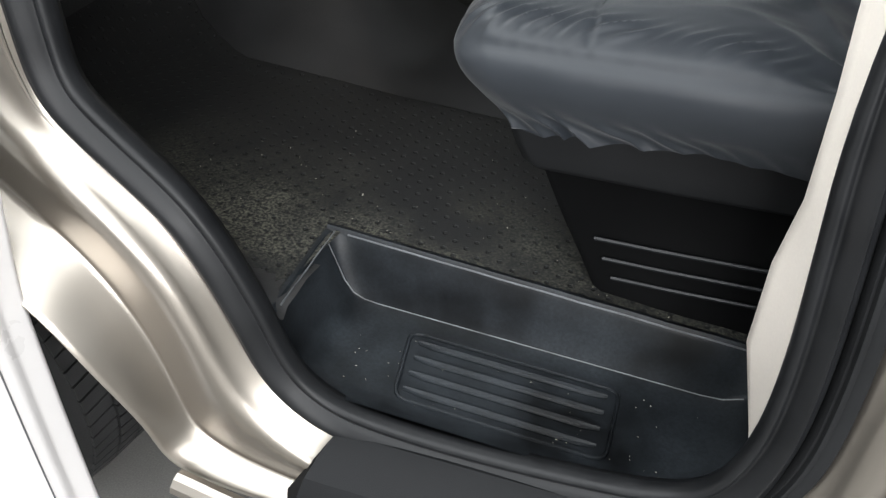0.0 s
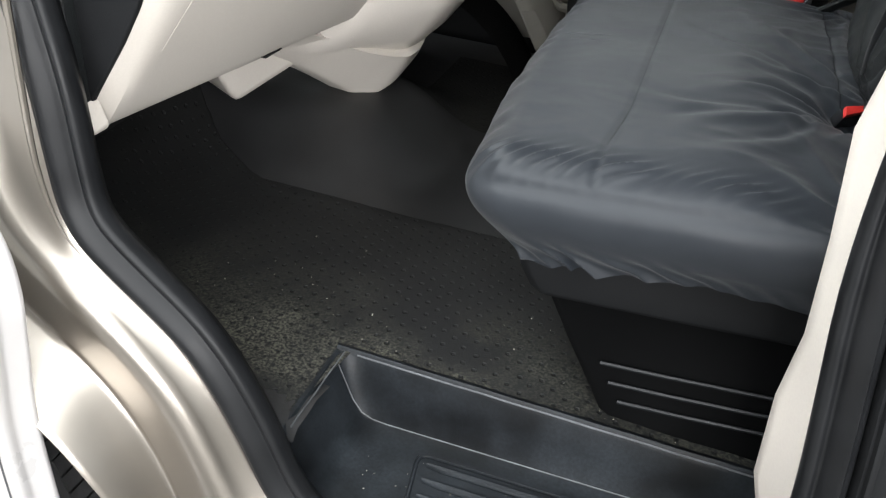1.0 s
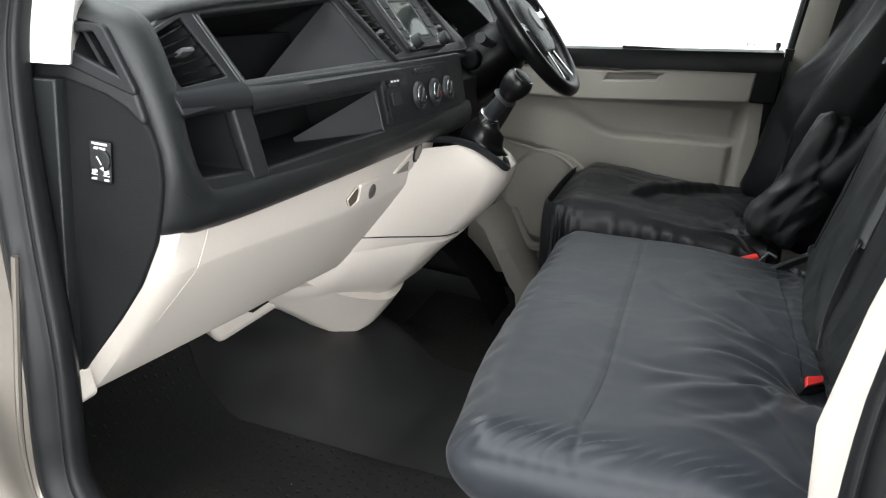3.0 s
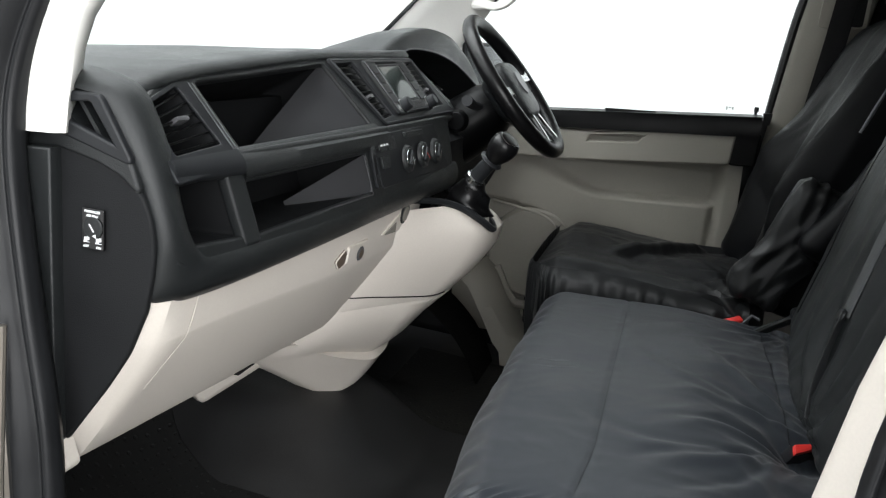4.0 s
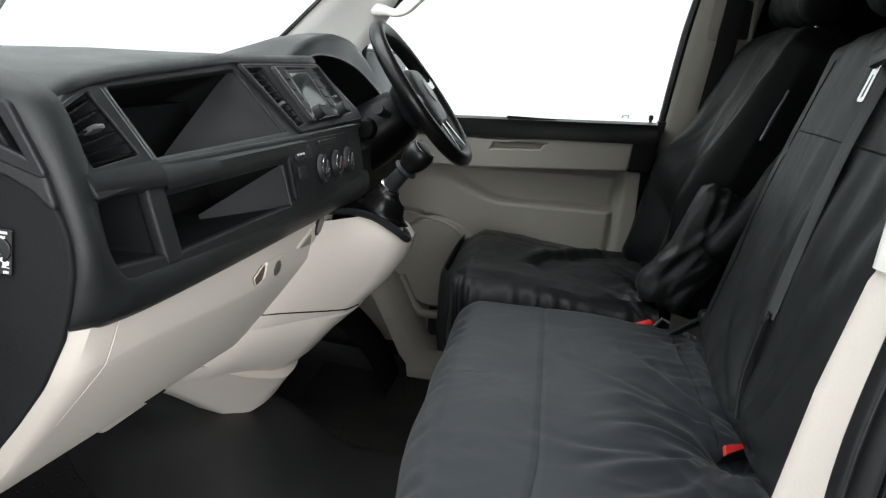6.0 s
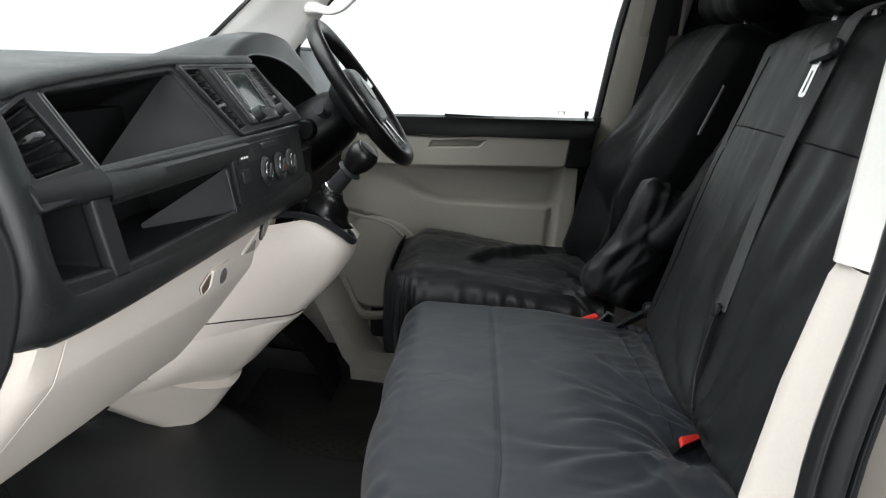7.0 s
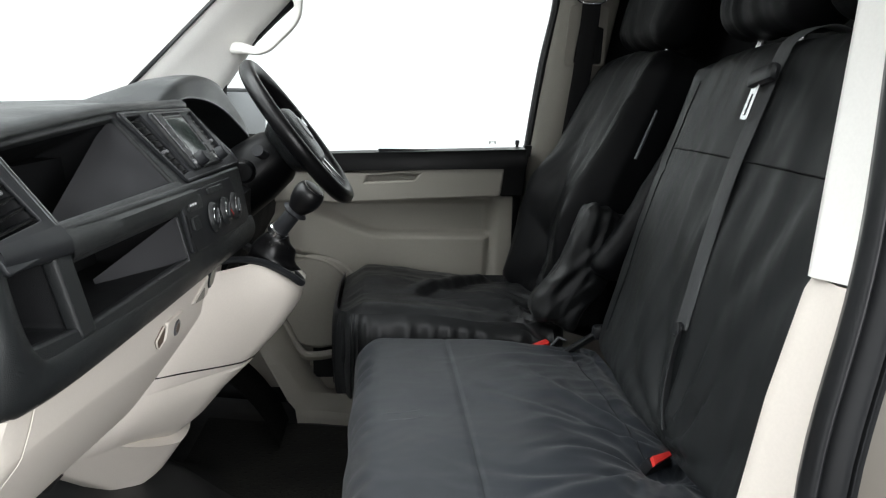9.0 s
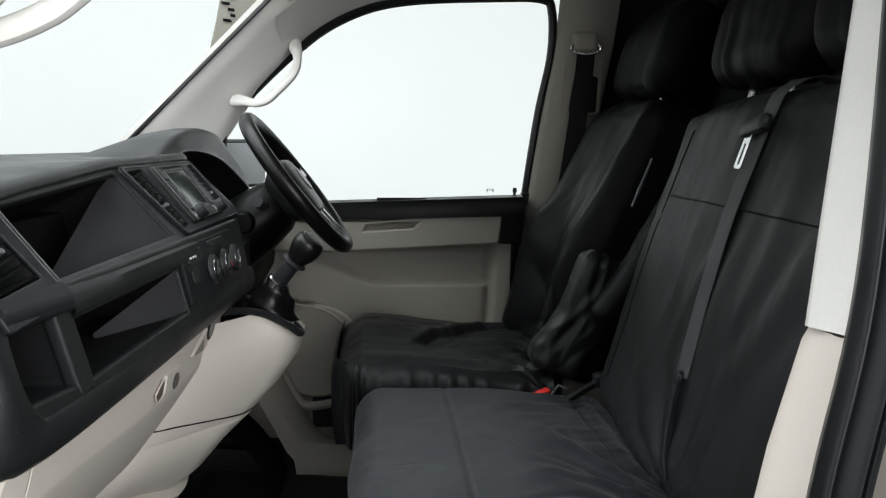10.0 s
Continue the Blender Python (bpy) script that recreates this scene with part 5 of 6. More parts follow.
lowr = [nose_ring(0.984, (-0.335, 0.832), (-0.200, 0.996), -0.25), nose_ring(0.978, (-0.338, 0.830), (-0.192, 1.000), -0.25), nose_ring(0.93, (-0.375, 0.815), (-0.242, 0.995), -0.3), nose_ring(0.88, (-0.425, 0.815), (-0.284, 0.986), -0.36), nose_ring(0.848, (-0.462, 0.885), (-0.322, 0.988), -0.38), nose_ring(0.80, (-0.52, 0.97), (-0.385, 1.02), -0.40)]
part("console_lower", loft(lowr), CREAM, console, "", 50)
top_l = smooth_curve([(-0.435, 0.755, 0.930), (-0.4186, 0.794, 0.9126), (-0.4016, 0.836, 0.888), (-0.382, 0.878, 0.866), (-0.358, 0.926, 0.846), (-0.334, 0.9646, 0.834), (-0.322, 0.990, 0.832), (-0.32, 1.04, 0.834), (-0.33, 1.10, 0.838)], 36)
bot_l = smooth_curve([(-0.520, 0.770, 0.880), (-0.498, 0.835, 0.838), (-0.478, 0.880, 0.805), (-0.455, 0.935, 0.763), (-0.437, 0.968, 0.740), (-0.412, 0.986, 0.738), (-0.372, 1.004, 0.762), (-0.350, 1.045, 0.79), (-0.35, 1.11, 0.80)], 36)
foot = [[p + Vector((-0.012, 0.012, 0.012)) for p in top_l], [p + Vector((0.001, -0.001, 0.001)) for p in top_l]]
foot += [[a.lerp(b, f) + Vector((0.10, -0.10, 0.16)) * 0.055 * math.sin(math.pi * f) ** 0.9 for a, b in zip(top_l, bot_l)] for f in (0.06, 0.2, 0.4, 0.6, 0.78, 0.9, 0.96)]
foot += [bot_l, [p + Vector((-0.006, 0.006, -0.007)) for p in bot_l], [p + Vector((-0.04, 0.05, -0.030)) for p in bot_l]]
part("console_seam", tube(smooth_curve([(-0.3255, 0.8150, 1.0165), (-0.3065, 0.8365, 1.0135), (-0.2863, 0.8612, 1.0105), (-0.2453, 0.9163, 1.0015), (-0.2113, 0.9633, 0.9943), (-0.196, 0.985, 0.993), (-0.1825, 1.0155, 0.994)], 24), 0.0013, n=6), PLASTIC_SHADED, console, "dark joint line")
part("console_foot", loft(foot), CREAM, console, "", 50)

# gear lever in its gaiter
gear = thing("gear_lever", (-0.13, 1.03, 1.15), "black gear lever with a leather gaiter and chrome-ringed knob", "gear lever")
rimp = [(-0.235, 0.90, 1.205), (-0.19, 0.955, 1.198), (-0.150, 0.985, 1.184), (-0.110, 1.006, 1.158), (-0.091, 1.028, 1.138), (-0.099, 1.058, 1.143), (-0.120, 1.09, 1.152), (-0.17, 1.11, 1.18), (-0.24, 1.12, 1.205)]
part("gaiter_frame", tube(smooth_curve(rimp, 50), 0.008, 0.007, 10), PLASTIC_SMOOTH, gear)
part("console_top", loft([[Vector(p).lerp(Vector((-0.17, 1.06, 1.175)), f) for p in smooth_curve(rimp, 30)] for f in (0, 0.5, 1.0)]), PLASTIC_DEEP, gear)
ga = []
for k in range(24):
    f = k / 23
    c = Vector((-0.160, 1.046, 1.160)).lerp(Vector((-0.138, 1.024, 1.238)), f)
    r = 0.034 * (1 - f) ** 0.7 + 0.0175
    ga.append([c + Vector((r * 1.15 * math.cos(a), r * 0.95 * math.sin(a), 0.0)) * (1 + 0.10 * math.sin(5 * a + 5 * f) * (1 - f) + 0.12 * (1 - 2 * abs(math.sin(6 * f + 1.5 * a))) * (1 - 0.6 * f)) for a in [2 * math.pi * i / 40 for i in range(40)]])
part("gaiter", loft(ga, True), LEATHER, gear, "crumpled black leather gaiter", 60)
lo_p, hi_p = Vector((-0.138, 1.024, 1.234)), Vector((-0.074, 1.003, 1.312))
part("collar", rod(lo_p, lo_p.lerp(hi_p, 0.14), 0.0185, 0.0185, 24, 0.002), CHROME, gear, "chrome collar")
part("stick", tube([lo_p.lerp(hi_p, f) for f in (0.1, 0.3, 0.5, 0.62)], lambda f: 0.017 - 0.002 * f, n=20), PLASTIC_SMOOTH, gear)
part("reverse_ring", rod(lo_p.lerp(hi_p, 0.58), lo_p.lerp(hi_p, 0.66), 0.022, 0.020, 24, 0.003), PLASTIC_SMOOTH, gear)
kd = (hi_p - lo_p).normalized()
kb = lo_p.lerp(hi_p, 0.64)
kprof = [(0.0, 0.017), (0.008, 0.021), (0.020, 0.0265), (0.034, 0.0295), (0.046, 0.0290), (0.054, 0.0255), (0.058, 0.020), (0.059, 0.010), (0.0592, 0.0005)]
ku = kd.orthogonal().normalized()
kw = kd.cross(ku)
part("knob", loft([[kb + kd * h + (ku * math.cos(2 * math.pi * k / 28) + kw * math.sin(2 * math.pi * k / 28)) * r for k in range(28)] for h, r in kprof], True, True), LEATHER, gear)
part("knob_ring", tube([kb + kd * 0.0565 + (ku * math.cos(2 * math.pi * k / 28) + kw * math.sin(2 * math.pi * k / 28)) * 0.0205 for k in range(28)], 0.0018, n=6, closed=True), CHROME, gear)

# ---- steering wheel ----
sw = thing("steering_wheel", (-0.17, 1.312, 1.35), "black leather steering wheel with silver spoke trim", "steering wheel")
C = Vector((-0.1225, 1.312, 1.417))
V = Vector((-0.231, 0, 0.304)).normalized()
H = Vector((0, 1, 0))
N = Vector((V.z, 0, -V.x))          # out of the wheel towards the driver
WR = 0.175
part("rim", tube([C + (H * math.cos(a) + V * math.sin(a)) * WR for a in [2 * math.pi * k / 72 for k in range(72)]], 0.0185, 0.0165, 16, closed=True), LEATHER, sw, "black leather rim")
hubp = []  # padded centre
for d, s in ((-0.075, 0.7), (-0.05, 0.95), (-0.03, 1.0), (-0.016, 0.96), (-0.008, 0.85), (-0.004, 0.5), (-0.003, 0.02)):
    hubp.append([C + N * (d + 0.022) + (H * math.cos(a) * 0.100 + V * (math.sin(a) * 0.082 - 0.012)) * s * (1 - 0.08 * math.cos(4 * a)) for a in [2 * math.pi * k / 40 for k in range(40)]])
hub = part("hub", loft(hubp, True, True), PLASTIC, sw, "", 50)
part("hub_badge", rod(C + N * 0.017, C + N * 0.0215, 0.024, 0.023, 32, 0.001), SATIN, hub, "plain round silver badge")
for a0, trim in ((0, True), (180, True), (254, True), (286, True)):
    a = radians(a0)
    d = H * math.cos(a) + V * math.sin(a)
    s = N.cross(d)
    wdt = 0.030 if a0 in (0, 180) else 0.017
    sec = []
    for r, k in ((0.070, 1.0), (0.11, 0.85), (0.14, 0.75), (0.170, 0.85)):
        sec.append([C + d * r + N * (-0.008 + 0.06 * (r - 0.07)) + s * x * k * wdt + N * z for x, z in ((-1, 0), (-0.8, 0.009), (0.8, 0.009), (1, 0), (0.8, -0.009), (-0.8, -0.009))])
    sp = part("spoke", loft(sec, True, True), PLASTIC_SMOOTH, sw)
    sec = []
    for r, k in ((0.085, 0.9), (0.12, 0.7), (0.145, 0.8), (0.160, 1.1)):
        sec.append([C + d * r + N * (0.008 + 0.06 * (r - 0.07)) + s * x * k * wdt * (-0.85 if a0 == 254 else 0.85) for x in (0.25, 1.2)])
    part("spoke_trim", loft(sec), CHROME, sp, "silver spoke trim")
col = thing("steering_column", (-0.25, 1.312, 1.25), "black steering column shroud with stalks", "steering column")
base = C - N * 0.04
shroud = []
for d, r in ((0.0, 0.055), (0.03, 0.075), (0.09, 0.085), (0.16, 0.088), (0.30, 0.085)):
    shroud.append([base - N * d + (H * math.cos(a) * 1.05 + V * (math.sin(a) * 0.85 - 0.15)) * r for a in [2 * math.pi * k / 28 for k in range(28)]])
part("shroud", loft(shroud, True, True), GLOSS_DULL, col)
for sgn in (-1, 1):
    p = base - N * 0.035 + H * 0.06 * sgn
    part("stalk", tube(smooth_curve([p, p + H * 0.06 * sgn + V * 0.005, p + H * 0.135 * sgn + V * 0.015 + N * 0.01], 10), lambda f: 0.007 + 0.005 * f, n=10), PLASTIC_SMOOTH, col)
p = base - N * 0.09 + H * -0.10
part("ignition_barrel", rod(p, p + H * -0.025, 0.018, 0.015, 20, 0.002), GLOSS_DULL, col)


# ---- seats in loose protective covers ----
def folds(p, focus, reach, count, depth, seed):
    """Creases that run towards a focus point, strongest near it."""
    d = Vector((p[0] - focus[0], p[1] - focus[1]))
    r = d.length
    a = math.atan2(d.y, d.x)
    w = count * a + 5 * ripple((p[0], p[1], 0), 5, seed)
    s = 1 - abs(math.sin(w * 0.5)) * 2
    return depth * s * math.exp(-r / reach) * sstep(0.0, 0.05, r)


def crumple(p, scale, seed):
    """Sharp-ridged folds of loose cloth, about -1 to 1."""
    a = ripple(p, scale, seed)
    b = ripple((p[0] + 0.3 * a / scale, p[1], p[2]), scale * 2.1, seed + 5)
    return (1 - 3 * abs(a)) * 0.7 + (1 - 3 * abs(b)) * 0.3


bench = thing("bench_seat", (0.27, 0.65, 0.58), "double passenger bench under a dark grey nylon seat cover", "seat")


def bench_seam(y):
    return 0.197 - 0.012 * sstep(0.42, 0.22, y)


# folds of the cover that run from the sunken buckle out over the cushion: start, end, height
PULLS = [((0.497, 0.602), (0.300, 0.906), 0.0050), ((0.512, 0.636), (0.448, 0.893), 0.0040), ((0.472, 0.575), (0.300, 0.660), 0.0060), ((0.445, 0.519), (0.290, 0.505), 0.0055),
         ((0.412, 0.480), (0.275, 0.360), 0.0060), ((0.430, 0.455), (0.330, 0.300), 0.0050), ((0.426, 0.575), (0.230, 0.780), 0.0045), ((0.400, 0.430), (0.200, 0.445), 0.0040), ((0.470, 0.590), (0.385, 0.820), 0.0045)]


def pulls(x, y):
    h = 0.0
    for (ax, ay), (bx, by), k in PULLS:
        dx, dy = bx - ax, by - ay
        n2 = math.hypot(dx, dy)
        f = ((x - ax) * dx + (y - ay) * dy) / (n2 * n2)
        if -0.1 < f < 1.3:
            off = ((x - ax) * dy - (y - ay) * dx) / n2 + 0.012 * math.sin(5 * f + 40 * ay)
            wd = 0.008 + 0.012 * max(0.0, f)
            fade = sstep(-0.1, 0.12, f) * sstep(1.3, 0.55, f)
            h += 0.85 * k * fade * (math.exp(-((off / wd) ** 2)) - 0.7 * math.exp(-(((off - 1.5 * wd) / (0.8 * wd)) ** 2)))
    return h


def bench_warp(p, n):
    # below the middle the cover hangs straight down to an uneven hem
    flat = Vector((n.x, n.y, 0))
    if p.z < -0.027 and flat.length > 0.02:
        p = p + (flat.normalized() - flat) * 0.045
        n = flat.normalized()
    x, y, z = p.x + 0.272, p.y + 0.655, p.z
    q = p.copy()
    if z < -0.027:
        rag = 0.013 * ripple((x, y, 0), 7, 21) + 0.003 * ripple((x, y, 0), 19, 22)
        q.z = -0.027 + (z + 0.027) * (0.78 + rag / 0.045)
    top = sstep(0.3, 0.9, n.z)
    side = sstep(0.3, 0.9, -n.y)
    front = sstep(0.3, 0.9, -n.x)
    q.z += top * (0.006 * math.sin(math.pi * (y - 0.19) / 0.93) - 0.030 * sstep(0.30, 0.52, x) + 0.004 * ripple((x, y * 0.6, 0), 7, 3))
    q.z += top * (pulls(x, y) + folds((x, y), (0.475, 0.50), 0.08, 13, 0.0050, 3.0))
    q.z -= top * 0.028 * math.exp(-((x - 0.465) ** 2 + (y - 0.52) ** 2) / 0.0018)
    q.z += top * folds((x, y), (0.50, 1.05), 0.16, 12, 0.005, 2.0) + top * folds((x, y), (0.48, 0.22), 0.14, 9, 0.007, 4.0)
    seam = bench_seam(y)
    q.z -= top * 0.0028 * math.exp(-(((x - seam) / 0.0035) ** 2))
    q.z -= top * 0.0022 * math.exp(-(((x - 0.455) / 0.0045) ** 2)) * sstep(0.5, 0.6, y)
    q.z += top * 0.0006 * (1 - 2 * abs(math.sin(26 * (y * 0.9 + x * 0.25) + 4 * ripple((x, y, 0), 4, 9)))) * math.exp(-((x - 0.33) / 0.09) ** 2) * sstep(0.25, 0.5, y)
    q.z += top * (0.0022 * crumple((x * 0.5 + y * 0.3, y * 1.3 - x * 0.5, 0), 9, 7) * sstep(0.20, 0.36, x) + 0.0006 * crumple((x, y, 0), 14, 5))
    # gathers along the seam between the top and the near side
    dist = max(0.0, y - 0.20)
    w = 250 * (x - 1.3 * dist) + 5.5 * ripple((x, 0, 0), 14, 3)
    g = (1 - 1.9 * abs(math.sin(w * 0.5)) ** 0.8) * (0.65 + 0.8 * ripple((x, 0, 0), 13, 8))
    q += n * sstep(0.05, 0.55, n.z) * 0.0045 * g * math.exp(-((dist - 0.026) / 0.019) ** 2) * sstep(0.52, 0.30, x)
    q -= n * 0.003 * math.exp(-(((p.z - 0.046) / 0.006) ** 2)) * sstep(0.5, 0.9, -n.y)
    edge2 = sstep(0.25, 0.6, n.z) * sstep(0.25, 0.6, -n.x)
    q -= n * edge2 * 0.002 * math.sin(y * 90 + 5 * ripple((0, y, 0), 8))
    q.y -= side * (0.014 * math.sin(math.pi * (z + 0.07) / 0.14) + 0.004 * ripple((x, 0, z), 9, 5))
    q.x -= front * (0.010 * math.sin(math.pi * (z + 0.07) / 0.14) + 0.004 * ripple((0, y, z), 9, 6))
    # front corner drawn in below
    low = sstep(0.03, -0.07, z)
    q.x += low * 0.058 * sstep(0.02, -0.24, p.x)
    q.y += low * 0.030 * side
    q.x += 0.024 * sstep(0.50, 0.19, y) * sstep(-0.08, -0.22, p.x)
    lf = sstep(-0.010, -0.06, z) * side
    q.y -= lf * (0.005 * ripple((x * 2, 0, z), 10, 14) + 0.0055 * (1 - 2 * abs(math.sin(62 * (x + 1.1 * z) + 3 * ripple((x, 0, z), 8, 2)))) * (0.25 + sstep(0.36, 0.2, x) * sstep(0.04, 0.12, x)))
    q.z += 0.012 * sstep(-0.1, -0.25, p.x) * top * 0.3
    return q


part("cushion", rounded((0.272, 0.655, 0.934), (0.25, 0.465, 0.072), 0.045, 0.0042, bench_warp), NYLON, bench, "dark grey creased nylon cushion cover", 70)


def on_cushion(x, y, up=0.0008):
    return bench_warp(Vector((x - 0.272, y - 0.655, 0.072)), Vector((0, 0, 1))) + Vector((0.272, 0.655, 0.934 + up))


part("seam", tube([on_cushion(bench_seam(0.27 + 0.012 * k), 0.27 + 0.012 * k, 0.0002) for k in range(62)], 0.0008, n=6), NYLON_BACK, bench, "stitched seam")
part("seam", tube([on_cushion(0.455, 0.56 + 0.012 * k) for k in range(42)], 0.0008, n=6), NYLON_SHADED, bench, "stitched seam")
for x0, y0, dx, dy in ((0.060, 0.640, 0.070, 0.030), (0.075, 0.615, 0.065, 0.028)):
    part("crease_mark", tube([on_cushion(x0 + dx * k / 8, y0 + dy * k / 8 + 0.002 * math.sin(k), 0.0004) for k in range(9)], lambda f: 0.0008 * math.sin(math.pi * min(0.97, max(0.03, f))), n=6), WORN_GLINT, bench, "pale worn crease")
# moulded seat base with three ribs
bs = []
for z, x0 in ((0.90, 0.055), (0.862, 0.072), (0.835, 0.085), (0.812, 0.090), (0.776, 0.107), (0.764, 0.114), (0.69, 0.148), (0.625, 0.181), (0.585, 0.200), (0.565, 0.208)):
    i = 0.010 * sstep(0.776, 0.764, z)
    bs.append([(x0 + i, 1.08, z), (x0 + i, 0.37, z), (x0 + 0.006 + i, 0.312 + i, z), (x0 + 0.02 + i, 0.302 + i, z), (0.30, 0.298 + i, z), (0.52, 0.298 + i, z), (0.55, 0.36, z), (0.55, 1.08, z)])
part("seat_base", loft(bs, True, True), PLASTIC_SHADED, bench, "black moulded plastic seat base, shade put into its colour", 40)
# lighter plastic here puts the light on the upper band into its colour
trim_rows = []
for z, x0, o in ((0.895, 0.050, 0.002), (0.835, 0.077, 0.003), (0.800, 0.093, 0.004), (0.778, 0.104, 0.004), (0.771, 0.108, 0.001), (0.770, 0.109, -0.006)):
    trim_rows.append([(x0 - o, 1.06, z), (x0 - o, 0.37, z), (x0 + 0.006 - o, 0.312 - o, z), (x0 + 0.02, 0.302 - o, z), (0.30, 0.298 - o, z), (0.52, 0.298 - o, z)])
part("base_trim", loft(trim_rows), PLASTIC_DEEP, bench, "plastic upper band of the seat base, toned lighter than below", 60)
for x0, z in ((0.211, 0.676), (0.225, 0.645), (0.241, 0.615)):
    part("base_rib", tube([(x0, 0.306, z), (x0 + 0.08, 0.304, z + 0.001), (0.44, 0.304, z + 0.003)], 0.0030, n=6), PLASTIC_SMOOTH, bench)


def back_turn(deg):
    return Euler((0, radians(deg), 0)).to_matrix()


def bench_back_warp(p, n):
    q = p.copy()
    y, z = p.y, p.z
    f = sstep(0.3, 0.9, -n.x)
    q.x -= f * (0.012 * math.cos(math.pi * y / 0.9) + 0.006 * math.sin(math.pi * (z + 0.3) / 0.6))
    q.x += f * 0.003 * math.exp(-(((z - 0.085 - 0.03 * y * 0) / 0.004) ** 2))
    q.x -= f * (0.004 * crumple((y * 1.8 + 0.3 * z, z * 0.35, 0), 7, 11) + 0.002 * crumple((y * 4, z * 0.6, 0), 7, 4))
    q.x += f * folds((y, z), (-0.10, -0.30), 0.22, 14, 0.010, 8.0)
    q.z += sstep(0.3, 0.9, n.z) * (0.012 * ripple((y, 0, 0), 4, 2) - 0.02 * sstep(0.25, 0.45, y))
    q.y -= sstep(0.3, 0.9, n.y) * 0.03 * sstep(0.15, 0.32, z)
    q.x += 0.030 * sstep(0.05, 0.42, y)
    return q


part("backrest", rounded(Vector((0.555, 0.61, 1.30)) + Vector((0.066, 0, -0.02)), (0.07, 0.43, 0.315), 0.055, 0.010, bench_back_warp, back_turn(17)), NYLON_BACK, bench, "nylon backrest cover, darker than the cushion", 70)


def on_bench_back(y, z, out=0.001):
    q = bench_back_warp(Vector((-0.07, y, z)), Vector((-1, 0, 0))) - Vector((out, 0, 0))
    return Vector((0.621, 0.61, 1.28)) + back_turn(17) @ q


part("seam", tube([on_bench_back(-0.34 + 0.016 * k, 0.112 + 0.012 * k / 42) for k in range(42)], 0.0015, n=6), NYLON_SHADED, bench, "stitched seam")
part("seam", tube([on_bench_back(0.335 - 0.0004 * k, -0.24 + 0.012 * k) for k in range(42)], 0.0012, n=6), NYLON_SHADED, bench, "stitched seam")


def head_warp(seed):
    def f(p, n):
        q = p.copy()
        q += n * (0.006 * ripple((p.y * 2, p.z, p.x), 9, seed) + 0.003 * ripple((p.y * 5, p.z, 0), 9, seed + 3))
        q.y *= 1 - 0.10 * sstep(-0.02, -0.11, p.z) - 0.06 * sstep(0.02, 0.12, p.z)
        q.x += 0.03 * sstep(0.0, 0.13, p.z)
        return q
    return f


def headrest(parent, y, z=1.735, x=0.725, hw=0.168):
    h = part("headrest", rounded((x, y, z), (0.055, hw, 0.115), 0.05, 0.010, head_warp(y * 7), back_turn(12)), HEAD_SHADED, parent, "black covered headrest", 70)
    for dy in (-0.07, 0.07):
        part("post", rod((x - 0.030, y + dy, z - 0.20), (x - 0.005, y + dy, z - 0.09), 0.0055), CHROME, h, "chrome headrest post")
    return h


headrest(bench, 0.800, 1.722, 0.735, 0.176)
headrest(bench, 0.440, 1.722, 0.735, 0.176)

# ---- driver's seat ----
drv = thing("driver_seat", (0.22, 1.42, 0.58), "driver's seat under a loose black nylon cover", "seat")


def drv_warp(p, n):
    x, y = p.x, p.y
    q = p.copy()
    top = sstep(0.3, 0.9, n.z)
    wx, wy = x + 0.228, y + 1.42
    q.z += top * (-0.125 * max(0.0, wx - 0.07) - 0.020 * sstep(0.03, -0.03, wx) + 0.006 * math.cos(y * 9) - 0.012 * sstep(0.02, -0.12, y) * sstep(-0.245, -0.12, y))
    # one deep lapped fold across the top
    a, b = Vector((0.133, 1.342)), Vector((0.345, 1.62))
    u = (b - a).normalized()
    r = Vector((wx, wy)) - a
    along, off = r.dot(u), r.x * u.y - r.y * u.x
    on = sstep(-0.02, 0.06, along) * sstep(0.40, 0.34, along)
    q.z += top * on * (0.007 * math.exp(-((off + 0.012) / 0.014) ** 2) - 0.016 * sstep(-0.002, 0.008, off) * sstep(0.11, 0.02, off))
    q.z += top * (0.004 * crumple((x * 0.6 + y * 0.3, y, 0), 7, 21) + 0.0025 * crumple((x * 0.7, y, 0), 17, 2))
    q.z += top * sstep(0.02, 0.16, x) * (folds((x, y), (0.20, -0.25), 0.24, 13, 0.014, 6.0) + folds((x, y), (0.26, -0.06), 0.14, 17, 0.010, 9.0))
    side = sstep(0.3, 0.9, -n.y)
    q.y -= side * (0.022 * math.sin(math.pi * (p.z + 0.09) / 0.18) + 0.008 * ripple((x * 0.8, 0, p.z), 14, 2))
    q.y -= side * 0.015 * (1 - 2 * abs(math.sin(15 * (x + 1.8 * p.z) + 3 * ripple((x, 0, p.z), 7, 4)))) * sstep(-0.02, 0.10, x)
    fr = sstep(0.3, 0.9, -n.x)
    q.x -= fr * (0.005 * math.sin(y * 80) * sstep(0.02, -0.06, p.z) + 0.012)
    return q


part("cushion", rounded((0.228, 1.42, 0.965), (0.250, 0.245, 0.090), 0.055, 0.006, drv_warp), NYLON_BLACK, drv, "baggy black nylon cushion cover", 70)
hem = []
path = smooth_curve([(0.44, 1.185, 0), (0.25, 1.176, 0), (0.05, 1.172, 0), (-0.005, 1.180, 0), (-0.025, 1.21, 0), (-0.03, 1.3, 0), (-0.03, 1.5, 0), (-0.02, 1.65, 0)], 150)
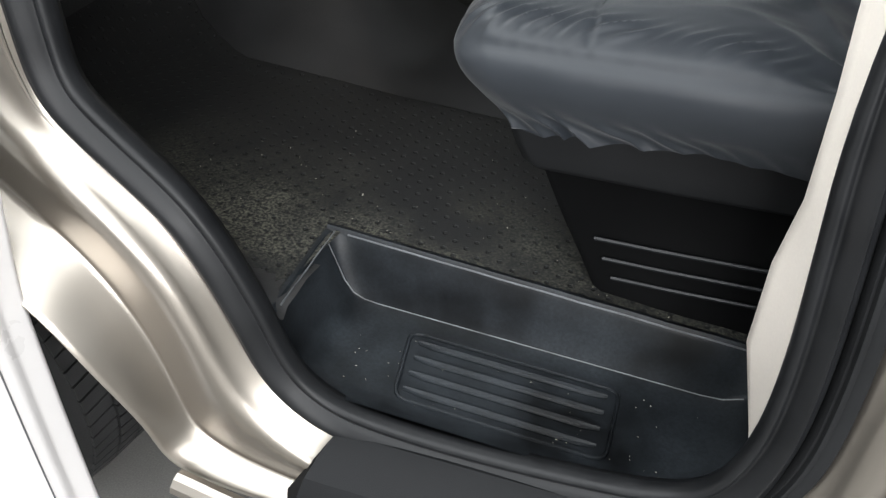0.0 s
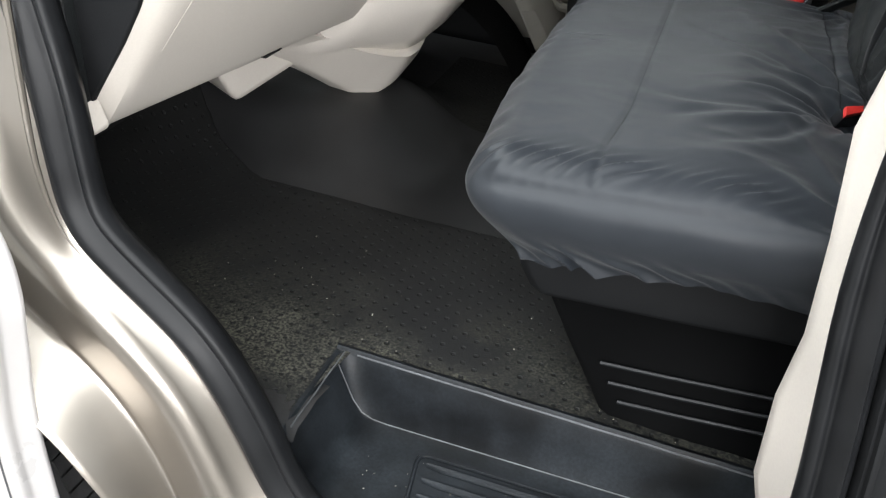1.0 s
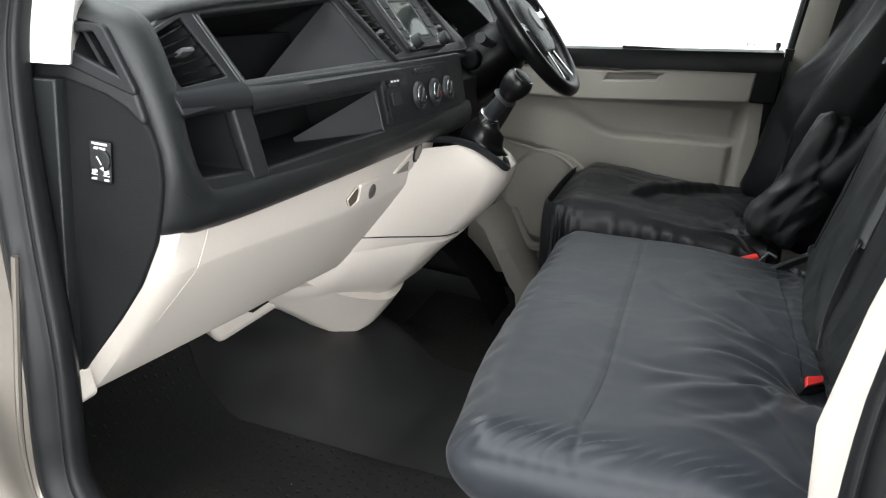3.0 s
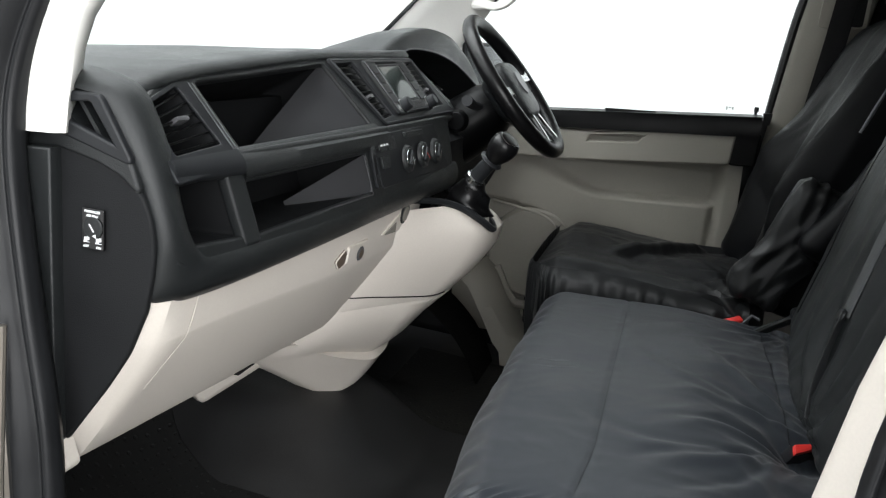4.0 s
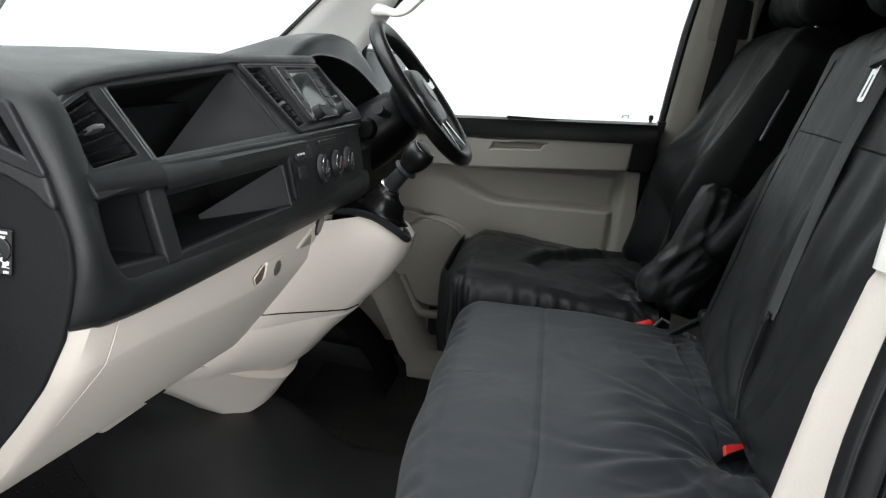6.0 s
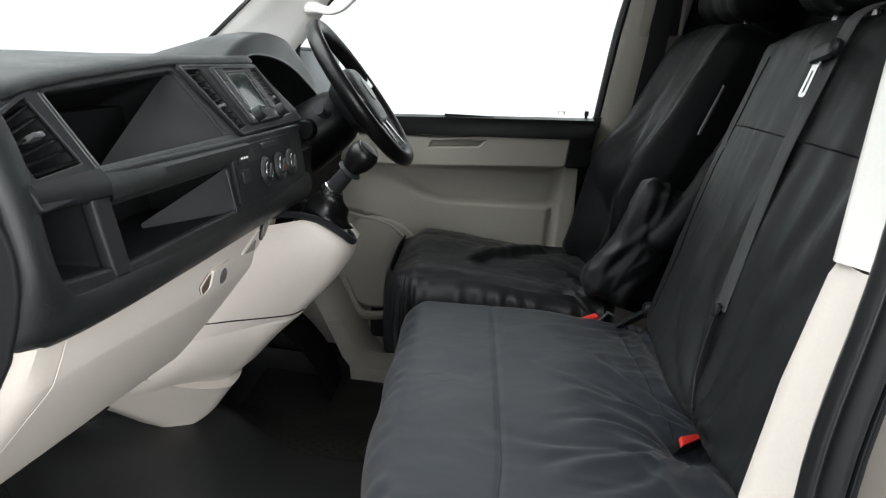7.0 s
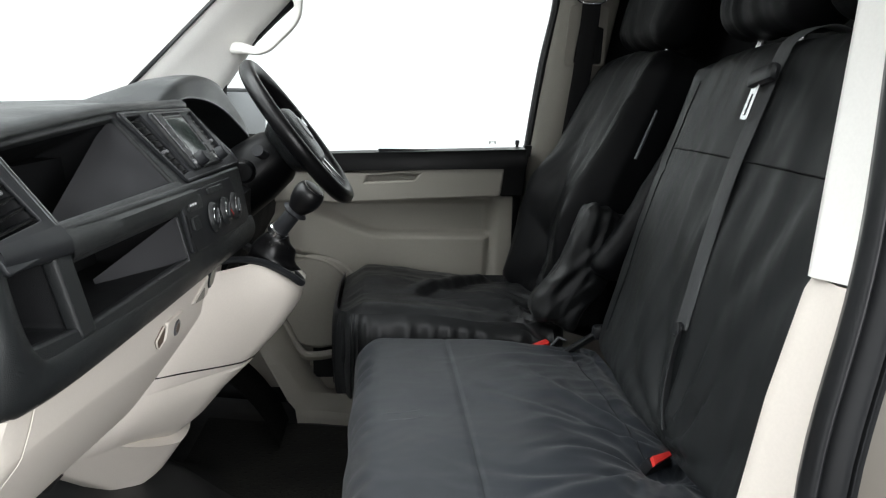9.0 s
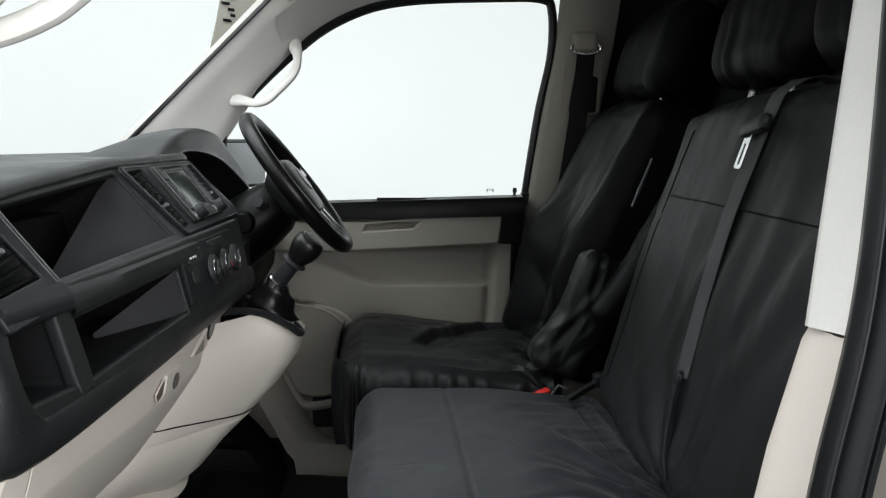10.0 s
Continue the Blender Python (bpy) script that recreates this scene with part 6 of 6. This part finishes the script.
for k, p in enumerate(path):
    w = (1 - 2 * abs(math.sin(k * 0.62 + 2.5 * noise.noise(Vector((k * 0.08, 1, 0)))))) * (0.6 + 0.8 * noise.noise(Vector((k * 0.11, 4, 0))))
    o = Vector((0, -1, 0)) if k < 62 else Vector((-1, 0, 0))
    zl = 0.855 + 0.012 * noise.noise(Vector((k * 0.06, 9, 0))) + 0.03 * sstep(50, 0, k)
    fz = 0.030 * sstep(8, 34, k)
    o = o * (1.25 if k < 62 else 0.45)
    hem.append([Vector((p.x, p.y, 1.010 + fz)) + o * 0.010, Vector((p.x, p.y, 1.000 + fz)) + o * (0.026 + 0.002 * w), Vector((p.x, p.y, 0.985 + fz)) + o * (0.031 + 0.005 * w), Vector((p.x, p.y, 0.955 + fz)) + o * (0.033 + 0.008 * w), Vector((p.x, p.y, 0.92)) + o * (0.033 + 0.010 * w), Vector((p.x, p.y, 0.89)) + o * (0.030 + 0.012 * w), Vector((p.x, p.y, zl)) + o * (0.024 + 0.013 * w), Vector((p.x, p.y, zl)) - o * 0.03])
part("cover_hem", loft(hem), NYLON_BLACK, drv, "gathered black nylon hem", 80)
part("seat_base", box((0.04, 1.22, 0.57), (0.48, 1.64, 0.90), None, 0.02), PLASTIC_SHADED, drv)


def drv_back_warp(p, n):
    y, z = p.y, p.z
    q = p.copy()
    f = sstep(0.3, 0.9, -n.x)
    bol = sstep(0.08, 0.16, abs(y))
    q.x += 0.12 * max(0.0, z + 0.02) + 0.016 * sstep(-0.05, -0.25, z)
    q.x -= f * (0.020 * bol * sstep(0.10, -0.10, z) + 0.016 * sstep(0.10, 0.15, -y) * sstep(0.36, 0.10, z))
    q.x -= sstep(0.04, -0.05, p.x) * 0.044 * sstep(0.05, 0.17, y) * (0.5 + 0.5 * sstep(0.08, -0.06, z)) * sstep(0.42, 0.22, z)
    # long folds that run up the back, drawn together at the waist
    q.x -= f * (0.014 * (1 - 2 * abs(math.sin(17 * (y - 0.16 * z) + 2.0 * ripple((y, z * 0.4, 0), 5, 31)))) * (0.5 + 0.8 * ripple((y, z * 0.5, 0), 4, 12)) + 0.003 * crumple((y * 4 + z, z * 0.5, 0), 8, 3))
    q.x += f * folds((y, z), (-0.16, -0.30), 0.30, 13, 0.012, 3.0)
    q.y *= 1 - 0.04 * sstep(0.05, 0.33, z)
    q.z += sstep(0.3, 0.9, n.z) * (0.02 * math.cos(y * 6) + 0.006 * ripple((y, 0, 0), 9))
    return q


part("backrest", rounded((0.600, 1.462, 1.285), (0.070, 0.222, 0.335), 0.045, 0.008, drv_back_warp, back_turn(17)), NYLON_SHADED, drv, "baggy nylon backrest cover, darker than the cushion", 70)
headrest(drv, 1.44, 1.735, 0.742, 0.188)


def arm_warp(p, n):
    q = p.copy()
    q += n * (0.004 * crumple((p.y * 2, p.z * 0.35, p.x), 6, 5) + 0.002 * ripple((p.y * 2, p.z, p.x), 22, 8))
    q.x -= 0.03 * sstep(0.0, -0.2, p.z) - 0.06 * max(0.0, p.z)
    return q


part("armrest", rounded((0.635, 1.118, 1.285), (0.040, 0.030, 0.185), 0.032, 0.008, arm_warp, back_turn(25)), NYLON_SHADED, drv, "folded armrest in a black cover", 70)
def bag_warp(p, n):
    return p + n * (0.007 * crumple((p.x * 3.0 + p.z * 0.5, p.y, p.z * 0.30), 8, 3) + 0.004 * crumple((p.x * 2.5 - p.z * 0.6, p.y * 2, p.z * 0.4), 15, 6)) - Vector((0.02 * sstep(0.0, -0.1, p.z), 0, 0))


part("cover_bag", rounded((0.502, 1.165, 1.140), (0.050, 0.036, 0.135), 0.022, 0.005, bag_warp, back_turn(22)), NYLON_BLACK, drv, "bunched black cover fabric", 70)
part("tension_clip", tube([(0.574, 1.07, 1.385), (0.590, 1.07, 1.425), (0.612, 1.07, 1.482)], lambda f: 0.0045 * math.sin(math.pi * (0.08 + 0.84 * f)), 0.003, 8), WORN_GLINT, drv, "metal cover clip")


# ---- seat belts and buckles ----
def strap(name, pts, width, parent, across, n=40, label="", mat=WEBBING):
    path = smooth_curve(pts, n)
    secs = []
    for i, p in enumerate(path):
        t = (path[min(i + 1, n - 1)] - path[max(i - 1, 0)]).normalized()
        u = (Vector(across) - t * Vector(across).dot(t)).normalized()
        w = t.cross(u)
        secs.append([p + u * a * width / 2 + w * b for a, b in ((-1, 0.0), (-0.9, 0.0009), (-0.33, 0.0008), (0.33, 0.0008), (0.9, 0.0009), (1, 0.0), (0.9, -0.0009), (-0.9, -0.0009))])
    return part(name, loft(secs, True, True), mat, parent, label)


def on_back(y, z, off=0.006):
    return (0.505 + 0.306 * (z - 1.175) - off, y, z)


belt = thing("seat_belt", (0.55, 0.56, 1.05), "grey seat belt hanging over the bench backrest", "seat belt")
strap("webbing", [on_back(0.553, 1.178, 0.012), on_back(0.562, 1.24, 0.013), on_back(0.570, 1.30, 0.014), on_back(0.574, 1.40, 0.016), on_back(0.566, 1.49, 0.016), on_back(0.562, 1.55, 0.014), on_back(0.556, 1.585, 0.008), (0.662, 0.545, 1.602), (0.70, 0.54, 1.59)], 0.042, belt, (0, 1, 0.0))
strap("webbing", [on_back(0.505, 1.045, 0.000), on_back(0.523, 1.085, 0.008), on_back(0.540, 1.130, 0.010), on_back(0.551, 1.185, 0.011)], 0.026, belt, (0.75, 0.65, 0), mat=WEBBING)
b0 = Vector(on_back(0.552, 1.178, 0.015))
part("belt_button", rod(b0, b0 + Vector((-0.006, 0, 0.002)), 0.008, 0.007, 18, 0.001), PLASTIC_SMOOTH, belt)
TG = axes(on_back(0.565, 1.535, 0.026), (0.05, -1, 0.2), (0.306, 0, 1))
tg = part("tongue_grip", rounded(TG @ Vector((0, 0, 0)), (0.034, 0.013, 0.008), 0.007, 0.006, None, TG.to_3x3()), PLASTIC_SMOOTH, belt)
part("tongue", plate(round_poly([(-0.010, 0.0), (0.010, 0.0), (0.011, -0.055), (-0.011, -0.055)], 0.004), [round_poly([(-0.004, -0.018), (0.004, -0.018), (0.004, -0.048), (-0.004, -0.048)], 0.001)], 0.003, 0.0008, Matrix.Translation(TG @ Vector((-0.012, -0.006, 0.001))) @ TG.to_3x3().to_4x4() @ Matrix.Rotation(-0.25, 4, "Z")), CHROME, tg, "bright metal belt tongue")

buckle = thing("belt_buckle", (0.45, 0.52, 0.98), "red and black belt buckle sunk in the bench cushion", "belt buckle", "belt buckles")
bmx = axes((0.473, 0.532, 0.992), (0.49, 0.29, -0.02), (-0.2, 0.75, 0.5))
part("release_button", plate([(-0.022, -0.006), (0.034, 0.003), (0.033, 0.006), (-0.017, 0.006)], [], 0.008, 0.001, bmx), RED, buckle, "red release button")
part("buckle_body", box((-0.018, -0.005, -0.05), (0.026, 0.012, -0.010), bmx, 0.003), PLASTIC_SMOOTH, buckle)
buckle2 = thing("belt_buckle", (0.41, 1.115, 0.96), "red and black belt buckle between the seats", "belt buckle", "belt buckles")
bmx = axes((0.405, 1.115, 0.982), (0.8, 0.2, 0.25), (-0.3, 0.9, 0))
part("release_button", box((-0.020, -0.011, -0.004), (0.020, 0.011, 0.006), bmx, 0.003), RED, buckle2, "red release button")
part("buckle_body", box((-0.022, -0.014, -0.05), (0.024, 0.014, -0.001), bmx, 0.004), PLASTIC_SMOOTH, buckle2)
part("metal_latch", tube([(0.425, 1.10, 0.985), (0.440, 1.098, 1.005), (0.455, 1.097, 0.998)], 0.004, 0.003, 10), WORN_GLINT, buckle2, "dull metal latch")
lever = thing("seat_lever", (0.49, 1.08, 0.98), "black seat lever between the two seats", "lever")
part("arm", tube(smooth_curve([(0.43, 1.06, 0.968), (0.47, 1.075, 0.99), (0.52, 1.09, 1.015), (0.545, 1.10, 1.03)], 16), 0.008, 0.012, 10), PLASTIC, lever)
part("grip", rounded((0.53, 1.085, 1.02), (0.022, 0.014, 0.016), 0.01, 0.008), PLASTIC_SMOOTH, lever)

fb = thing("seat_belt", (0.53, 1.70, 1.0), "driver's seat belt on the centre pillar, shaded in its colour", "seat belt")
strap("webbing", [(0.621, 1.694, 1.79), (0.622, 1.686, 1.74), (0.603, 1.676, 1.58), (0.576, 1.664, 1.40), (0.555, 1.655, 1.25), (0.54, 1.65, 1.10)], 0.052, fb, (1, 0.1, 0), mat=WEBBING_SHADED)
part("anchor_cover", rounded((0.620, 1.690, 1.788), (0.034, 0.016, 0.028), 0.014, 0.006), OLIVE, fb, "stone grey anchor cover")
part("anchor_ring", tube([Vector((0.622, 1.684, 1.772)) + Vector((0.040 * math.cos(a), 0, 0.017 * math.sin(a))) for a in [2 * math.pi * k / 24 for k in range(24)]], 0.004, n=8, closed=True), CHROME, fb)


# ---- driver's door ----
dd = thing("driver_door", (0.1, 1.78, 0.6), "closed driver's door with a stone grey inner panel", "door")


def door_depth(x, z):
    """How far the panel stands in from the outer skin: a hollow under the bar, the swell of the stowage below, the speaker field."""
    ledge = 1.124 + 0.082 * sstep(0.07, -0.15, x)
    inner = sstep(0.372, 0.352, x + 0.05 * (1.10 - z))
    soft = 1 + 2.0 * sstep(0.06, -0.10, x)
    below = sstep(ledge + 0.006 * soft, ledge - 0.012 * soft, z)
    d = 0.022 * sstep(0.362, 0.392, x + 0.05 * (1.10 - z))
    d += inner * (-0.024 * sstep(1.224, 1.205, z) * (1 - below) + 0.018 * below) * (0.45 + 0.55 * sstep(-0.12, 0.08, x))
    d -= 0.05 * max(0.0, 1.10 - z) * inner
    r = math.hypot(x + 0.16, (z - 0.90) * 0.98)
    field = sstep(0.166, 0.156, r) if x > -0.17 else sstep(1.076, 1.066, z + 0.12 * (x + 0.17))
    return d - 0.016 * field


pan = []
for i in range(130):
    x = -0.36 + 0.79 * i / 129
    pan.append([(x, 1.735 - door_depth(x, z), z) for z in [0.66 + 0.67 * j / 139 for j in range(140)]])
part("door_panel", loft(pan), OLIVE, dd, "", 60)
# speaker field with its raised arc and the lower opening line
arc = smooth_curve([(-0.24, 1.706, 1.078), (-0.17, 1.704, 1.064), (-0.09, 1.704, 1.046), (-0.042, 1.705, 1.010), (-0.008, 1.707, 0.965), (0.004, 1.71, 0.91)], 40)
part("speaker_rim", tube(arc, 0.0045, 0.004, 8), OLIVE, dd)
part("speaker_grille", rod((-0.115, 1.742, 0.925), (-0.115, 1.722, 0.925), 0.098, 0.094, 48, 0.004), OLIVE, dd, "round speaker field")
part("stowage_edge", tube(smooth_curve([(-0.215, 1.712, 0.880), (-0.165, 1.705, 0.79), (-0.12, 1.70, 0.775), (0.0, 1.70, 0.795), (0.3, 1.70, 0.84)], 40), 0.012, 0.014, 10), OLIVE, dd)
# dark sheet that stands in for the shadow below the stowage edge
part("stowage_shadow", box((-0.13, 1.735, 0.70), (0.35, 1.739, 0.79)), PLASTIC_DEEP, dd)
# sill edge running down to the foot
kp = []
for x, z in ((-0.26, 0.90), (-0.22, 0.865), (-0.18, 0.79), (-0.14, 0.71), (-0.10, 0.66), (0.0, 0.645), (0.3, 0.63)):
    kp.append([(x - 0.05, 1.60, z - 0.03), (x - 0.035, 1.605, z - 0.01), (x, 1.64, z), (x + 0.01, 1.70, z + 0.004), (x + 0.012, 1.76, z)])
part("sill_trim", loft(kp), OLIVE, van, "stone grey sill trim", 60)
kq = []
for x, z in ((-0.31, 0.87), (-0.27, 0.835), (-0.225, 0.755), (-0.185, 0.68), (-0.16, 0.60)):
    kq.append([(x - 0.02, 1.45, z - 0.02), (x, 1.50, z), (x + 0.03, 1.60, z + 0.01)])
part("front_post_lower", loft([[(-0.155, 1.60, 0.55), (-0.13, 1.605, 0.552), (-0.06, 1.60, 0.556), (0.3, 1.60, 0.54)], [(-0.17, 1.60, 0.66), (-0.14, 1.604, 0.665), (-0.08, 1.61, 0.645), (0.3, 1.62, 0.62)], [(-0.235, 1.60, 0.78), (-0.20, 1.603, 0.785), (-0.15, 1.62, 0.70), (0.3, 1.66, 0.635)]]), OLIVE, van, "", 60)
wa = []
for z in (0.36, 0.45):
    wa.append([(-0.17, y, z) for y in (1.42, 1.47, 1.50, 1.62)])
for a in range(0, 100, 6):
    wa.append([(-0.60 + 0.43 * math.cos(radians(a)), y, 0.50 + 0.40 * math.sin(radians(a))) for y in (1.42, 1.47, 1.50, 1.62)])
part("wheel_arch_cover", loft(wa), PLASTIC_SHADED, van, "black rubber-covered wheel arch", 60)
# bar with the grab recess, black beltline
bar = plate(round_poly([(-0.33, 1.294), (0.045, 1.296), (0.172, 1.303), (0.402, 1.316), (0.394, 1.240), (-0.04, 1.216), (-0.33, 1.222)], 0.008), [round_poly([(0.014, 1.266), (0.030, 1.2925), (0.172, 1.2975), (0.150, 1.274)], 0.005)], 0.03, 0.006, axes((0, 1.690, 0), (1, 0, 0), (0, 0, 1)))
ab = part("armrest_bar", bar, OLIVE, dd, "stone grey pull bar", 50)
part("grab_recess", plate(round_poly([(0.0, 1.248), (0.03, 1.298), (0.175, 1.302), (0.20, 1.250)], 0.006), [], 0.004, 0.001, axes((0, 1.716, 0), (1, 0, 0), (0, 0, 1))), OLIVE, ab)
part("belt_cap", loft([[(x, 1.685, 1.297 + 0.035 * (x + 0.3) * 0.6), (x, 1.684, 1.325 + 0.02 * (x + 0.3)), (x, 1.692, 1.340 + 0.034 * (x + 0.3)), (x, 1.74, 1.344 + 0.034 * (x + 0.3)), (x, 1.80, 1.340 + 0.034 * (x + 0.3))] for x in [-0.36 + 0.82 * k / 12 for k in range(13)]]), GLOSS_DULL, dd, "black beltline capping", 60)
part("belt_end", plate(round_poly([(0.398, 1.318), (0.462, 1.325), (0.455, 1.235), (0.392, 1.236)], 0.004), [], 0.02, 0.004, axes((0, 1.694, 0), (1, 0, 0), (0, 0, 1))), GLOSS_DULL, dd)
part("cap_slot", box((0.055, 1.715, 1.352), (0.190, 1.73, 1.3605)), PLASTIC_DEEP, dd)
part("lock_pin", join(rod((0.447, 1.775, 1.35), (0.449, 1.775, 1.386), 0.003, 0.0028, 12), rod((0.4485, 1.775, 1.374), (0.449, 1.775, 1.387), 0.0045, 0.004, 14, 0.001)), PLASTIC_SMOOTH, dd)
part("gap_seal", join(box((0.37, 1.768, 0.58), (0.50, 1.79, 1.352)), box((0.468, 1.768, 1.352), (0.52, 1.79, 1.372))), RUBBER, dd, "black door gap seal")
# window surround and glass
ring = [(-0.335, 1.345), (-0.372, 1.434), (-0.374, 1.529), (-0.343, 1.591), (-0.16, 1.767), (-0.018, 1.857), (0.139, 1.899), (0.40, 1.914), (0.515, 1.912), (0.543, 1.88), (0.545, 1.76), (0.515, 1.60), (0.487, 1.391), (0.483, 1.345)]
rp = smooth_curve([(x, 1.80 - (z - 1.35) * 0.06, z) for x, z in ring], 90)
part("window_seal", tube(rp, 0.013, 0.012, 8), RUBBER, dd, "black window seal")
gl = []
for i in range(24):
    x = -0.39 + 0.96 * i / 23
    gl.append([(x, 1.815, 1.33), (x, 1.80, 1.6), (x, 1.775, 1.96)])
g = part("window_glass", loft(gl), GLASS, dd, "clear side window")
g.visible_shadow = False
part("window_etching", join(*[box((0.372 + 0.008 * k, 1.8128, 1.372 + 0.006 * (k % 2)), (0.377 + 0.008 * k, 1.8132, 1.382), None) for k in range(3)]), WHITE_PRINT, dd)

mirror = thing("door_mirror", (-0.40, 1.95, 1.36), "outside door mirror with a dark housing", "mirror")
part("housing", rounded((-0.395, 2.02, 1.445), (0.05, 0.10, 0.075), 0.035, 0.02, None, Euler((0, 0, radians(-41))).to_matrix()), PLASTIC, mirror)
part("mirror_glass", plate(round_poly([(-0.085, -0.062), (0.085, -0.062), (0.085, 0.062), (-0.085, 0.062)], 0.02), [], 0.004, 0.001, axes((-0.352, 1.985, 1.445), (0.66, 0.75, 0), (0, 0, 1))), CHROME, mirror)
part("mirror_arm", box((-0.42, 1.80, 1.36), (-0.36, 1.95, 1.40), None, 0.01), PLASTIC, mirror)

# ---- grab handles and visor-like strip ----
def grab(path, label):
    g = thing("grab_handle", tuple(path[0]), label, "grab handle", "grab handles")
    part("bar", tube(smooth_curve(path, 40), lambda f: 0.0125 + 0.008 * (sstep(0.18, 0.0, f) + sstep(0.82, 1.0, f)), lambda f: 0.011 + 0.004 * (sstep(0.18, 0.0, f) + sstep(0.82, 1.0, f)), 12), WHITE_TRIM, g)
    return g


grab([Vector(p) for p in ((-0.325, 1.72, 1.622), (-0.295, 1.690, 1.618), (-0.262, 1.675, 1.613), (-0.232, 1.668, 1.622), (-0.208, 1.666, 1.643), (-0.184, 1.666, 1.666), (-0.164, 1.668, 1.690), (-0.155, 1.672, 1.715), (-0.155, 1.685, 1.745), (-0.165, 1.725, 1.77))], "pale plastic grab handle on the windscreen post")
grab([Vector(p) for p in ((-0.33, 0.14, 1.575), (-0.29, 0.16, 1.582), (-0.25, 0.162, 1.592), (-0.215, 0.162, 1.606), (-0.185, 0.162, 1.626), (-0.10, 0.16, 1.70), (-0.09, 0.14, 1.72))], "white plastic grab handle on the near windscreen post")
# visor-like stand-in, placed and shaped to fit the camera's view
visor = thing("olive_strip", (-0.30, 1.70, 1.80), "olive grey visor-like strip beside the windscreen post", "sun visor")
part("strip_pad", plate(round_poly([(-0.392, 1.715), (-0.376, 1.765), (-0.357, 1.825), (-0.336, 1.895), (-0.300, 1.94), (-0.215, 1.94), (-0.225, 1.84), (-0.31, 1.715)], 0.006), [], 0.010, 0.003, axes((0, 1.70, 0), (1, 0, 0), (0, 0, 1))), OLIVE, visor)
part("strip_print", join(*[box((-0.330 + 0.012 * math.sin(k * 2.3), 1.6965, 1.792 + 0.013 * k), (-0.318 + 0.012 * math.sin(k * 2.3) + 0.004 * (k % 3), 1.6975, 1.799 + 0.013 * k)) for k in range(7)]), PLASTIC_SHADED, visor, "small dark print")
